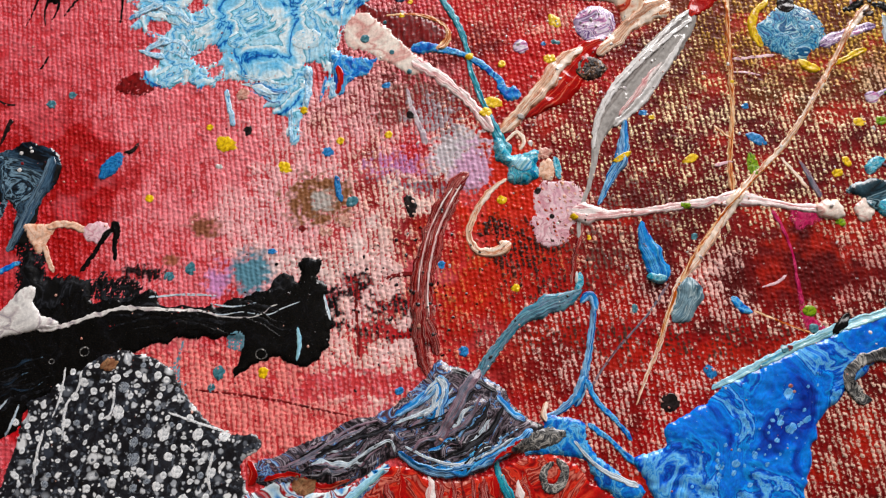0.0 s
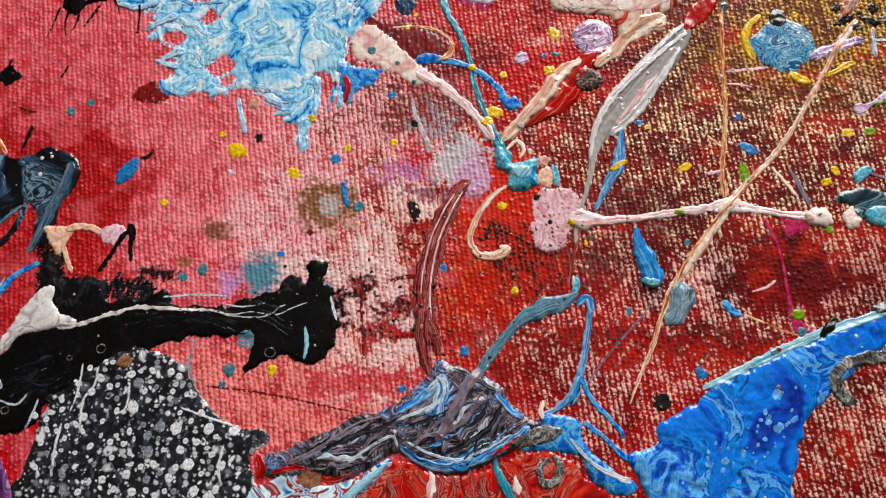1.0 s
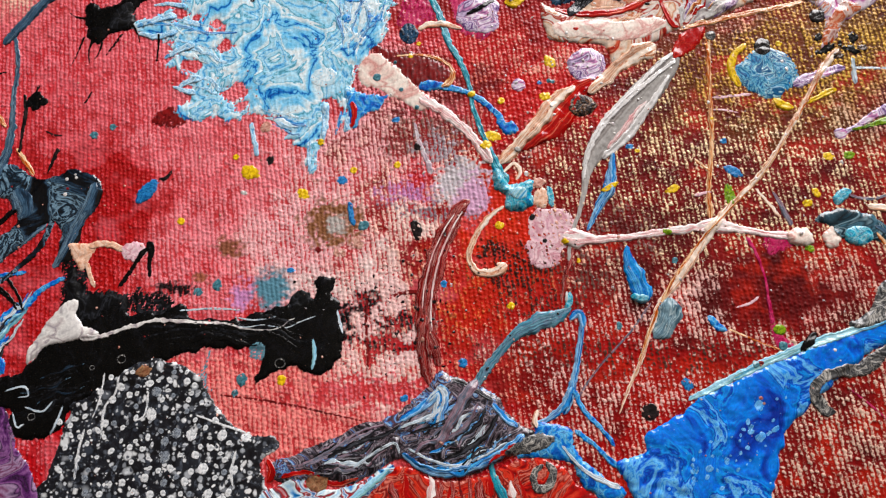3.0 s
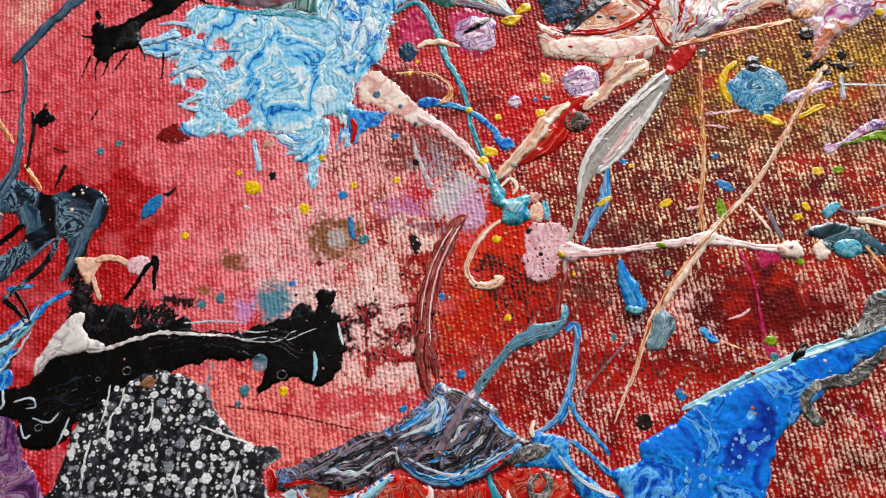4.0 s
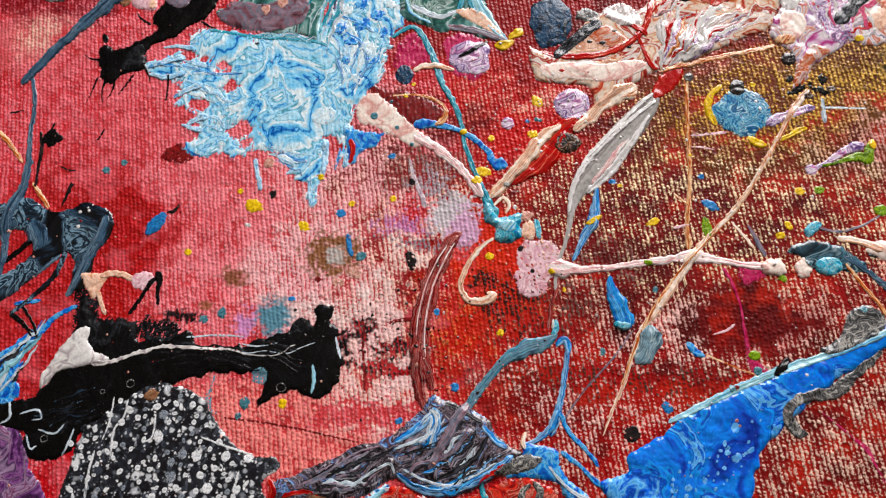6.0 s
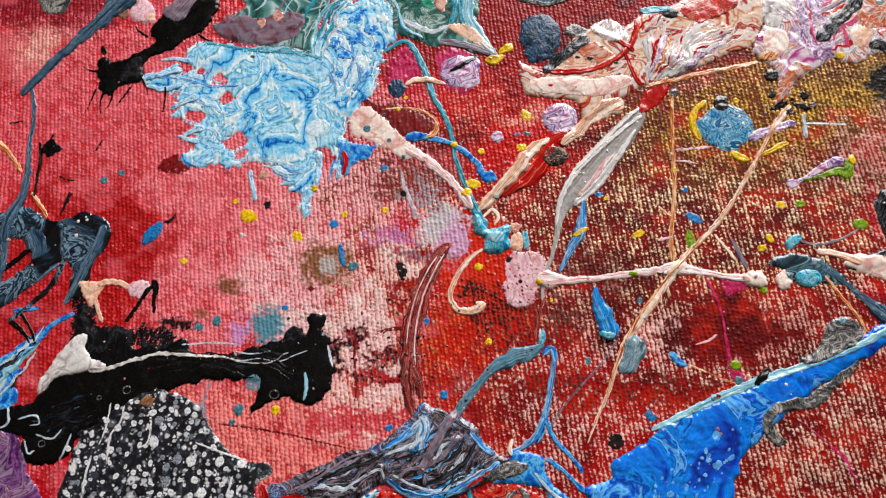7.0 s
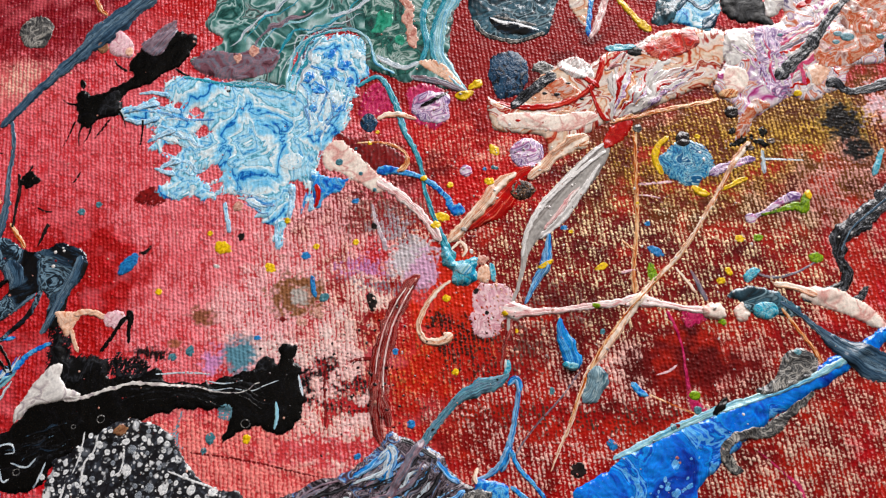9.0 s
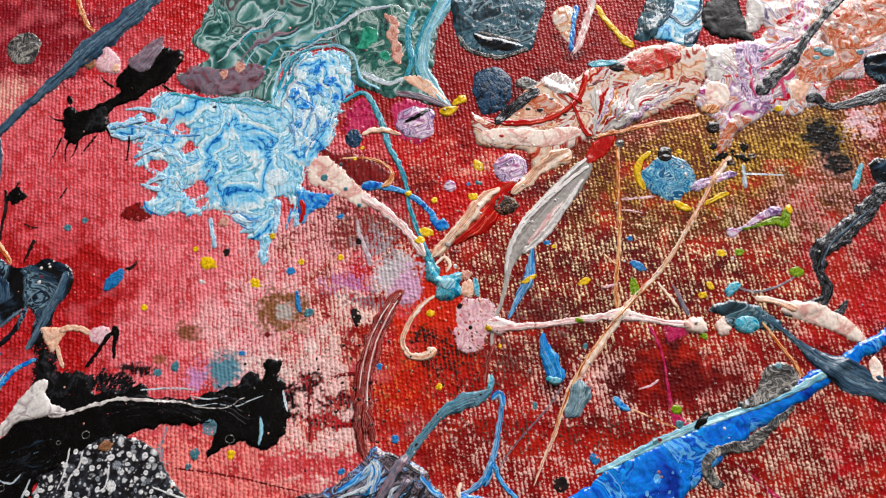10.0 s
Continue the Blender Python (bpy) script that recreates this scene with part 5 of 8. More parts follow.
# teal pour
teal_pour = T(pour("paint_pour", [(-26.7, 59.5), (-30.5, 52.5), (-31.5, 49.6), (-28.3, 46.6), (-30.0, 44.6), (-33.7, 42.8), (-31.6, 40.1), (-26.3, 38.5), (-19.3, 37.9), (-16.0, 36.8), (-15.4, 40.7), (-14.5, 44.9), (-10.8, 47.8), (-5.2, 48.1), (-2.6, 45.1), (-1.8, 40.4), (1.6, 38.9), (4.8, 37.4), (7.5, 38.0), (11.5, 36.1), (15.4, 35.0), (14.6, 36.7), (12.6, 38.9), (12.0, 42.3), (12.6, 46.7), (13.0, 51.3), (14.4, 54.8), (15.4, 58.5), (-9.4, 59.6)], 0.28, teal, rag=0.6, grain=1.6, ripple=0.35, wave=3.0, seed=33), "teal, grey and white marbled paint pour", "paint pour")
flow("vein", [(-16.2, 37.6), (-15.8, 42.7), (-12.1, 47.8), (-4.8, 49.5), (-0.9, 52.8), (1.0, 58.1)], [(-31.5, 41.2), (-27.8, 45.2), (-25.0, 48.8), (-20.4, 52.2), (-17.5, 55.7), (-15.6, 58.6)], 6, (white_vein, teal_strand, cyan_rim, mauve_vein, teal_strand), teal_pour, 0.5, seed=4)
flow("rim_line", [(-34.4, 38.6), (-28.3, 37.8), (-21.2, 36.6), (-15.6, 35.2), (-13.4, 31.9)], [(-33.4, 40.2), (-28.4, 38.9), (-21.3, 37.9), (-16.2, 36.8), (-14.0, 34.6)], 5, (cyan_rim, teal_strand, cyan_rim, white_vein), teal_pour, 0.4, seed=24)
flow("rim_line", [(-16.1, 35.6), (-15.8, 40.7), (-14.7, 45.1), (-10.9, 48.5), (-4.8, 48.8)], [(-13.5, 33.5), (-13.2, 39.5), (-11.6, 44.2), (-8.7, 46.4), (-3.7, 46.2)], 7, (cyan_rim, teal_strand, white_vein, slate), teal_pour, 0.55, seed=25)
pour("maroon_pool", [(-33.0, 42.2), (-30.0, 44.6), (-24.8, 43.7), (-20.8, 45.1), (-17.5, 43.8), (-18.3, 40.7), (-21.3, 38.8), (-26.3, 38.5), (-30.5, 39.3)], 0.06, maroon_grey, teal_pour, rag=0.5, seed=34)
pour("green_pool", [(-2.8, 54.1), (1.1, 55.8), (5.7, 56.0), (8.5, 52.6), (8.8, 46.8), (8.1, 41.8), (4.6, 39.1), (0.6, 39.4), (-1.8, 43.7)], 0.1, deep_green, teal_pour, rag=0.7, grain=1.4, seed=101)
for pts, mt in (([(-15.7, 36.0, 0.90), (-15.6, 40.7, 0.7), (-14.3, 44.9, 0.8), (-10.3, 47.3, 0.6), (-5.6, 48.1, 0.7), (-2.0, 46.0, 0.5), (-0.5, 41.4, 0.7), (2.8, 39.2, 0.5)], cyan_rim), ([(15.4, 58.5, 3.48), (12.6, 53.6, 3.05), (10.6, 48.5, 2.61), (10.4, 43.4, 2.39), (12.4, 39.2, 1.97), (15.2, 35.4, 0.78)], cyan_rim), ([(13.6, 58.3, 0.82), (10.9, 52.5, 0.91), (9.2, 46.8, 0.90), (9.5, 42.3, 0.79), (11.7, 38.4, 0.69)], teal_strand), ([(8.8, 54.9, 1.02), (7.5, 50.3, 1.42), (8.2, 44.6, 1.20), (7.3, 41.3, 0.89)], teal_strand), ([(-0.5, 42.6, 0.80), (1.5, 41.4, 1.20), (4.5, 40.2, 1.19), (7.0, 41.3, 0.79)], white_vein), ([(-9.0, 50.7, 0.72), (-4.9, 52.0, 0.92), (-0.9, 55.0, 0.93), (4.2, 55.8, 0.72)], white_vein), ([(5.6, 38.5, 0.99), (9.5, 37.7, 1.38), (12.9, 36.5, 1.37), (15.4, 35.2, 0.78)], mauve_vein)):
    ribbon("band", pts, mt, teal_pour, high=0.06, seed=7)
pour("rose_pool", [(2.6, 54.6), (4.4, 54.0), (6.0, 52.2), (5.8, 49.4), (6.8, 46.4), (6.0, 43.9), (4.8, 44.8), (4.4, 47.6), (3.6, 50.0), (4.4, 51.8)], 0.04, rose_dot, teal_pour, rag=0.5, grain=0.9, seed=103)
pour("emerald_pool", [(0.2, 51.6), (2.2, 51.2), (2.0, 49.0), (0.6, 47.4), (-1.6, 47.2), (-1.0, 49.4)], 0.04, emerald, teal_pour, rag=0.7, grain=0.9, seed=104)
pour("emerald_pool", [(3.0, 46.8), (4.2, 46.4), (4.4, 45.0), (3.2, 44.6), (2.4, 45.6)], 0.04, emerald, teal_pour, rag=0.5, grain=0.8, seed=105)
for k, (x, y, r) in enumerate([(-22.3, 44.2, 0.9), (-24.9, 42.6, 0.7)]):
    drop("pool", x, y, r, r * 1.3, rose_dot, teal_pour, high=0.05, rag=0.6, seed=k + 10)
pour("rosy_lobe", [(7.0, 41.3), (9.5, 41.7), (11.9, 40.1), (14.4, 36.5), (11.5, 37.7), (8.0, 40.1)], 0.14, peach_plain, teal_pour, rag=0.2, seed=35)
for pts in ([(-34.5, 39.4, 0.81), (-30.4, 38.5, 1.01), (-24.2, 37.3, 0.80), (-18.2, 36.9, 0.80), (-14.1, 35.6, 0.99)], [(-15.8, 37.9, 0.70), (-14.5, 41.8, 0.81), (-12.3, 46.2, 0.81), (-8.8, 47.8, 0.71)]):
    ribbon("dark_band", [(x, y, w * 0.7) for x, y, w in pts], teal_strand, teal_pour, high=0.06, seed=8)
strand = T(ribbon("paint_strand", [(-3.7, 36.8, 0.68), (-0.4, 38.6, 0.96), (1.5, 36.9, 1.08), (3.2, 33.0, 1.14), (4.7, 28.3, 1.06), (6.5, 25.0, 0.99), (7.8, 21.0, 0.78), (8.3, 17.6, 0.84), (9.6, 13.7, 0.90), (10.8, 10.4, 1.14), (12.2, 7.4, 1.51), (13.3, 5.8, 1.25)], teal_strand, high=0.22, seed=9), "teal paint strand trailing across red canvas", "paint strand")
knot = T(pour("paint_knot", [(11.0, 7.6), (12.2, 7.8), (13.3, 5.6), (15.4, 5.9), (17.0, 6.1), (16.6, 4.1), (16.9, 2.6), (15.2, 1.4), (13.0, 1.8), (12.7, 3.8), (11.1, 5.3)], 0.8, cyan, rag=0.4, grain=1.2, edge=0.9, seed=36), "turquoise paint knot where strands meet", "paint knot")
drop("pale_core", *(14.8, 4.1), 1.2, 1.0, cyan_rim, knot, high=0.2, seed=3)

# top-left black branch and slate stroke
branch = T(pour("paint_branch", [(-53.0, 36.5), (-51.9, 37.0), (-50.5, 36.1), (-48.6, 36.7), (-46.2, 37.9), (-43.3, 39.7), (-44.5, 42.0), (-42.2, 46.0), (-39.4, 48.1), (-33.2, 47.9), (-33.4, 43.8), (-36.5, 40.6), (-41.3, 37.9), (-44.8, 35.9), (-45.0, 32.1), (-48.8, 31.6), (-49.8, 29.7), (-51.6, 30.6), (-52.8, 33.8)], 0.45, black, rag=0.7, grain=1.2, seed=38), "black branching paint with ragged twigs", "paint branch")
for pts in ([(-46.5, 31.4, 0.49), (-47.7, 29.4, 0.39), (-48.8, 27.8, 0.22)], [(-40.6, 31.3, 0.39), (-40.5, 28.7, 0.39), (-40.6, 26.2, 0.29)], [(-52.6, 31.1, 0.39), (-53.4, 28.3, 0.29), (-54.2, 26.1, 0.16)], [(-52.7, 39.2, 0.90), (-51.9, 37.5, 1.20)],
            [(-51.2, 30.6, 0.5), (-51.6, 28.4, 0.3), (-51.3, 26.4, 0.16)], [(-49.6, 30.2, 0.5), (-49.9, 28.4, 0.3), (-50.6, 27.0, 0.16)], [(-45.0, 33.0, 0.5), (-44.0, 31.2, 0.3), (-43.6, 29.8, 0.16)], [(-52.4, 34.2, 0.5), (-54.4, 34.6, 0.3), (-55.6, 35.4, 0.16)], [(-44.6, 40.6, 0.6), (-46.6, 42.0, 0.4), (-47.4, 43.4, 0.2)], [(-36.0, 41.0, 0.6), (-34.2, 39.8, 0.4), (-33.2, 39.6, 0.2)]):
    ribbon("twig", pts, black, branch, seed=3)
pour("grey_grain", [(-49.0, 32.6), (-47.5, 35.8), (-45.3, 36.6), (-44.6, 33.6), (-46.5, 31.9)], 0.1, black_dry, branch, rag=0.2, seed=39)
T(ribbon("paint_stroke", [(-37.0, 62.3, 4.07), (-41.3, 57.5, 4.25), (-45.0, 53.4, 4.65), (-49.6, 48.9, 4.62), (-53.2, 44.7, 3.34), (-57.6, 39.9, 2.07), (-60.3, 37.2, 1.86), (-63.2, 33.4, 1.84), (-65.7, 30.2, 1.83)], slate, high=0.22, seed=10), "slate-blue paint stroke, tapering, on red canvas", "paint stroke")
pink_flower = T(pour("paint_splat", [(-48.6, 45.0), (-47.5, 48.5), (-45.9, 48.2), (-43.9, 45.3), (-44.2, 43.3), (-46.1, 43.4)], 0.2, pink_film, rag=0.4, seed=40), "white and orange splat on black branch", "paint splat")
drop("orange_core", *(-44.7, 44.5), 0.7, 0.9, peach_plain, pink_flower, high=0.15, seed=3)
T(pour("paint_splat", [(-42.7, 45.8), (-40.7, 48.1), (-38.8, 50.1), (-36.6, 50.9), (-36.6, 48.5), (-37.5, 45.7), (-39.3, 43.4), (-41.6, 44.0)], 0.1, mauve_vein, rag=0.4, seed=41), "dull lilac splat with grey centre on black", "paint splat")
T(drop("paint_splat", *(-49.6, 45.4), 1.0, 1.1, brown_film, high=0.15, rag=0.3, seed=5), "small brown splat beside the slate stroke", "paint splat")
T(pour("paint_splat", [(-65.6, 49.8), (-63.8, 52.2), (-61.2, 52.3), (-59.5, 49.7), (-60.2, 46.2), (-62.7, 45.4), (-64.7, 46.9)], 0.2, grey_curl, rag=0.5, seed=42), "grey marbled curl on crimson canvas", "paint splat")
T(ribbon("paint_strand", [(-54.5, 60.9, 1.08), (-52.8, 56.6, 1.07), (-51.3, 53.6, 0.96), (-49.7, 52.0, 0.63)], orange_strand, seed=16), "pale peach strand on crimson canvas", "paint strand")
for pts, lab in (([(-61.1, 21.5, 0.58), (-60.4, 18.5, 0.77), (-60.5, 15.5, 0.57), (-60.5, 11.6, 0.47)], "thin black trail"), ([(-58.9, 23.0, 0.39), (-59.4, 21.0, 0.48)], "short black trail"), ([(-56.8, 15.3, 0.29), (-55.3, 14.6, 0.38), (-53.9, 14.6, 0.19)], "fine black scratch"), ([(-50.3, 21.7, 0.38), (-51.0, 20.1, 0.38), (-51.5, 19.5, 0.19)], "fine black scratch"), ([(-67.0, 24.9, 0.30), (-65.6, 25.1, 0.39), (-64.4, 25.4, 0.20)], "fine black scratch"), ([(-54.5, 12.5, 0.85), (-54.9, 11.0, 0.75), (-55.6, 8.5, 0.38)], "small black fleck"), ([(-36.5, 8.6, 0.46), (-37.3, 7.4, 0.73), (-38.4, 7.3, 0.28)], "small black fleck")):
    T(ribbon("paint_scratch", pts, dark_dot, seed=5), lab + " of paint on coral canvas", "paint fleck")
T(drop("paint_splat", *(-58.9, 20.1), 1.5, 1.5, black, high=0.25, rag=0.6, seed=9), "round black paint splat on coral canvas", "paint splat")

T(ribbon("paint_thread", [(-26.7, -24.2, 0.29), (-22.1, -24.7, 0.35), (-17.1, -25.4, 0.35), (-12.1, -26.5, 0.28), (-6.9, -27.6, 0.28)], maroon, high=0.1, seed=68), "fine brown-red paint thread on pink canvas", "paint thread")

# middle: dark red arch, white branch, blue strand, hook
arch = T(ribbon("paint_arch", [(7.8, 3.3, 0.80), (6.3, 2.1, 2.07), (4.9, -0.6, 2.70), (3.2, -4.4, 3.15), (2.1, -8.7, 3.12), (1.6, -12.5, 2.94), (2.0, -15.8, 2.45), (2.9, -18.3, 1.67), (3.5, -20.3, 0.76)], red_streak, high=0.22, seed=11, sides=13), "dark red streaked paint arch with pink lines", "paint arch")
ribbon("pink_line", [(6.9, 1.9, 0.16), (5.3, -0.9, 0.24), (3.7, -4.6, 0.28), (2.7, -8.7, 0.26), (2.3, -12.5, 0.22), (2.5, -15.6, 0.16)], rosy, arch, high=0.1, seed=5)
ribbon("pink_line", [(5.6, 1.2, 0.12), (4.1, -1.2, 0.2), (2.5, -4.8, 0.18), (1.5, -8.9, 0.2), (1.1, -12.5, 0.14)], rosy, arch, high=0.1, seed=6)
ribbon("red_leg", [(1.4, -13.3, 1.85), (1.2, -16.7, 2.16), (1.5, -19.9, 1.98), (2.3, -22.8, 1.15)], red_streak, arch, seed=4)
white_branch = T(pour("paint_branch", [(-9.2, 23.8), (-8.4, 25.4), (-6.7, 26.7), (-4.7, 25.9), (-2.4, 24.0), (-0.4, 21.6), (2.0, 19.6), (1.5, 17.4), (-0.8, 17.7), (-3.2, 19.3), (-6.0, 20.5), (-8.4, 22.0)], 0.12, cream_marble, flat=0.75, rag=0.7, grain=1.6, soak=0.12, seed=102), "rosy white paint branch with rough edges", "paint branch")
ribbon("white_stem", [(0.4, 19.4, 2.00), (2.7, 17.8, 1.84), (5.4, 15.8, 1.67), (8.1, 12.9, 1.58), (11.0, 8.8, 1.64)], rosy, white_branch, high=0.12, seed=12, wobble=0.5)
for x, y, r in [(-2.4, 20.7, 0.36), (-6.1, 22.8, 0.64), (-0.0, 17.8, 0.36), (-3.4, 25.2, 0.28)]:
    T(drop("paint_drop", x, y, r, r, teal_dot, high=0.1, seed=3), "tiny grey-teal drop on the white branch", "paint drop", "tiny drops on the white branch")
T(pour("paint_patch", [(-11.0, 20.4), (-7.8, 20.6), (-4.2, 19.8), (-5.9, 17.9), (-7.7, 16.5), (-9.4, 14.6), (-10.6, 17.5)], 0.15, royal, rag=0.8, grain=1.2, seed=43), "royal blue patch under the white branch", "paint patch")
T(ribbon("paint_strand", [(-9.8, 18.9, 0.92), (-9.3, 17.0, 0.91), (-9.8, 14.8, 0.54)], red_gloss, seed=3), "short crimson strand on blue", "paint strand")
T(ribbon("paint_strand", [(0.2, 21.0, 1.27), (2.0, 21.3, 2.00), (4.5, 20.9, 1.27), (7.8, 19.8, 1.08), (10.1, 18.2, 1.07), (11.9, 16.3, 1.07), (12.8, 14.6, 1.59), (13.8, 14.1, 2.65), (14.9, 13.9, 1.41)], royal, high=0.2, seed=13), "royal blue strand ending in a drop", "paint strand")
T(ribbon("paint_curl", [(-3.4, 26.2, 0.37), (0.7, 26.3, 0.46), (4.0, 25.1, 0.64), (5.3, 23.5, 0.73), (4.9, 21.9, 1.27), (3.6, 20.9, 0.45)], orange_strand, seed=5), "thin peach curl around a maroon film", "paint curl")
T(ribbon("paint_hook", [(12.6, 2.3, 0.55), (10.6, 0.8, 0.82), (8.7, -1.8, 0.96), (7.6, -4.8, 0.95), (8.3, -6.8, 1.15), (10.2, -7.5, 1.35), (11.7, -7.1, 1.75), (12.9, -6.2, 2.02)], cream, high=0.22, seed=14), "cream hooked paint trail with blunt end", "paint hook")
T(ribbon("paint_curl", [(12.7, 7.4, 0.44), (14.2, 8.7, 0.61), (15.0, 7.4, 0.69), (14.4, 6.2, 0.43)], cream, seed=6), "small cream curl above the turquoise knot", "paint curl")
T(pour("paint_ring", [(17.1, 4.6), (18.4, 5.0), (19.0, 3.4), (18.4, 1.9), (17.1, 2.1), (16.8, 3.5)], 0.15, peach_plain, rag=0.2, seed=44), "peach ring-shaped splat", "paint ring")
T(ribbon("paint_fleck", [(18.9, 5.2, 0.77), (19.2, 3.9, 0.94), (19.5, 2.1, 0.77)], cyan, seed=6), "turquoise fleck on red canvas", "paint fleck")
T(ribbon("paint_strand", [(-0.4, 15.4, 0.45), (0.3, 12.5, 0.62), (1.5, 9.6, 0.80), (2.2, 7.3, 1.06)], grey_film, high=0.12, seed=6), "pale grey strand running into a smear", "paint strand")
T(ribbon("paint_stroke", [(-9.7, 3.3, 0.71), (-9.3, 1.1, 0.88), (-8.8, -0.3, 0.70)], blue_dot, high=0.15, seed=6), "small blue vertical streak", "paint streak")
T(ribbon("paint_streak", [(-7.1, -9.1, 0.3), (-6.7, -11.6, 0.5), (-6.7, -15.0, 0.45), (-6.3, -19.1, 0.5), (-6.4, -21.2, 0.2)], maroon, high=0.08, seed=7), "dark red vertical streak on pink canvas", "paint streak")
T(ribbon("paint_streak", [(-3.3, -10.5, 0.34), (-1.2, -10.1, 0.68), (0.5, -10.0, 1.02)], maroon, high=0.08, seed=8), "short dark red streak beside the arch", "paint streak")
T(ribbon("paint_streak", [(22.5, -1.3, 0.68), (21.8, -5.0, 0.75), (20.9, -8.4, 0.75), (20.3, -11.7, 0.3)], red_streak, high=0.12, seed=9), "thin dark red trail", "paint streak")

# leaf strokes, red and cream ribbon
leaf = T(ribbon("paint_leaf", [(38.9, 26.0, 0.76), (37.1, 23.7, 3.03), (34.3, 20.2, 4.22), (31.0, 16.6, 4.50), (28.3, 13.4, 4.18), (26.1, 10.6, 3.12), (24.6, 7.4, 1.48), (24.0, 4.3, 0.88), (23.2, 1.2, 0.65), (21.9, -2.4, 0.58), (21.5, -5.8, 0.50)], leaf_grey, high=0.13, seed=15, sides=17, wobble=0.08, ridges=0.25, lump=0.12), "glossy grey-white leaf-shaped paint stroke", "paint stroke")
# white rims that also hold the highlights along the leaf's edges as colour
ribbon("white_gloss_ridge", [(38.1, 24.2, 0.53), (33.9, 20.9, 0.79), (29.7, 17.1, 0.79), (26.5, 13.4, 0.78), (24.7, 9.7, 0.69), (23.9, 6.1, 0.51)], leaf_gloss_rim, leaf, high=0.35, seed=16, wobble=0.4)
ribbon("white_gloss_edge", [(37.9, 25.6, 0.4), (34.6, 22.6, 0.6), (30.6, 18.6, 0.7), (27.2, 15.0, 0.6), (25.0, 11.2, 0.5), (24.0, 8.0, 0.4)], leaf_gloss_rim, leaf, high=0.3, seed=19, wobble=0.4)
ribbon("white_gloss_edge", [(37.0, 21.8, 0.44), (34.1, 17.3, 1.0), (30.8, 12.9, 1.3), (26.8, 9.2, 0.9)], leaf_gloss_rim, leaf, high=0.25, seed=17, wobble=0.4)
ribbon("rosy_core", [(33.6, 17.9, 0.3), (31.9, 16.0, 0.8), (29.9, 13.4, 0.9), (27.6, 10.6, 0.4)], rosy, leaf, high=0.12, seed=18)
T(ribbon("paint_stroke", [(27.5, 21.7, 1.42), (24.6, 20.4, 3.01), (22.3, 18.0, 4.41), (19.6, 15.0, 4.75), (16.9, 12.4, 3.16), (14.8, 10.8, 1.05)], red_gloss, high=0.2, seed=17, sides=13), "glossy red paint stroke with pale streaks", "paint stroke")
T(ribbon("paint_stroke", [(23.3, 20.5, 0.89), (20.6, 18.6, 2.13), (17.8, 15.0, 2.29), (15.1, 11.8, 1.93), (12.2, 8.7, 1.75)], cream, high=0.2, seed=18), "cream paint stroke along the red one", "paint stroke")
T(drop("paint_drop", *(24.3, 17.4), 2.0, 1.6, dark_weave, high=0.22, rag=0.2, seed=7), "black-brown speckled oval drop", "paint drop")

# peach pour at the far border
peach_pour = T(pour("paint_pour", [(18.5, 34.1), (20.2, 33.8), (22.7, 32.7), (24.9, 34.8), (27.7, 38.1), (31.3, 40.7), (34.9, 39.3), (38.9, 42.5), (44.1, 44.2), (47.9, 46.3), (51.9, 46.9), (54.9, 47.7), (59.1, 46.3), (60.5, 43.3), (57.9, 39.0), (57.0, 36.7), (51.8, 34.3), (45.0, 31.2), (39.4, 29.5), (35.5, 27.6), (31.6, 25.2), (29.3, 23.6), (27.9, 26.7), (23.0, 27.7), (19.8, 28.5)], 0.38, peach, rag=0.4, grain=1.6, ripple=0.22, wave=4.5, seed=46), "peach, red and white marbled paint pour", "paint pour")
flow("vein", [(39.0, 30.1), (40.1, 35.1), (40.3, 40.0), (41.5, 43.2)], [(39.8, 29.8), (45.0, 32.4), (51.9, 35.7), (57.6, 39.0)], 13, (silver, lilac, rosy, mauve_vein, red_gloss, silver, orange_strand), peach_pour, 0.55, seed=6)
flow("vein", [(20.2, 33.2), (25.0, 33.1), (30.8, 34.2), (36.2, 36.8)], [(20.2, 29.2), (24.9, 28.4), (30.6, 28.1), (36.3, 29.3)], 9, (cream, white, red_gloss, rosy), peach_pour, 0.8, seed=7)
flow("vein", [(31.0, 38.0), (34.9, 38.5), (37.9, 40.6), (43.9, 44.0)], [(40.8, 40.5), (44.7, 41.5), (49.8, 44.7), (54.7, 46.3)], 7, (red_gloss, silver, rosy, maroon), peach_pour, 0.5, seed=17)
for pts in ([(20.7, 33.2, 0.77), (25.0, 32.2, 1.15), (30.8, 32.6, 1.15), (35.7, 35.2, 1.15), (37.8, 38.4, 1.16), (38.5, 41.7, 0.78)], [(31.0, 39.6, 0.78), (34.8, 37.9, 0.97), (37.6, 35.7, 0.77)], [(35.7, 36.3, 0.58), (37.8, 30.4, 0.76), (39.0, 29.7, 0.57)]):
    ribbon("red_vein", pts, red_gloss, peach_pour, high=0.25, seed=5)
flow("fan_streak", [(39.1, 29.8), (39.6, 34.0), (39.4, 38.5), (40.6, 42.4)], [(39.9, 29.6), (46.0, 32.8), (52.2, 36.5), (58.0, 40.2)], 22, (silver, white, rosy, red_gloss, white, lilac, orange_strand, silver), peach_pour, 1.0, high=0.08, seed=31)
pour("white_marbled_lobe", [(30.6, 40.7), (34.0, 41.8), (35.9, 40.6), (36.8, 37.9), (33.8, 37.4), (31.2, 39.1)], 0.2, silver, peach_pour, rag=0.3, seed=47)
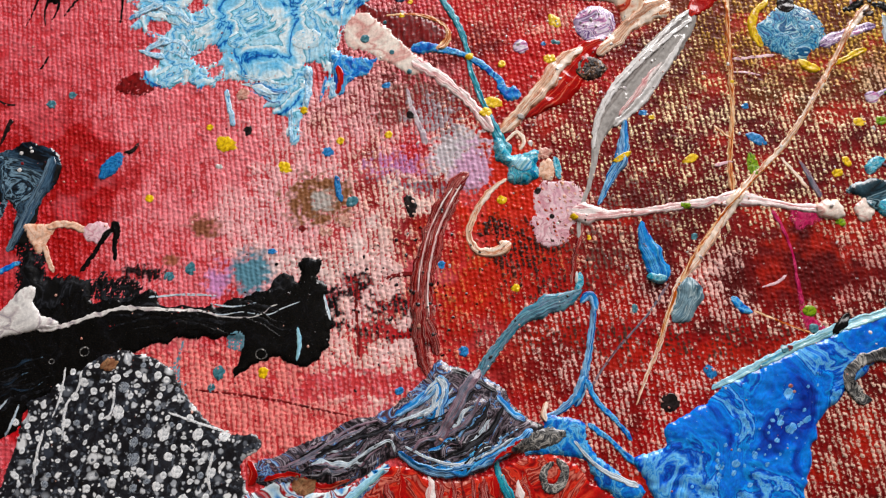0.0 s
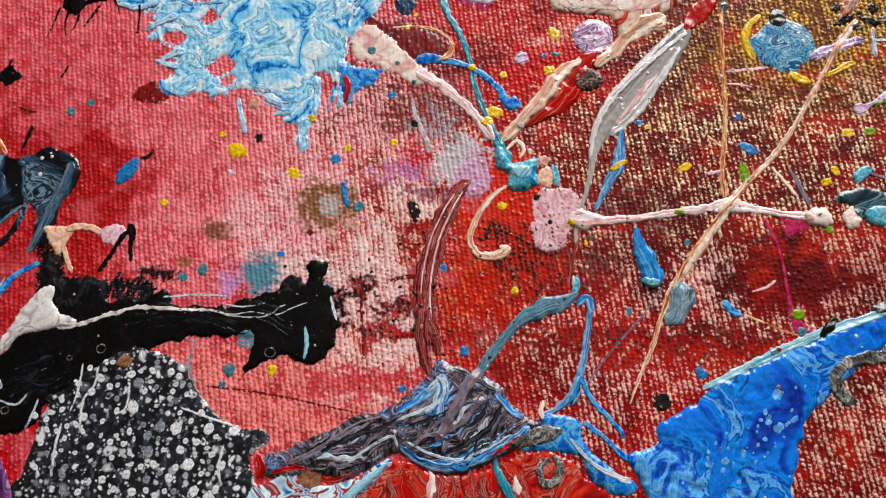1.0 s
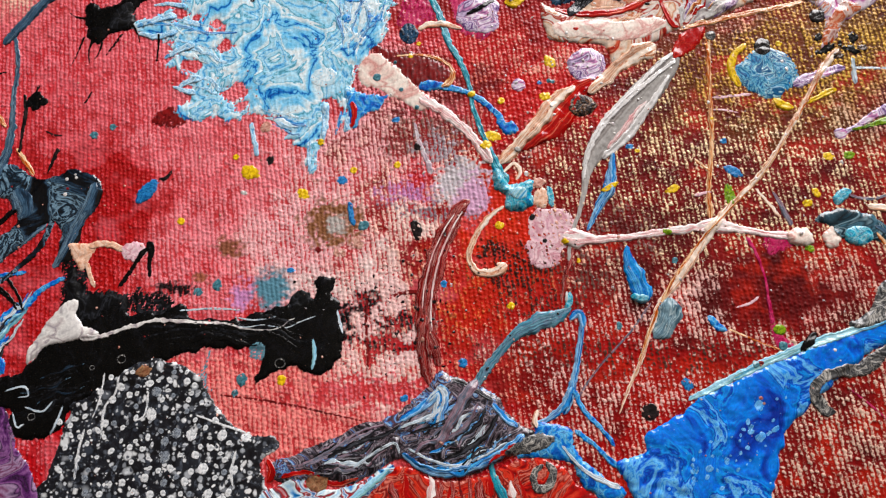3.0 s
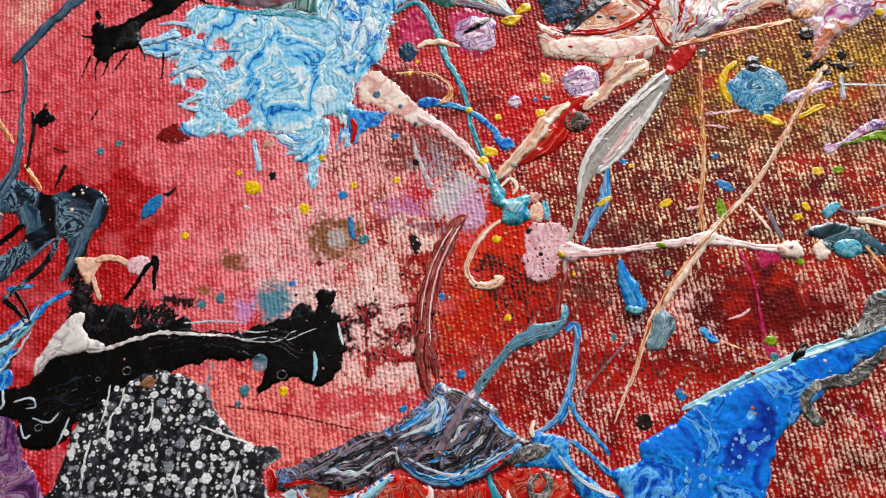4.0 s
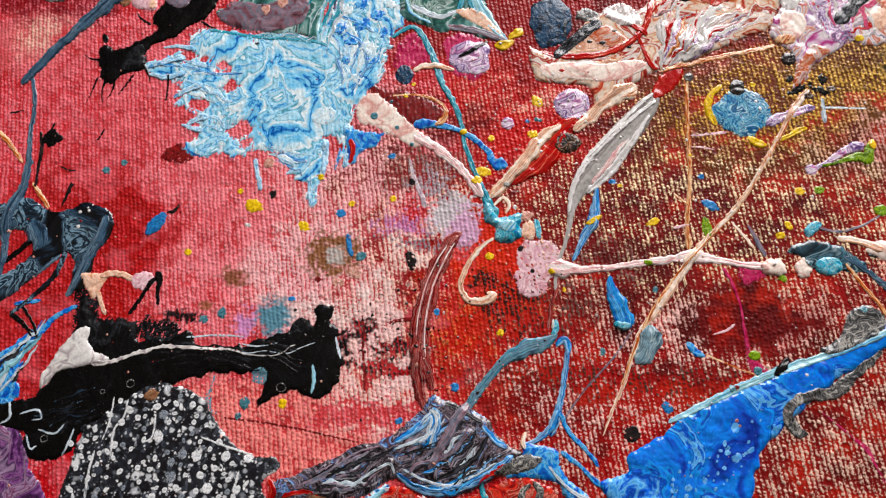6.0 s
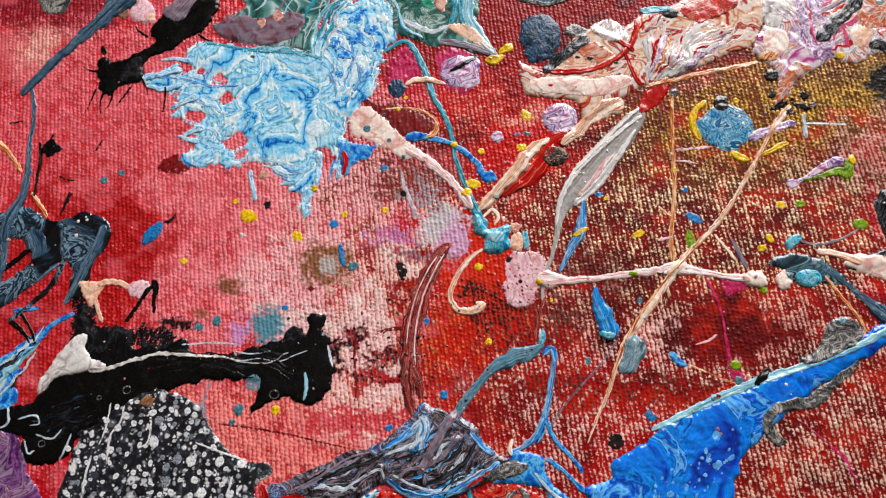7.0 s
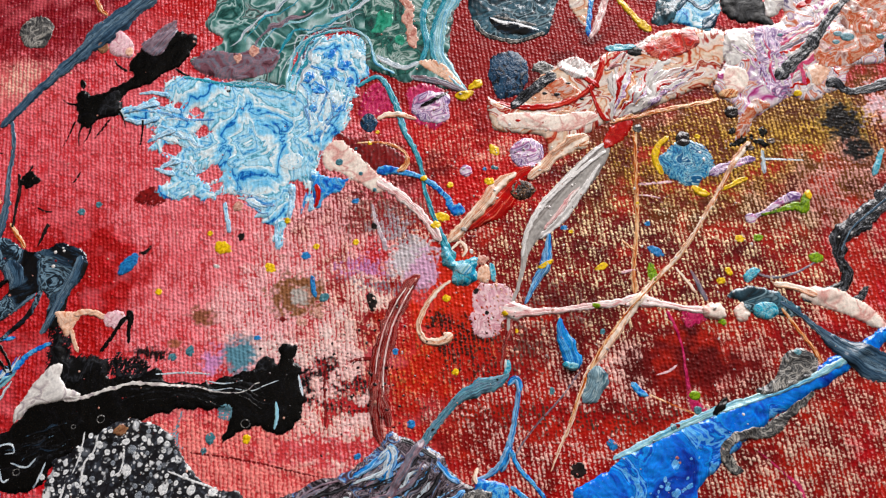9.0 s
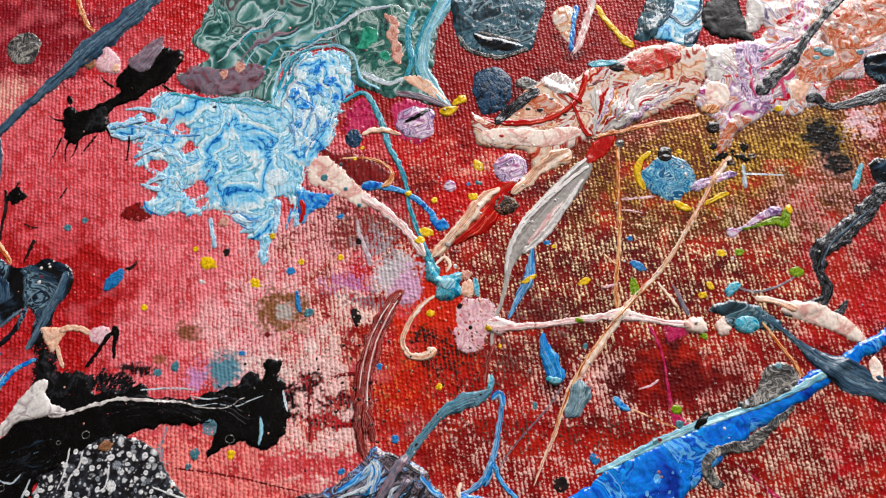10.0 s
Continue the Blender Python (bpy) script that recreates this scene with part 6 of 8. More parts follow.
pour("cream_lobe", [(20.2, 30.7), (25.0, 31.4), (30.7, 30.9), (35.5, 31.5), (37.3, 29.9), (32.5, 27.7), (26.8, 28.0), (21.1, 28.6)], 0.2, cream_marble, peach_pour, rag=0.3, seed=48)
pour("orange_lobe", [(25.6, 35.4), (28.1, 38.1), (31.9, 36.9), (34.2, 35.2), (30.8, 33.7), (27.0, 33.3)], 0.15, peach_plain, peach_pour, rag=0.3, seed=49)
pour("crimson_lobe", [(46.0, 43.5), (49.8, 45.6), (54.0, 46.8), (54.9, 44.1), (51.4, 41.1), (47.5, 40.6)], 0.08, red_sheet, peach_pour, rag=0.9, grain=1.2, seed=95)
pour("brown_lobe", [(28.0, 36.2), (31.0, 37.7), (33.3, 36.3), (34.7, 34.6), (30.8, 33.6)], 0.12, beige, peach_pour, rag=0.3, seed=96)
for k2, (x, y, r) in enumerate([(28.4, 34.8, 0.48), (30.4, 34.5, 0.58), (23.8, 29.8, 0.48), (34.6, 33.6, 0.38), (32.4, 36.6, 0.39)]):
    drop("dark_speck", x, y, r, r * 0.6, dark_dot if k2 != 2 else red_gloss, peach_pour, high=0.1, rag=0.4, seed=k2)
T(ribbon("paint_stroke", [(35.3, 27.0, 2.82), (32.4, 25.3, 3.01), (30.0, 23.8, 2.44), (27.6, 21.3, 1.87), (25.2, 19.4, 1.30)], cream, high=0.15, seed=19), "cream tail of the peach pour", "paint stroke")
T(ribbon("paint_patch", [(42.6, 30.6, 1.2), (41.5, 29.2, 2.6), (40.3, 27.6, 3.1), (39.2, 26.2, 2.6), (38.0, 24.6, 1.2)], red_plain, high=0.1, seed=50, wobble=0.3), "glossy red patch at the leaf's tip", "paint patch")
T(ribbon("paint_strand", [(39.2, 29.4, 0.75), (45.9, 31.0, 0.94), (52.6, 32.3, 0.94), (57.4, 33.3, 0.85)], orange_strand, seed=20), "peach strand on gold-brown canvas", "paint strand")
pink_pour = T(pour("paint_pour", [(59.1, 46.3), (64.5, 47.1), (69.5, 48.9), (70.7, 57.2), (93.9, 56.6), (91.8, 44.6), (86.1, 43.2), (85.1, 39.9), (79.9, 39.0), (77.5, 35.2), (72.5, 32.8), (68.9, 33.9), (67.6, 32.5), (62.8, 29.8), (61.6, 27.2), (59.2, 25.6), (60.0, 29.5), (59.4, 32.4), (57.5, 34.1), (57.0, 36.7), (59.0, 40.1), (60.1, 43.4)], 0.36, pink_marble, rag=0.5, grain=1.6, ripple=0.3, wave=3.0, seed=52), "pink, lilac, white and orange marbled paint pour", "paint pour")
flow("vein", [(59.4, 44.5), (63.4, 45.5), (68.2, 45.4), (74.3, 48.6), (79.8, 53.5)], [(60.2, 33.6), (65.9, 34.0), (71.6, 34.5), (77.8, 39.1), (86.1, 43.8)], 14, (lilac, rosy, magenta, silver, mauve_vein, red_gloss, white), pink_pour, 0.55, seed=8)
flow("vein", [(70.6, 49.8), (74.9, 53.1), (79.2, 55.8)], [(78.2, 41.8), (85.8, 48.3), (91.7, 54.9)], 10, (red_gloss, rosy, silver, orange_strand), pink_pour, 0.8, seed=9)
pour("white_dome", [(58.1, 35.8), (58.9, 39.0), (61.6, 39.2), (62.5, 36.8), (61.2, 34.2), (59.2, 34.2)], 0.2, cream_marble, pink_pour, rag=0.2, seed=53)
pour("white_dome", [(59.5, 45.6), (63.4, 46.0), (63.6, 43.3), (60.8, 39.5), (58.8, 40.1)], 0.2, white, pink_pour, rag=0.3, seed=54)
pour("orange_pool", [(72.3, 38.7), (75.1, 39.7), (75.9, 37.6), (74.0, 35.3), (72.3, 36.0)], 0.15, peach_plain, pink_pour, rag=0.4, seed=55)
pour("orange_pool", [(79.8, 51.8), (84.7, 53.7), (87.1, 50.5), (83.6, 46.6), (80.2, 47.8)], 0.15, peach, pink_pour, rag=0.6, seed=56)
pour("rosy_sheet", [(77.7, 45.1), (83.6, 46.1), (85.0, 42.8), (79.0, 40.7), (76.6, 42.4)], 0.12, rosy, pink_pour, rag=0.6, seed=57)
flow("fold", [(60.5, 43.3), (62.8, 40.0), (63.3, 35.7), (62.1, 33.6)], [(64.3, 45.5), (66.2, 41.0), (67.6, 36.7), (70.1, 33.4)], 9, (silver, lilac, white, magenta, rosy), pink_pour, 0.55, seed=22)
flow("fold", [(73.3, 40.9), (75.9, 38.6), (76.4, 35.4)], [(78.2, 42.0), (80.9, 41.2), (85.0, 42.8)], 6, (red_gloss, lilac, rosy), pink_pour, 0.6, seed=23)
pour("beige_sheet", [(73.5, 42.2), (77.9, 46.2), (83.6, 46.5), (85.4, 43.0), (79.7, 39.4), (74.9, 38.7)], 0.12, beige, pink_pour, rag=0.5, seed=91)
pour("orange_speckled_sheet", [(78.6, 48.4), (82.8, 54.0), (90.8, 55.5), (92.3, 50.3), (87.3, 45.4), (81.5, 45.3)], 0.12, beige, pink_pour, rag=0.5, seed=92)
pour("lilac_lobe", [(64.5, 46.6), (69.2, 45.9), (68.1, 41.0), (69.2, 34.0), (66.3, 33.5), (64.5, 37.8)], 0.1, lilac, pink_pour, rag=0.4, seed=93)
pour("cream_tail", [(63.0, 33.1), (65.7, 32.0), (62.6, 29.6), (61.4, 26.9), (59.3, 25.8), (60.3, 29.5)], 0.15, beige, pink_pour, rag=0.3, seed=94)
drop("orange_rim", *(59.0, 34.2), 1.6, 0.9, orange_strand, pink_pour, high=0.15, seed=3)
flow("fold", [(64.4, 46.0), (65.0, 41.0), (66.0, 34.6)], [(72.9, 41.4), (73.0, 37.1), (73.2, 33.6)], 9, (lilac, white, magenta, silver, lilac), pink_pour, 0.7, seed=18)
for k2, (x, y, r) in enumerate([(82.5, 51.7, 0.38), (84.1, 49.4, 0.48), (86.3, 51.6, 0.29), (81.3, 50.1, 0.38), (82.9, 48.1, 0.29), (84.7, 47.2, 0.38), (88.4, 52.7, 0.38), (87.2, 48.2, 0.29)]):
    drop("speck", x, y, r, r, white if k2 % 2 else red_gloss, pink_pour, high=0.08, rag=0.4, seed=k2)
for k, (x, y, r) in enumerate([(79.7, 44.5, 1.23), (77.7, 43.5, 0.66), (85.2, 44.4, 0.76), (68.6, 45.1, 0.48), (78.2, 45.1, 0.76)]):
    drop("grey_pool", x, y, r, r * 0.7, teal_dot, pink_pour, high=0.12, seed=k)
T(ribbon("paint_strand", [(85.2, 56.8, 2.22), (82.7, 54.6, 2.04), (78.9, 50.1, 1.52), (75.4, 45.7, 1.85), (73.7, 43.6, 2.51), (71.5, 41.1, 2.50), (69.1, 38.8, 2.49), (67.0, 36.7, 1.82)], worm_black, high=0.12, seed=21), "black paint strand over pink marbling", "paint strand")
T(pour("paint_splash", [(49.1, 49.2), (52.6, 53.7), (54.7, 57.4), (59.3, 57.2), (59.4, 52.4), (58.5, 49.0), (56.9, 46.1), (53.1, 47.3)], 0.35, ice, rag=0.5, seed=58), "white and teal paint splash", "paint splash")
for pts in ([(54.4, 56.6, 1.19), (53.6, 53.1, 1.38), (51.2, 50.3, 1.18), (49.6, 49.0, 0.78)], [(53.7, 52.7, 0.79), (56.3, 50.6, 0.98), (59.1, 53.3, 0.98), (59.6, 56.4, 0.79)], [(58.5, 49.5, 1.17), (57.0, 47.9, 2.52), (55.7, 46.6, 1.16)]):
    T(ribbon("paint_strand", pts, slate, seed=66), "dark slate line over the white splash", "paint strand", "slate lines on the white splash")
T(pour("paint_splash", [(59.5, 53.5), (62.6, 56.9), (65.6, 57.0), (66.7, 51.0), (67.6, 47.4), (63.8, 47.7), (60.0, 48.9)], 0.35, black_dry, rag=0.9, grain=1.2, seed=59), "black ragged paint splash", "paint splash")
T(pour("paint_patch", [(69.5, 56.9), (70.3, 53.2), (69.2, 49.8), (66.8, 48.8), (67.1, 53.3), (67.5, 57.0)], 0.3, white, rag=0.4, seed=60), "white paint patch between dark splashes", "paint patch")

# dark shapes at the far middle
T(drop("paint_blob", *(22.3, 38.4), 3.6, 4.2, navy, high=0.45, rag=0.3, seed=12), "navy blue-black rough round blob", "paint blob")
T(ribbon("paint_streak", [(30.3, 38.6, 2.10), (27.5, 36.4, 2.42), (24.7, 34.1, 2.09), (22.8, 32.1, 1.60)], worm_black, high=0.12, seed=22), "black paint streak over peach", "paint streak")
T(drop("paint_splat", *(28.1, 39.9), 1.8, 1.3, grey_curl, high=0.2, rag=0.3, seed=13), "grey marbled splat beside the navy blob", "paint splat")
T(pour("paint_pour", [(16.0, 49.8), (17.6, 46.8), (20.4, 45.4), (23.7, 44.9), (28.9, 46.3), (30.2, 49.7), (31.2, 58.4), (16.4, 58.8)], 0.25, slate_sheet, rag=0.5, seed=62), "slate-blue paint sheet with a pale ragged rim", "paint pour")
slab = T(pour("paint_slab", [(19.0, 49.8), (22.0, 49.2), (25.9, 48.0), (27.9, 47.0), (24.8, 46.2), (21.0, 46.8)], 0.25, char, rag=0.4, seed=61), "black marbled patch on the slate sheet", "paint slab")
ribbon("pale_rim", [(16.6, 49.4, 0.70), (18.4, 46.6, 0.80), (21.5, 45.4, 0.79), (24.3, 45.1, 0.79), (28.8, 46.6, 0.69)], grey_curl, slab, seed=3)
ribbon("pale_rim", [(19.9, 50.2, 0.50), (23.4, 49.2, 0.60), (27.4, 48.0, 0.50)], grey_curl, slab, seed=4)
T(pour("paint_pour", [(47.3, 48.6), (49.2, 53.6), (50.7, 57.5), (55.3, 57.4), (53.1, 52.8), (51.0, 48.3), (49.0, 47.4)], 0.2, slate_sheet, rag=0.5, seed=63), "slate-blue sheet beside the white splash", "paint pour")
T(ribbon("paint_streak", [(41.1, 55.2, 1.00), (42.4, 52.3, 1.19), (44.4, 49.6, 1.18), (46.2, 47.3, 1.95), (47.2, 46.6, 0.98)], yellow, high=0.2, seed=23), "yellow paint streak with a thick end", "paint streak")
T(pour("paint_splash", [(33.0, 53.7), (35.6, 55.3), (37.5, 53.5), (36.8, 48.4), (36.2, 45.9), (34.8, 48.5), (33.4, 50.8)], 0.2, peach, rag=0.6, seed=63), "orange and pink splash on red canvas", "paint splash")
T(ribbon("paint_strand", [(37.6, 55.3, 1.20), (36.9, 51.3, 0.99), (36.4, 47.3, 0.98), (36.5, 45.6, 0.78)], royal, seed=24), "blue paint strand on orange", "paint strand")
T(ribbon("paint_strand", [(40.9, 57.5, 1.61), (39.5, 52.9, 1.39), (38.1, 48.4, 1.38), (36.6, 45.3, 0.78)], rosy, seed=25), "pale pink paint strand", "paint strand")
T(ribbon("paint_fleck", [(39.0, 43.3, 1.36), (42.4, 43.4, 1.55), (44.3, 43.5, 0.78)], teal_strand, seed=7), "teal paint fleck", "paint fleck")
T(drop("paint_splat", *(44.0, 42.4), 1.3, 0.9, black, high=0.2, rag=0.4, seed=3), "black splat beside a teal fleck", "paint splat")

# round lilac balls
for k, (x, y, r, lab) in enumerate(((*(9.3, 32.8), 3.3, "large lilac and white swirled paint disc"), (*(25.0, 24.0), 2.7, "lilac and white swirled paint disc"), (*(15.1, 21.0), 1.1, "small lilac swirled paint drop"))):
    T(drop("paint_disc", x, y, r, r * 0.97, lilac, high=0.2 + 0.06 * r, rag=0.28, seed=k + 15), lab, "paint disc", "lilac discs")
T(ribbon("paint_fleck", [(7.4, 32.9, 0.46), (9.5, 33.9, 0.65), (12.1, 35.6, 0.56)], black, seed=4), "black fleck across the lilac disc", "paint fleck")
T(ribbon("paint_fleck", [(13.2, 34.8, 1.67), (15.0, 34.9, 1.85), (16.4, 35.7, 0.74)], yellow, seed=4), "yellow fleck beside the lilac disc", "paint fleck")
T(ribbon("paint_fleck", [(15.5, 36.0, 0.93), (17.1, 37.0, 1.85), (17.7, 37.8, 0.56)], yellow, seed=5), "yellow fleck with a notch", "paint fleck")
T(ribbon("paint_stroke", [(0.0, 30.7, 0.74), (2.1, 31.4, 1.30), (4.4, 31.3, 0.93), (6.7, 30.5, 0.55)], cream, high=0.2, seed=26), "short cream stroke by the teal strand", "paint stroke")
T(drop("paint_blob", *(-1.4, 30.0), 1.5, 1.7, navy, high=0.2, rag=0.2, seed=14), "dark slate drop at the pale blue edge", "paint blob")

# blue disc with yellow arcs
T(drop("paint_disc", *(50.8, 22.0), 4.2, 4.0, disc_blue, high=0.26, rag=0.3, seed=18), "pale blue swirled paint disc on gold-red canvas", "paint disc")
T(ribbon("paint_arc", [(48.5, 26.7, 0.79), (46.5, 24.8, 1.22), (46.1, 22.3, 1.22), (47.0, 19.9, 0.95)], yellow, high=0.2, seed=27), "yellow paint arc around the blue disc", "paint arc")
T(ribbon("paint_arc", [(51.6, 17.9, 1.20), (52.9, 16.8, 1.70), (54.3, 16.5, 1.19)], yellow, high=0.2, seed=28), "yellow paint arc under the blue disc", "paint arc")
T(ribbon("paint_arc", [(55.8, 17.1, 0.68), (57.9, 18.0, 0.85), (59.7, 18.9, 1.02), (60.6, 19.1, 0.68)], yellow, high=0.2, seed=29), "yellow paint arc crossing a cream branch", "paint arc")
T(drop("paint_drop", *(50.8, 26.2), 1.25, 1.4, dark_dot, high=0.26, rag=0.25, seed=19), "black drop on the blue disc", "paint drop")
T(ribbon("paint_strand", [(54.6, 19.8, 1.71), (56.9, 21.0, 1.71), (59.6, 21.9, 1.54), (62.2, 22.5, 1.20)], lilac, high=0.18, seed=30), "lilac strand beside the blue disc", "paint strand")
T(ribbon("paint_strand", [(63.3, 24.1, 0.68), (63.4, 22.1, 0.85), (63.3, 19.9, 0.68)], white_vein, seed=31), "pale green-white strand", "paint strand")
T(ribbon("paint_strand", [(63.5, 22.4, 0.43), (66.5, 22.3, 0.42), (69.8, 22.1, 0.25)], white_vein, seed=32), "thin white line on the gold weave", "paint strand")
T(ribbon("paint_strand", [(43.0, 18.3, 0.43), (45.5, 18.4, 0.43), (48.5, 18.7, 0.52)], pink_film, seed=33), "thin pink line to the blue disc", "paint strand")
T(ribbon("paint_strand", [(42.9, 16.4, 0.26), (44.9, 16.2, 0.34), (46.5, 15.8, 0.17)], pink_film, seed=34), "thin pink line", "paint strand")
T(ribbon("paint_strand", [(60.0, 12.2, 0.67), (62.4, 13.2, 0.84), (64.6, 14.6, 1.17), (67.3, 15.9, 1.84), (68.6, 16.3, 1.17)], lilac, high=0.18, seed=35), "lilac strand with ball ends", "paint strand")
T(ribbon("paint_strand", [(61.9, 12.8, 0.42), (64.5, 13.4, 0.58), (67.1, 14.2, 1.33), (68.7, 14.0, 2.00), (69.3, 15.4, 1.50), (69.8, 16.6, 1.17)], green, high=0.22, seed=36), "olive green strand over lilac", "paint strand")
T(ribbon("paint_fleck", [(69.8, 17.0, 1.34), (69.8, 15.4, 1.00)], yellow, seed=8), "yellow fleck at the green strand", "paint fleck")
T(drop("paint_drop", *(60.3, 12.3), 0.9, 0.9, lilac, high=0.2, seed=20), "white-lilac ball at a strand's end", "paint drop")

# cream cross
cross = T(ribbon("paint_branch", [(20.8, -2.2, 2.6), (22.3, -2.6, 2.9), (24.2, -2.7, 1.9), (26.6, -2.7, 1.3), (30.4, -2.4, 1.06), (34.7, -1.8, 1.15), (38.8, -1.3, 1.33), (41.8, -1.0, 2.3), (45.0, -1.5, 1.3), (48.6, -2.3, 1.04), (51.9, -2.6, 1.31), (53.5, -2.8, 1.68), (54.5, -2.5, 1.31)], rosy, high=0.2, seed=37), "rosy cream branch crossing dark red canvas", "paint branch")
T(ribbon("paint_branch", [(61.6, 25.6, 0.62), (60.3, 24.1, 1.24), (58.2, 21.3, 0.92), (56.1, 17.5, 0.87), (53.5, 13.4, 0.81), (50.6, 8.9, 0.75), (47.2, 4.9, 0.75), (44.1, 1.8, 0.90), (41.8, -0.8, 1.49), (39.4, -4.2, 1.18), (36.7, -8.1, 1.18), (34.0, -11.4, 0.98), (32.2, -15.1, 0.87), (30.8, -19.1, 0.62), (28.9, -23.1, 0.48), (27.4, -26.6, 0.24)], cream, high=0.2, seed=38, lump=0.5, beat=0.8), "peach-cream twisted trail crossing the branch", "paint branch")
ribbon("orange_trail", [(59.2, 22.3, 0.2), (56.4, 17.6, 0.26), (53.0, 12.1, 0.2), (48.6, 5.8, 0.24), (44.0, 1.3, 0.3), (39.5, -3.4, 0.3), (35.4, -8.9, 0.5), (32.4, -14.7, 0.45), (30.3, -19.9, 0.25)], orange_strand, cross, high=0.2, seed=39)
T(ribbon("paint_strand", [(43.1, 28.0, 0.71), (42.9, 23.1, 0.70), (42.6, 16.4, 0.77), (42.3, 10.8, 0.76), (41.4, 4.5, 0.75), (41.3, 0.1, 1.00)], orange_strand, seed=40, lump=0.5, beat=0.8), "thin orange vertical strand", "paint strand")
T(drop("paint_drop", *(43.5, 28.2), 0.75, 0.8, grey_curl, high=0.25, seed=21), "grey marbled drop at the orange strand's head", "paint drop")
T(drop("paint_blob", *(53.1, -2.8), 1.6, 1.5, cream_marble, high=0.5, rag=0.5, seed=22), "cream blob on the branch's end", "paint blob")
T(drop("paint_blob", *(57.5, -2.9), 1.3, 1.6, cream_marble, high=0.5, rag=0.5, seed=23), "cream blob beside the branch", "paint blob")
T(ribbon("paint_strand", [(39.6, 9.0, 0.34), (40.8, 7.9, 0.42), (41.7, 7.0, 0.34)], orange_strand, seed=41), "short peach thread", "paint strand")
T(ribbon("paint_fleck", [(39.2, 3.4, 0.59), (40.9, 3.8, 0.42), (41.7, 3.9, 0.25)], pink_film, seed=9), "pale pink fleck", "paint fleck")
T(ribbon("paint_strand", [(47.8, 4.4, 0.42), (49.1, 2.6, 0.50), (50.7, 0.1, 0.57)], cream, seed=42), "thin cream strand", "paint strand")
T(ribbon("paint_strand", [(50.1, 3.9, 0.33), (51.1, 1.7, 0.82), (52.2, -1.1, 0.82)], mauve_vein, seed=43), "grey mauve strand", "paint strand")
T(ribbon("paint_strand", [(46.0, -2.6, 0.57), (47.1, -5.2, 0.49), (47.9, -8.5, 0.40), (48.1, -11.9, 0.48), (48.4, -14.7, 0.79)], magenta, high=0.2, seed=44), "thin magenta strand", "paint strand")
T(pour("paint_smear", [(48.0, -13.5), (48.7, -14.7), (50.0, -16.7), (51.6, -18.5), (49.8, -18.5), (48.2, -17.1)], 0.07, magenta, rag=0.3, seed=64), "magenta smear at the strand's foot", "paint smear")
T(drop("paint_drop", *(49.1, -15.5), 0.85, 0.75, green, high=0.2, seed=24), "bright green drop on magenta", "paint drop")
T(drop("paint_drop", *(49.4, -17.7), 0.65, 0.65, teal_dot, high=0.15, seed=25), "dark teal drop on magenta", "paint drop")
T(ribbon("paint_fleck", [(39.9, -13.6, 1.12), (41.0, -15.0, 1.28), (42.3, -15.6, 0.80)], royal, high=0.2, seed=45), "dark blue paint fleck with a white edge", "paint fleck")
T(ribbon("paint_strand", [(42.4, -15.4, 0.32), (45.7, -16.9, 0.32), (49.1, -18.3, 0.24)], orange_strand, seed=46), "thin peach thread", "paint strand")
T(ribbon("paint_fleck", [(43.7, -12.5, 0.24), (45.7, -11.9, 0.48), (46.9, -10.9, 0.24)], pink_film, seed=10), "white-pink fleck on the dark stain", "paint fleck")

# blue leaves, beads and lines
T(ribbon("paint_leaf", [(28.4, 10.1, 0.52), (28.0, 6.9, 1.54), (27.2, 4.2, 2.04), (25.8, 1.6, 1.10), (24.2, -1.5, 0.51)], blue_vein, high=0.25, seed=47), "slim blue leaf-shaped drop", "paint stroke")
teardrop = T(ribbon("paint_leaf", [(29.5, -3.7, 0.75), (29.9, -6.3, 1.82), (30.8, -8.9, 2.96), (31.3, -10.8, 3.10), (30.9, -11.8, 1.63)], royal_streak, high=0.2, seed=48, sides=13), "turquoise teardrop of paint", "paint stroke")
ribbon("turquoise_lip", [(29.7, -10.8, 0.82), (31.0, -11.3, 1.31), (32.1, -11.0, 0.82)], cyan, teardrop, high=0.3, seed=5)
T(ribbon("paint_strand", [(21.3, -14.1, 0.61), (22.5, -13.1, 1.23), (23.0, -14.2, 1.10), (22.5, -17.5, 0.85), (21.9, -20.7, 0.97), (21.2, -23.9, 1.20), (20.1, -26.7, 1.07)], blue_vein, high=0.26, seed=49), "blue paint strand with a curled head", "paint strand")
T(ribbon("paint_strand", [(21.4, -23.1, 1.04), (20.3, -25.3, 1.04), (18.5, -27.0, 0.88), (16.3, -28.0, 0.64)], blue_vein, high=0.2, seed=69), "blue paint strand branching into the splash", "paint strand")
T(ribbon("paint_strand", [(21.5, -23.5, 0.80), (22.9, -26.3, 0.79), (25.0, -28.6, 0.71), (26.6, -30.8, 0.62)], royal, high=0.25, seed=70), "thin blue strand running to the cobalt pour", "paint strand")
T(ribbon("paint_fleck", [(21.5, -10.2, 0.66), (21.3, -11.7, 0.99), (20.9, -12.7, 0.58)], cyan, high=0.26, seed=50), "turquoise fleck with white tip", "paint fleck")
T(ribbon("paint_fleck", [(21.1, -10.1, 0.33), (20.9, -11.6, 0.41)], white, high=0.5, seed=50), "white paint tip", "paint fleck")
T(ribbon("paint_thread", [(32.4, -11.8, 0.33), (29.3, -15.9, 0.32), (25.5, -19.9, 0.32), (22.1, -24.3, 0.40)], mauve_vein, seed=51), "fine grey thread of paint", "paint thread")
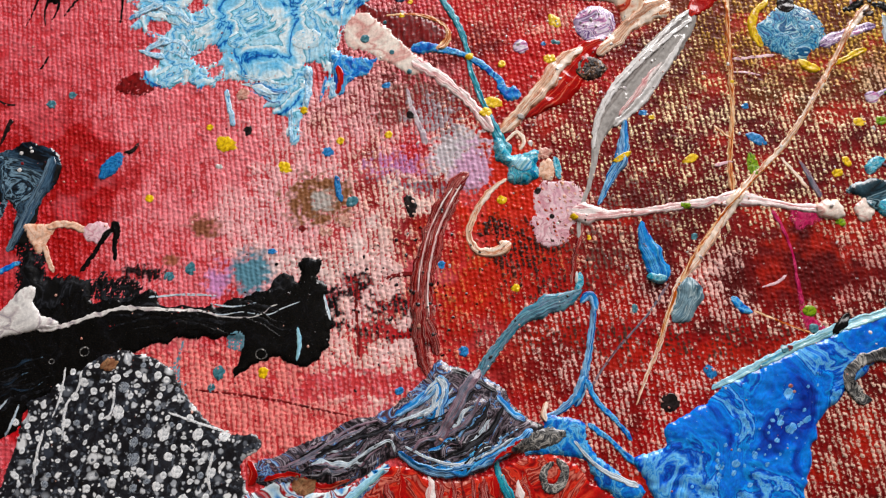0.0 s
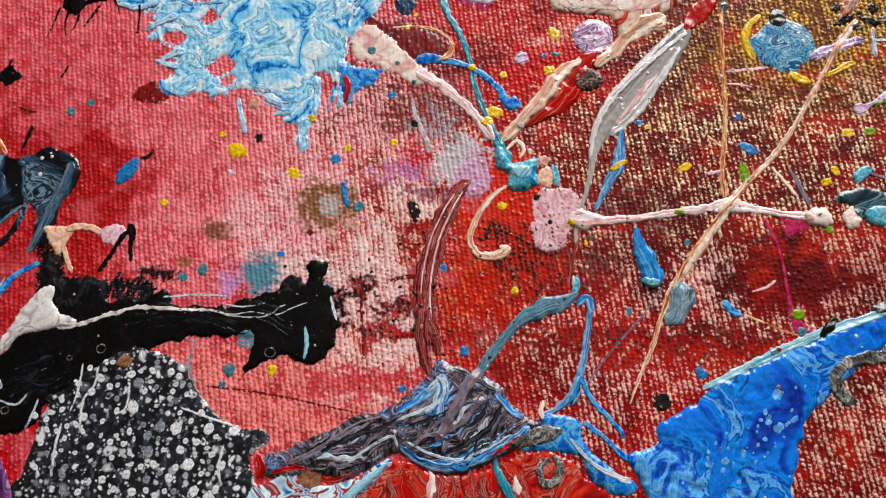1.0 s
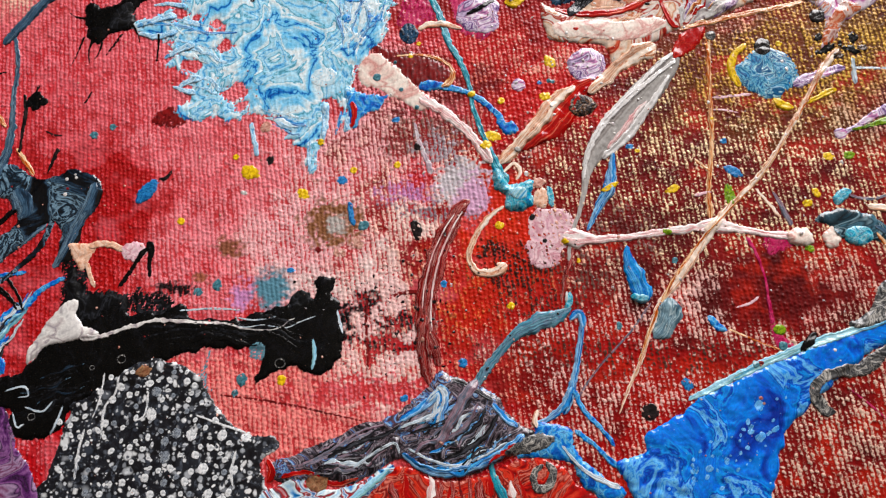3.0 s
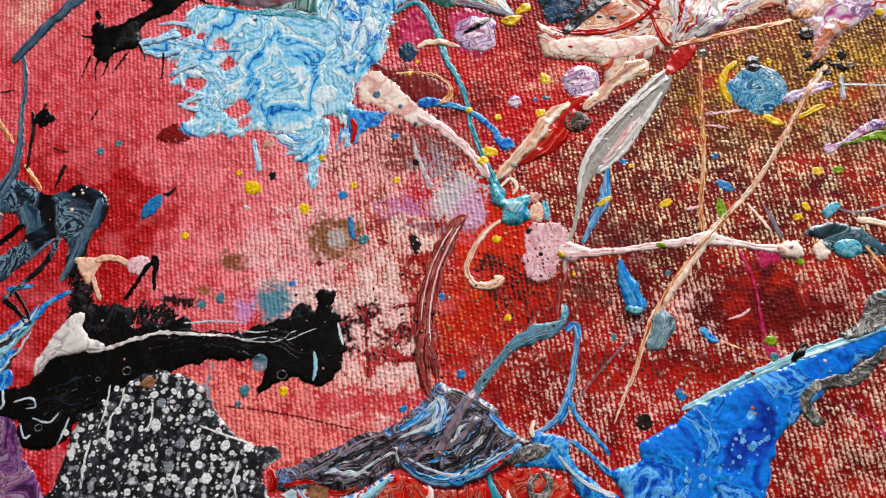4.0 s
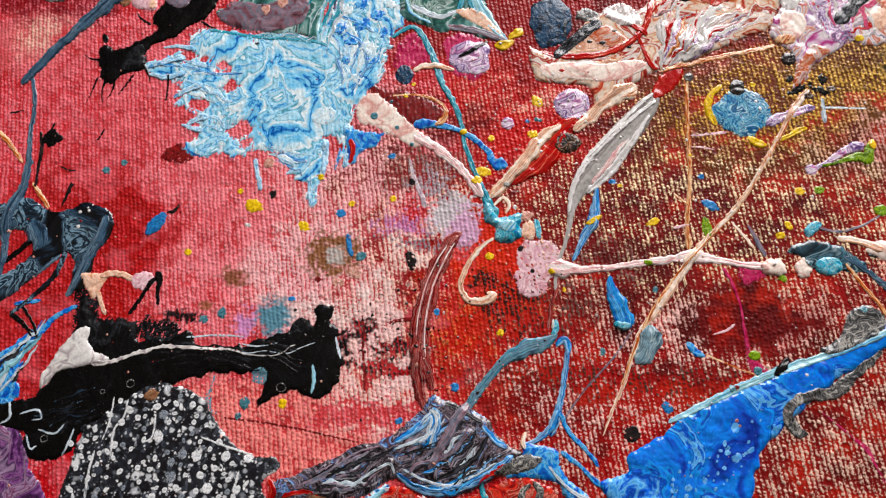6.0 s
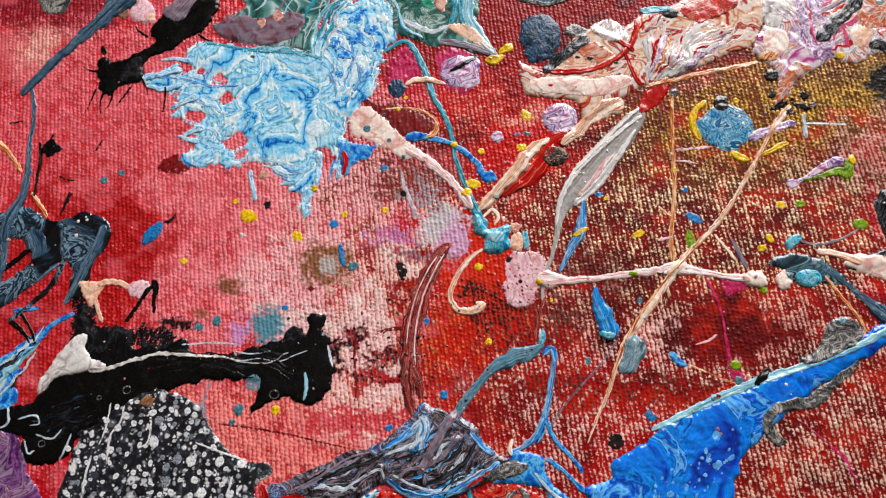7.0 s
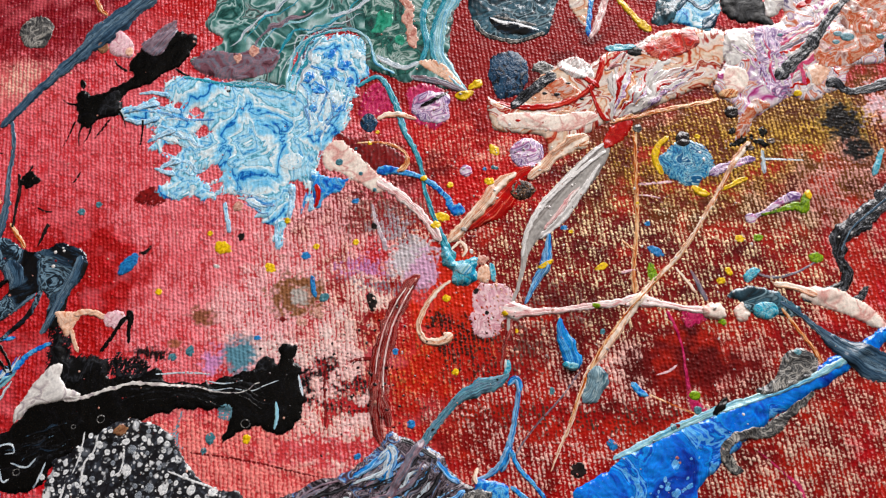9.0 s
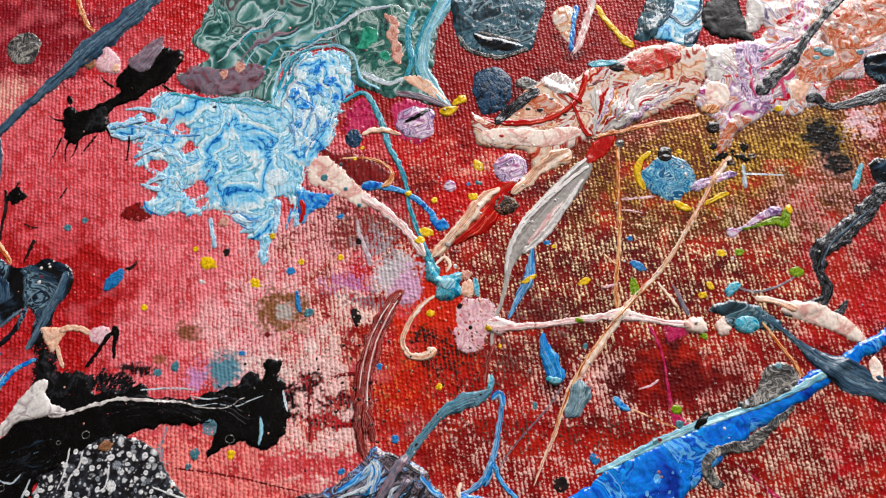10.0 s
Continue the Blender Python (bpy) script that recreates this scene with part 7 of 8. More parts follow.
T(ribbon("paint_drop", [(34.9, -11.1, 1.79), (34.8, -13.0, 3.56), (33.8, -15.3, 2.74), (32.5, -16.6, 1.13)], tear, high=0.25, seed=52, sides=13), "grey-blue teardrop over the peach trail", "paint drop")
T(ribbon("paint_stroke", [(21.6, -12.4, 0.56), (19.6, -13.6, 2.10), (17.2, -14.4, 2.52), (14.2, -15.9, 1.68), (11.9, -18.2, 1.39), (9.4, -21.4, 1.52), (7.2, -24.7, 1.65), (5.6, -28.3, 1.37)], tadpole, high=0.2, seed=53), "teal tadpole-shaped stroke with mauve tail", "paint stroke")

# marbled swirl
swirl_pour = T(pour("paint_swirl", [(-18.9, -33.0), (-15.4, -31.7), (-11.3, -30.1), (-7.2, -28.1), (-4.5, -27.5), (-1.4, -25.9), (1.1, -23.8), (2.6, -22.1), (3.5, -20.7), (5.6, -21.7), (8.7, -22.7), (11.4, -24.5), (12.5, -26.3), (14.9, -28.3), (16.4, -29.3), (14.6, -31.6), (11.9, -32.7), (9.2, -34.0), (5.1, -34.9), (2.4, -34.2), (-1.7, -32.6), (-5.1, -34.4), (-8.5, -35.8), (-12.6, -35.0), (-16.0, -36.0), (-18.8, -35.0)], 0.75, swirl, rag=0.4, grain=1.6, ripple=0.6, wave=1.8, edge=1.0, seed=66), "dark grey, mauve and black marbled paint swirl", "paint swirl")
flow("vein", [(-17.5, -32.5), (-11.3, -30.3), (-5.8, -28.1), (-1.7, -26.8)], [(-16.7, -35.3), (-9.8, -34.7), (-4.4, -33.4), (-1.0, -31.8)], 16, (black_vein, mauve_vein, grey_streak, black_vein, white_vein, mauve_vein), swirl_pour, 0.42, seed=2)
flow("vein", [(-0.9, -28.0), (1.6, -25.3), (3.3, -22.7), (5.3, -21.9)], [(1.2, -33.5), (6.6, -31.9), (10.7, -27.9), (11.8, -25.4)], 22, (black_vein, mauve_vein, grey_streak, black_vein, white_vein, mauve_vein, black_vein, blue_vein), swirl_pour, 0.45, seed=3)
for pts, mt, nm in (([(-1.3, -31.8, 0.82), (1.0, -33.5, 1.12), (4.4, -34.3, 1.32), (8.5, -33.3, 1.32), (12.3, -31.4, 1.32), (14.8, -29.3, 1.02)], blue_vein, "blue_vein"), ([(-0.5, -31.2, 0.31), (2.4, -32.6, 0.41), (5.8, -33.3, 0.41), (9.2, -32.2, 0.41), (12.6, -30.3, 0.35)], white_vein, "pale_vein"), ([(-1.7, -27.5, 0.83), (0.7, -26.2, 1.24), (2.8, -24.5, 1.25), (3.2, -23.5, 0.73)], blue_vein, "blue_vein"), ([(-1.7, -28.5, 0.36), (1.1, -27.5, 0.52), (3.5, -26.2, 0.52), (4.2, -24.5, 0.47), (3.3, -23.0, 0.31)], white_vein, "pale_vein"), ([(10.7, -25.3, 0.72), (12.4, -27.3, 0.92), (14.0, -28.3, 0.71)], blue_vein, "blue_vein"),
                   ([(-0.3, -29.2, 0.41), (3.1, -28.2, 0.62), (6.6, -26.2, 0.62), (8.0, -24.6, 0.41)], black_vein, "black_vein"), ([(3.8, -32.8, 0.41), (7.2, -31.2, 0.81), (9.9, -29.3, 0.82), (11.4, -26.6, 0.51)], black_vein, "black_vein"), ([(-11.3, -32.4, 0.52), (-7.2, -30.4, 0.72), (-3.8, -29.5, 0.62), (-1.7, -28.2, 0.41)], black_vein, "black_vein"), ([(-15.4, -33.7, 0.31), (-11.3, -31.7, 0.41), (-7.2, -29.1, 0.42), (-3.8, -28.1, 0.31)], mauve_vein, "mauve_vein"), ([(0.4, -31.8, 0.41), (1.7, -30.5, 0.62), (4.5, -29.9, 0.72), (7.2, -28.2, 0.62), (8.7, -25.2, 0.41)], mauve_vein, "mauve_vein"), ([(-7.8, -33.7, 0.31), (-5.1, -31.8, 0.41), (-2.4, -30.5, 0.47), (-1.7, -31.8, 0.31)], white_vein, "pale_vein"), ([(5.3, -22.1, 0.52), (8.0, -23.3, 0.73), (10.7, -24.9, 0.52)], black_vein, "black_vein")):
    ribbon(nm, pts, mt, swirl_pour, high=0.22, wobble=0.3, seed=12)
flow("blue_edge", [(0.7, -24.5), (3.2, -23.0), (4.2, -25.2), (3.1, -27.9), (-0.3, -29.2)], [(1.4, -25.2), (2.5, -24.5), (2.8, -26.0), (1.4, -27.5), (-1.7, -28.5)], 5, (blue_vein, white_vein, royal_streak), swirl_pour, 0.45, seed=31)
flow("blue_edge", [(2.4, -34.3), (6.5, -34.1), (10.5, -32.4), (14.7, -29.4)], [(1.0, -32.8), (5.8, -32.7), (9.9, -30.6), (12.4, -27.6)], 7, (royal_streak, black_vein, blue_vein, white_vein, black_vein), swirl_pour, 0.5, seed=32)
flow("red_edge", [(8.5, -34.4), (12.6, -32.7), (16.0, -31.0)], [(10.5, -33.5), (13.6, -31.6), (16.6, -29.9)], 3, (red_gloss, rosy), swirl_pour, 0.4, seed=33)
T(ribbon("paint_stroke", [(8.7, -22.2, 1.33), (6.9, -24.5, 1.55), (5.2, -27.6, 1.65), (4.1, -29.6, 1.64), (3.2, -31.2, 0.87)], mauve_vein, high=0.14, seed=54), "mauve paint stroke laid over the swirl", "paint stroke")
blue_foot = T(pour("paint_splash", [(16.4, -28.1), (18.8, -27.7), (20.8, -28.6), (21.5, -31.0), (22.9, -33.0), (25.1, -34.9), (28.0, -36.4), (25.6, -37.5), (22.4, -35.9), (20.6, -33.0), (17.9, -32.3), (14.9, -32.5), (13.6, -31.9), (16.0, -30.3)], 0.4, royal, rag=0.6, grain=1.2, seed=67), "bright blue paint splash beside the swirl", "paint splash")
ribbon("white_vein", [(19.7, -30.7, 0.40), (21.6, -33.0, 0.53), (23.8, -34.6, 0.66), (27.0, -36.0, 0.92)], white_vein, blue_foot, seed=5)
ribbon("red_vein", [(11.9, -32.9, 0.54), (15.3, -30.6, 0.67), (17.7, -29.7, 0.54), (18.7, -30.0, 0.40)], red_gloss, blue_foot, seed=6)
T(pour("paint_patch", [(12.2, -31.9), (14.3, -30.0), (16.7, -29.0), (18.7, -29.7), (17.7, -31.0), (15.3, -31.9)], 0.3, grey_curl, rag=0.4, seed=68), "grey marbled patch between blue veins", "paint patch")
T(ribbon("paint_strand", [(21.5, -28.7, 0.81), (24.1, -30.7, 0.67), (25.9, -32.6, 0.93), (27.5, -33.7, 0.79)], royal, high=0.22, seed=55), "thin blue strand between two pours", "paint strand")
T(ribbon("paint_tip", [(16.7, -26.1, 0.55), (16.3, -27.3, 0.75), (16.5, -28.4, 0.54)], cream, high=0.5, seed=55), "raised cream tip of paint", "paint tip")
red_pour = T(pour("paint_pour", [(-5.7, -35.8), (-1.7, -33.5), (2.4, -34.8), (5.1, -35.3), (9.3, -34.4), (13.9, -32.7), (17.6, -32.4), (20.2, -33.6), (21.8, -35.9), (24.3, -37.5), (24.8, -40.3), (-11.1, -40.2), (-9.1, -37.0)], 0.28, red_sheet, rag=0.4, seed=69), "glossy red marbled paint pour", "paint pour")
flow("vein", [(-2.3, -35.1), (-2.3, -37.0), (-2.3, -39.6)], [(15.2, -33.9), (16.1, -36.5), (16.6, -39.6)], 14, (red_streak, red_gloss, maroon, rosy), red_pour, 0.8, seed=14)
for pts in ([(5.1, -35.1, 0.47), (5.4, -37.1, 0.60), (5.0, -39.6, 0.47)], [(7.5, -34.8, 0.47), (7.7, -37.1, 0.60), (8.0, -39.6, 0.47)], [(3.1, -35.1, 0.41), (3.4, -37.4, 0.54), (3.2, -39.6, 0.40)]):
    ribbon("dark_streak", pts, red_streak, red_pour, high=0.15, seed=6)
ribbon("teal_drip", [(10.4, -32.9, 0.54), (10.8, -34.8, 0.94), (11.8, -36.8, 1.33), (12.7, -38.7, 1.06)], teal_strand, red_pour, seed=7)
ribbon("grey_ring", [(17.6, -32.7, 0.67), (18.5, -34.2, 1.20), (17.4, -36.2, 1.33), (16.1, -35.8, 1.06), (16.0, -34.2, 0.94), (17.2, -33.1, 0.54)], grey_curl, red_pour, high=0.2, seed=8)
white_foot = T(pour("paint_splash", [(-20.0, -36.9), (-17.3, -35.8), (-13.9, -35.3), (-11.2, -36.4), (-7.1, -35.7), (-3.0, -33.1), (-2.4, -34.1), (-5.0, -36.4), (-7.0, -38.3), (-8.4, -39.9), (-19.9, -39.8)], 0.3, foot_marble, rag=0.6, seed=70), "blue and white paint splash under the swirl", "paint splash")
ribbon("pale_vein", [(-8.4, -38.3, 0.95), (-5.7, -36.0, 1.09), (-3.0, -33.8, 0.61)], cyan_rim, white_foot, seed=6)
ribbon("red_vein", [(-17.4, -35.0, 0.69), (-14.0, -34.3, 0.62), (-10.5, -35.8, 0.68), (-7.1, -35.0, 0.48)], red_gloss, white_foot, seed=6)
T(drop("paint_splat", *(-12.6, -35.5), 1.5, 1.3, brown_film, high=0.2, rag=0.2, seed=3), "brown-grey marbled drop among blue paint", "paint splat")
T(ribbon("paint_stroke", [(-19.6, -32.7, 0.69), (-18.8, -34.3, 1.24), (-19.4, -35.6, 0.96)], red_gloss, seed=5), "red and white paint fold", "paint stroke")

# cobalt pour
cobalt_pour = T(pour("paint_pour", [(26.6, -33.2), (28.8, -32.1), (30.7, -31.6), (30.8, -29.1), (33.1, -27.8), (36.4, -25.7), (39.4, -23.7), (44.3, -21.5), (49.3, -19.2)] + [(60.4, -14.8), (66.6, -11.6), (71.1, -9.2), (76.6, -6.1), (81.9, -3.4), (86.7, -1.1), (86.0, -5.0), (81.5, -6.2), (76.1, -9.2), (70.6, -12.8), (66.1, -15.3), (61.6, -18.2), (58.1, -20.4)] + [(49.7, -27.7), (48.1, -30.3), (47.3, -33.5), (46.2, -36.6), (45.5, -40.4), (29.7, -40.3), (28.9, -37.2)], 0.5, cobalt, rag=0.5, grain=1.6, ripple=0.5, wave=1.6, seed=72), "bright cobalt blue paint pour with pale cells", "paint pour")
ribbon("pale_rim", [(36.5, -24.8, 0.63), (41.2, -22.5, 1.02), (46.9, -19.9, 1.18), (53.5, -17.2, 1.33), (59.2, -15.6, 1.09), (65.7, -13.2, 1.09), (70.8, -10.7, 1.09), (75.9, -8.2, 0.94)], cyan_rim, cobalt_pour, high=0.22, seed=6)
for k in range(60):
    u, v = crng.random(), crng.random()
    (ax, ay), (bx, by), (qx, qy) = (30.3, -36.6), (46.2, -36.6), (49.6, -21.7)
    if u + v > 1:
        u, v = 1 - u, 1 - v
    x, y = ax + (bx - ax) * u + (qx - ax) * v, ay + (by - ay) * u + (qy - ay) * v
    r = 0.15 + crng.expovariate(1 / 0.14)
    drop("pale_cell", x, y, min(r, 0.7), min(r, 0.7) * 0.8, cobalt_light, cobalt_pour, crng.random() * 90, 0.02, 0.4, k)
T(pour("paint_curl", [(58.2, -14.8), (61.1, -13.1), (62.2, -10.7), (63.3, -9.1), (65.5, -8.3), (67.4, -9.5), (67.7, -11.3), (65.9, -12.9), (62.9, -14.2), (60.1, -15.3)], 0.4, grey_curl, rag=0.3, seed=74), "grey marbled curl on the cobalt pour's edge", "paint curl")
T(ribbon("paint_curl", [(66.7, -15.0, 0.93), (62.7, -18.2, 1.5), (59.2, -20.7, 2.4), (56.6, -21.1, 1.5), (53.9, -22.1, 1.4), (52.6, -24.0, 1.5), (53.6, -26.0, 2.0), (55.2, -26.3, 0.9)], grey_curl, high=0.16, seed=56, wobble=0.6, sides=13), "grey marbled paint trail along the cobalt pour", "paint curl")
T(ribbon("paint_strand", [(57.4, -23.4, 0.2), (59.8, -25.5, 0.3), (61.2, -26.9, 0.36), (62.6, -28.2, 0.8), (63.7, -30.6, 0.34), (64.5, -32.8, 0.2)], magenta, high=0.08, seed=57), "pale pink strand on red canvas", "paint strand")
T(ribbon("paint_fleck", [(53.8, -15.9, 0.63), (52.7, -17.2, 1.26), (51.6, -18.5, 0.78)], black, seed=12), "black fleck at the cobalt pour's rim", "paint fleck")

# far right
worm = T(ribbon("paint_trail", [(87.8, 20.4, 2.66), (84.4, 18.5, 2.82), (81.1, 14.7, 2.95), (77.6, 11.9, 3.10), (74.4, 9.6, 3.09), (73.1, 6.3, 2.14), (73.9, 3.3, 2.13), (72.9, 0.9, 2.11), (69.8, -0.3, 1.97), (66.7, -0.9, 1.06)], worm_black, high=0.16, seed=58, lump=0.6, wobble=0.5, sides=15), "black wrinkled paint trail on pink-gold canvas", "paint trail")
ribbon("pale_crease", [(82.6, 16.1, 0.2), (79.1, 13.3, 0.34), (75.6, 10.3, 0.26), (73.5, 6.8, 0.2)], slate, worm, high=0.2, seed=5)
T(ribbon("paint_trail", [(76.8, 1.1, 1.05), (75.6, -0.5, 1.35), (73.9, -1.6, 0.90)], worm_black, high=0.12, seed=59), "short black paint trail", "paint trail")
T(ribbon("paint_trail", [(75.0, 35.2, 1.81), (76.5, 36.0, 1.97), (79.0, 34.3, 1.46), (83.8, 35.3, 2.12), (87.7, 36.5, 2.93), (91.5, 37.2, 3.25)], worm_black, high=0.12, seed=60), "black paint trail beside the gold weave", "paint trail")
T(pour("paint_slab", [(85.8, 43.3), (88.0, 44.3), (92.7, 44.2), (91.7, 38.3), (88.0, 38.4), (85.7, 40.6)], 0.5, char, rag=0.3, seed=76), "grey and black marbled slab", "paint slab")
T(drop("paint_blob", *(85.6, 22.4), 2.2, 2.6, char, high=0.26, rag=0.3, seed=26), "dark blob with lilac rim", "paint blob")
T(ribbon("paint_fleck", [(82.5, 24.0, 0.72), (81.2, 21.0, 1.26), (80.3, 19.3, 0.71)], cyan, high=0.2, seed=13), "turquoise fleck beside black trails", "paint fleck")
for k, (x, y, rx, ry, turn) in enumerate([(58.9, 27.4, 0.9, 0.6, 60), (59.9, 25.7, 1.5, 0.7, 40), (61.3, 24.4, 0.8, 0.6, 0), (63.9, 27.3, 0.6, 0.9, 20), (63.4, 25.4, 1.1, 0.6, -20), (65.0, 25.6, 0.7, 0.5, 10), (58.6, 25.0, 0.5, 0.4, 0), (61.9, 26.3, 0.5, 0.35, 70)]):
    T(drop("paint_fleck", x, y, rx, ry, dark_weave if k % 3 == 2 else black, turn=turn, high=0.12, rag=0.8, seed=k + 40), "black fleck at the cream trail's head", "paint fleck", "black flecks at the trail")
T(drop("paint_drop", *(59.1, 30.9), 1.15, 1.1, dark_dot, high=0.25, seed=27), "black drop on gold canvas", "paint drop")
grey_end = T(pour("paint_splash", [(55.0, -0.5), (56.7, 0.8), (58.9, 1.4), (62.0, 0.7), (64.3, -0.6), (66.4, -2.8), (65.1, -3.8), (62.3, -3.4), (60.7, -3.8), (58.4, -2.7), (56.9, -1.1)], 0.3, slate_sheet, rag=0.5, grain=1.1, seed=77), "dark grey-blue marbled splash", "paint splash")
drop("blue_pool", *(60.9, -2.7), 1.9, 1.4, cyan, grey_end, high=0.25, seed=4)
T(ribbon("paint_stroke", [(63.2, -1.3, 0.69), (66.3, -3.5, 0.77), (69.0, -6.2, 1.36), (70.9, -7.9, 3.03), (73.6, -9.6, 4.68), (76.7, -11.1, 4.66), (80.5, -13.0, 3.63), (83.5, -14.7, 1.64)], slate, high=0.2, seed=61, sides=13), "grey-blue paint stroke over the cobalt pour", "paint stroke")
T(pour("paint_patch", [(66.4, -0.1), (68.9, 1.2), (72.4, 0.4), (76.0, -1.6), (78.9, -4.8), (77.1, -5.4), (73.6, -3.7), (70.3, -2.5), (67.9, -1.6)], 0.25, cream_marble, rag=0.4, seed=78), "cream and rose paint patch", "paint patch")
T(ribbon("paint_stroke", [(62.7, 1.6, 1.04), (66.0, 0.9, 1.21), (68.9, -0.3, 1.55)], cream, seed=62), "cream paint stroke", "paint stroke")
T(ribbon("paint_strand", [(63.3, -2.3, 0.56), (65.3, -5.3, 0.72), (67.2, -8.3, 0.79), (68.4, -10.7, 0.63)], orange_strand, seed=63), "peach-yellow strand", "paint strand")
T(ribbon("paint_strand", [(58.5, 1.8, 1.47), (59.5, 3.2, 1.80), (60.8, 3.8, 1.15)], cyan, high=0.2, seed=64), "turquoise splash with a thin tail", "paint strand")
T(ribbon("paint_strand", [(60.3, 3.2, 0.49), (63.1, 2.6, 0.49), (66.5, 3.4, 0.41), (70.0, 5.4, 0.41)], mauve_vein, seed=65), "thin grey tail of paint", "paint strand")
T(drop("paint_drop", *(79.4, -9.7), 1.0, 2.0, cream_marble, high=0.2, seed=28), "cream drop below the blue pour", "paint drop")

# scattered drops
DROPS = (
    ("yellow", yellow, [(-24.7, 8.0, 1.54, 1.09), (-14.2, 12.6, 0.63, 0.54), (-9.2, 8.1, 0.54, 0.54), (-2.8, 8.8, 0.53, 0.53), (-26.9, 10.5, 0.55, 0.46), (-34.4, 0.7, 0.63, 0.54), (-18.2, -22.2, 0.67, 0.67)]),
    ("yellow", yellow, [(-16.5, 4.8, 0.80, 0.63), (-16.4, 4.2, 0.89, 0.45), (11.9, -0.5, 0.68, 0.60), (13.4, -12.1, 0.58, 0.50), (22.8, -5.8, 0.33, 0.33), (21.0, -3.0, 0.51, 0.42), (19.7, 24.7, 0.81, 1.08), (18.9, 19.1, 0.80, 0.71), (12.4, 18.5, 0.54, 0.54)]),
    ("yellow", yellow, [(11.2, 13.0, 1.41, 0.80), (10.1, 11.6, 0.79, 0.71), (8.1, 19.7, 0.63, 0.54), (27.6, 4.8, 1.36, 0.43), (36.3, 4.4, 1.10, 0.59), (31.8, 10.3, 0.43, 0.34), (58.3, 8.9, 0.83, 0.66), (70.2, 34.1, 0.70, 0.61), (53.2, 26.6, 0.52, 0.44), (42.6, 15.0, 0.34, 0.26)]),
    ("yellow-ochre", yellow, [(56.0, 3.6, 0.49, 0.74), (54.7, 2.1, 0.66, 0.57), (-1.1, 26.2, 0.46, 0.37), (0.1, 28.2, 0.37, 0.37)]),
    ("olive green", green, [(44.2, 3.6, 0.75, 1.5), (61.1, 9.0, 0.75, 0.66), (69.6, 5.7, 0.98, 0.98), (54.3, -4.4, 0.65, 0.49), (35.3, -1.8, 0.75, 0.42)]),
    ("blue", blue_dot, [(44.9, 7.0, 1.34, 0.76), (36.5, -22.7, 0.63, 0.95), (30.7, 11.0, 0.60, 0.43), (44.0, 11.5, 0.51, 0.42), (6.7, -19.9, 0.74, 0.74), (4.1, -8.9, 0.51, 0.59), (-10.9, 6.6, 0.89, 0.71), (-1.2, -24.6, 0.57, 0.49), (18.1, 21.3, 0.36, 0.36), (-3.1, 15.9, 0.63, 0.45), (-17.7, -6.8, 0.70, 0.44)]),
    ("teal", teal_dot, [(-7.5, -0.3, 0.79, 0.79), (-23.7, -22.1, 0.76, 0.93), (-24.6, -24.0, 0.50, 0.59), (-31.0, -9.8, 0.70, 0.61), (-28.2, -8.9, 0.79, 0.88), (19.7, 21.5, 0.62, 0.36), (28.0, -14.9, 0.41, 0.65), (45.6, -20.1, 0.47, 0.47), (64.9, -9.1, 0.55, 0.47), (-49.1, 14.5, 0.76, 0.57), (-46.3, 15.7, 0.66, 0.57), (36.0, -5.9, 0.49, 0.49)]),
    ("black", dark_dot, [(0.1, -1.1, 0.78, 1.56), (-21.7, 9.9, 0.64, 0.82), (0.1, 11.5, 0.53, 0.62), (31.5, -26.4, 1.26, 1.18), (16.6, 0.6, 0.43, 0.51), (18.3, -2.9, 0.34, 0.34), (-1.7, -5.6, 0.26, 0.26), (-26.1, 36.4, 0.39, 0.29)]),
    ("rose", rose_dot, [(-8.1, -2.7, 0.96, 1.04), (17.6, 5.7, 0.95, 0.78), (-10.4, -4.3, 0.43, 0.61), (-22.6, 15.2, 0.92, 0.92), (-11.3, -4.3, 0.43, 0.78)]),
    ("maroon", maroon, [(-2.3, 16.8, 0.54, 0.45), (46.2, -19.9, 0.39, 0.31), (15.5, 9.4, 0.61, 0.44), (-13.9, -3.8, 0.52, 0.44)]),
    ("white", white, [(-25.3, 4.9, 0.54, 0.36), (14.7, 10.8, 0.44, 0.35), (15.9, 7.1, 0.35, 0.43)]),
)
k = 0
for colour, mt, places in DROPS:
    for x, y, rx, ry in places:
        k += 1
        T(drop("paint_drop", x, y, rx, ry, mt, turn=crng.uniform(-30, 30), high=min(0.16, 0.06 + 0.06 * min(rx, ry)), rag=0.38, seed=k), ("large " if max(rx, ry) > 0.9 else "small ") + colour + " paint drop on the canvas weave", "paint drop", colour + " drops")
T(pour("paint_diamond", [(-41.6, 4.7), (-40.7, 6.4), (-38.8, 7.5), (-38.3, 6.3), (-39.1, 4.5), (-41.1, 3.4)], 0.2, blue_dot, rag=0.2, seed=79), "blue diamond-shaped paint drop", "paint drop")

# fine spatter over the whole canvas
def spatter(count, middle, spread, size, material, label):
    sv, sf = [], []
    for k in range(count):
        x, y = crng.gauss(middle[0], spread[0]), crng.gauss(middle[1], spread[1])
        r = size * (0.5 + crng.expovariate(1.4))
        if not (X0 + 2 < x < X1 - 2 and Y0 + 2 < y < Y1 - 2):
            continue
        r = min(r, 0.34)
        v, f = drop_mesh(x, y, r, r * crng.uniform(0.6, 1), crng.uniform(0, 180), 0.05, 0.4, k, (0.0, 0.6, 1.0))
        sf += [tuple(i + len(sv) for i in q) for q in f]
        sv += v
    tagged(link("paint_spatter", sv, sf, material), label, "paint spatter", kind="stuff")


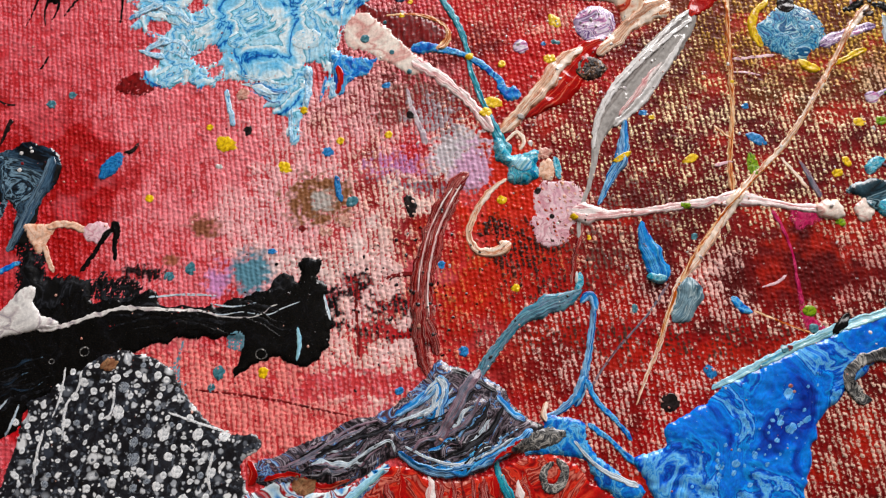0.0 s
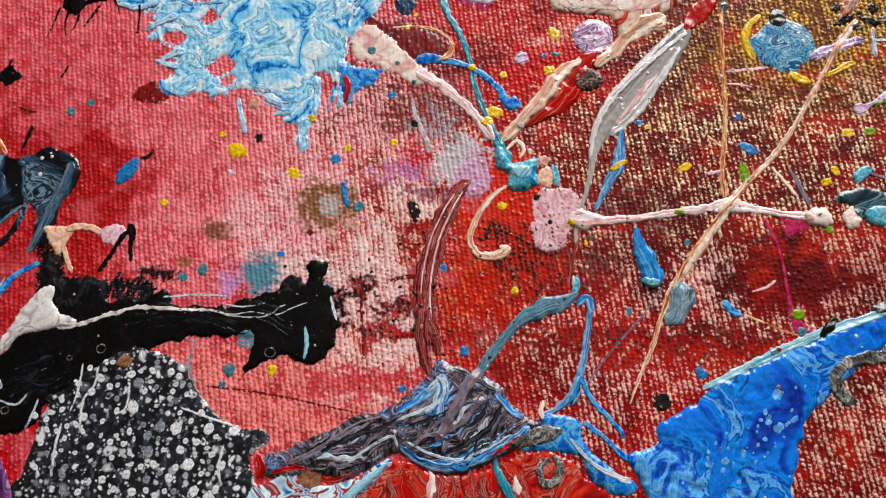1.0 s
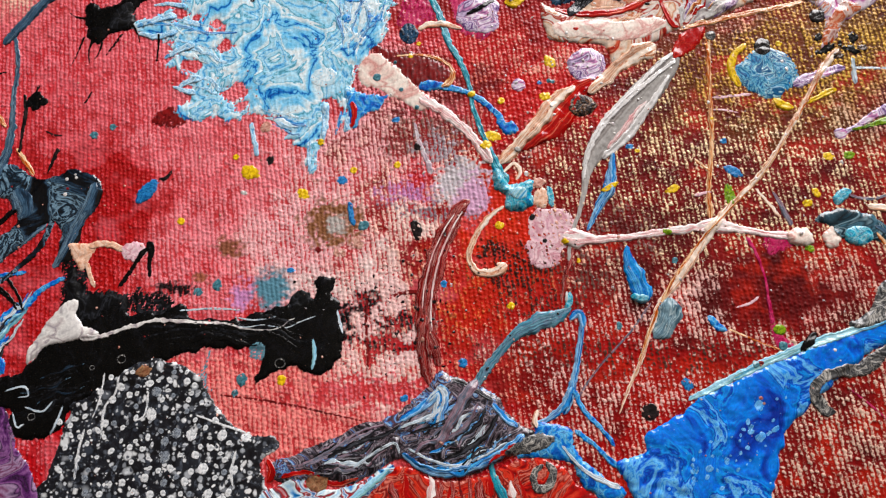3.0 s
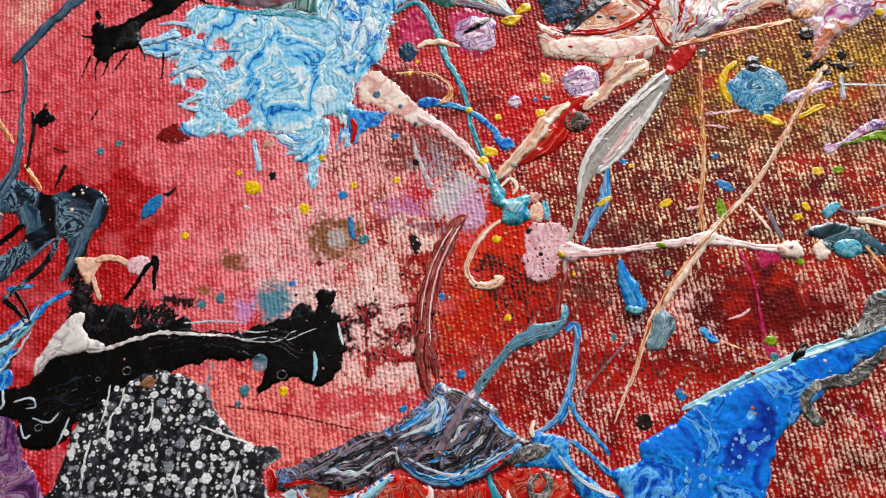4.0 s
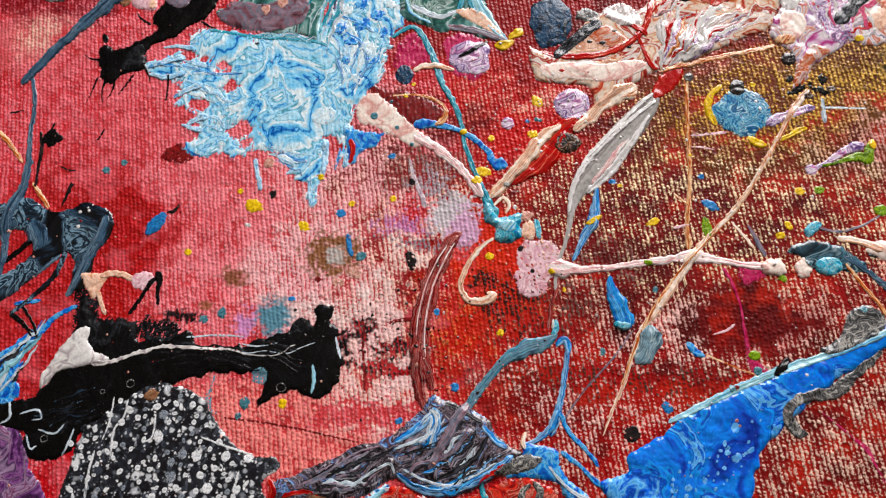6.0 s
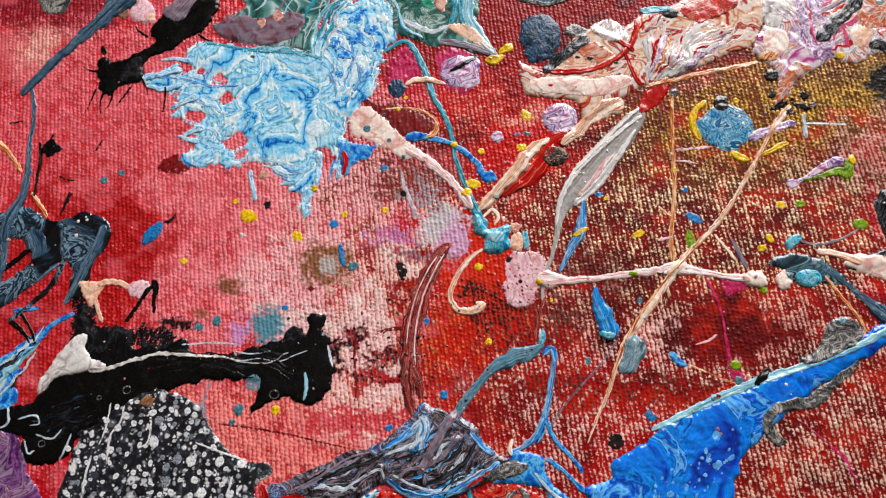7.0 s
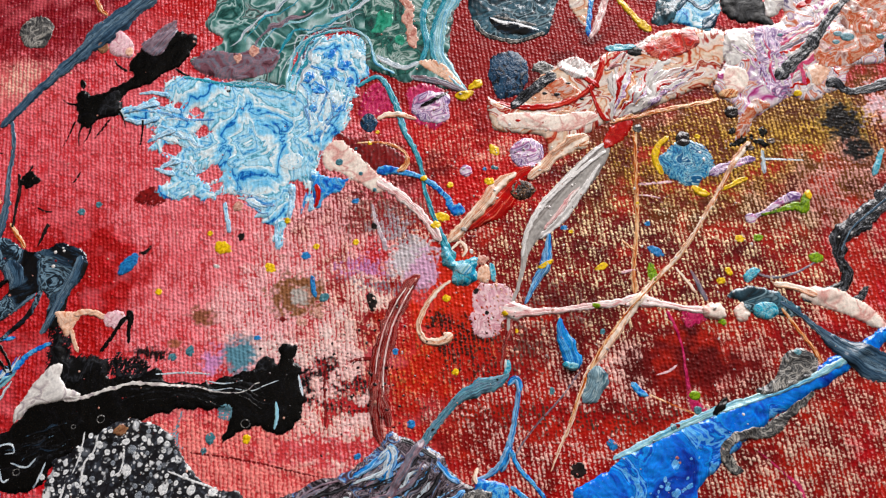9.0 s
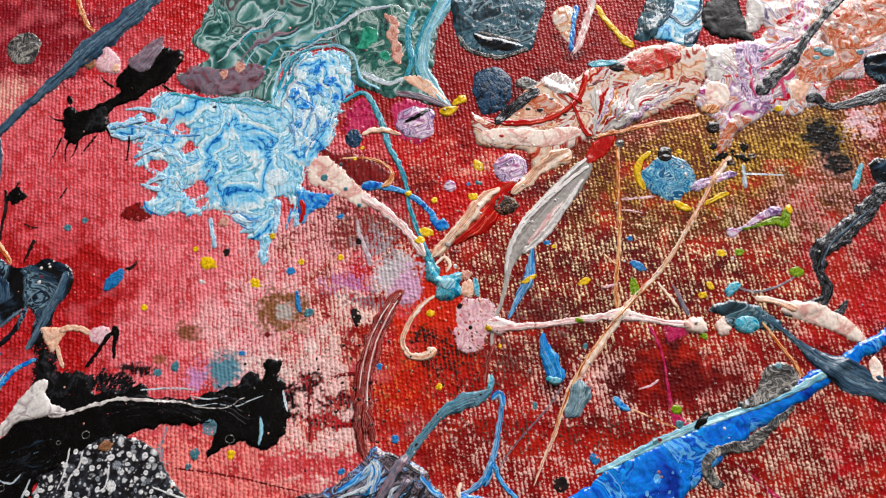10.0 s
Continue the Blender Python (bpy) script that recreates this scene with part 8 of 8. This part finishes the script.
spatter(700, (8.0, 8.0), (45.0, 28.0), 0.11, rose_dot, "fine pale pink paint spatter over the canvas")
spatter(260, (40.0, 2.0), (20.0, 14.0), 0.12, white, "fine white paint spatter over dark red canvas")
spatter(240, (-2.0, -13.0), (7.0, 5.0), 0.13, dark_dot, "fine black paint spatter over pale pink canvas")
spatter(110, (18.0, -9.0), (7.0, 4.0), 0.08, dark_dot, "fine black paint spatter over orange-red canvas")
spatter(120, (-35.0, 12.0), (16.0, 14.0), 0.09, maroon, "fine maroon paint spatter over coral canvas")
spatter(140, (20.0, 24.0), (9.0, 6.0), 0.11, white, "fine white paint spatter over bright red canvas")
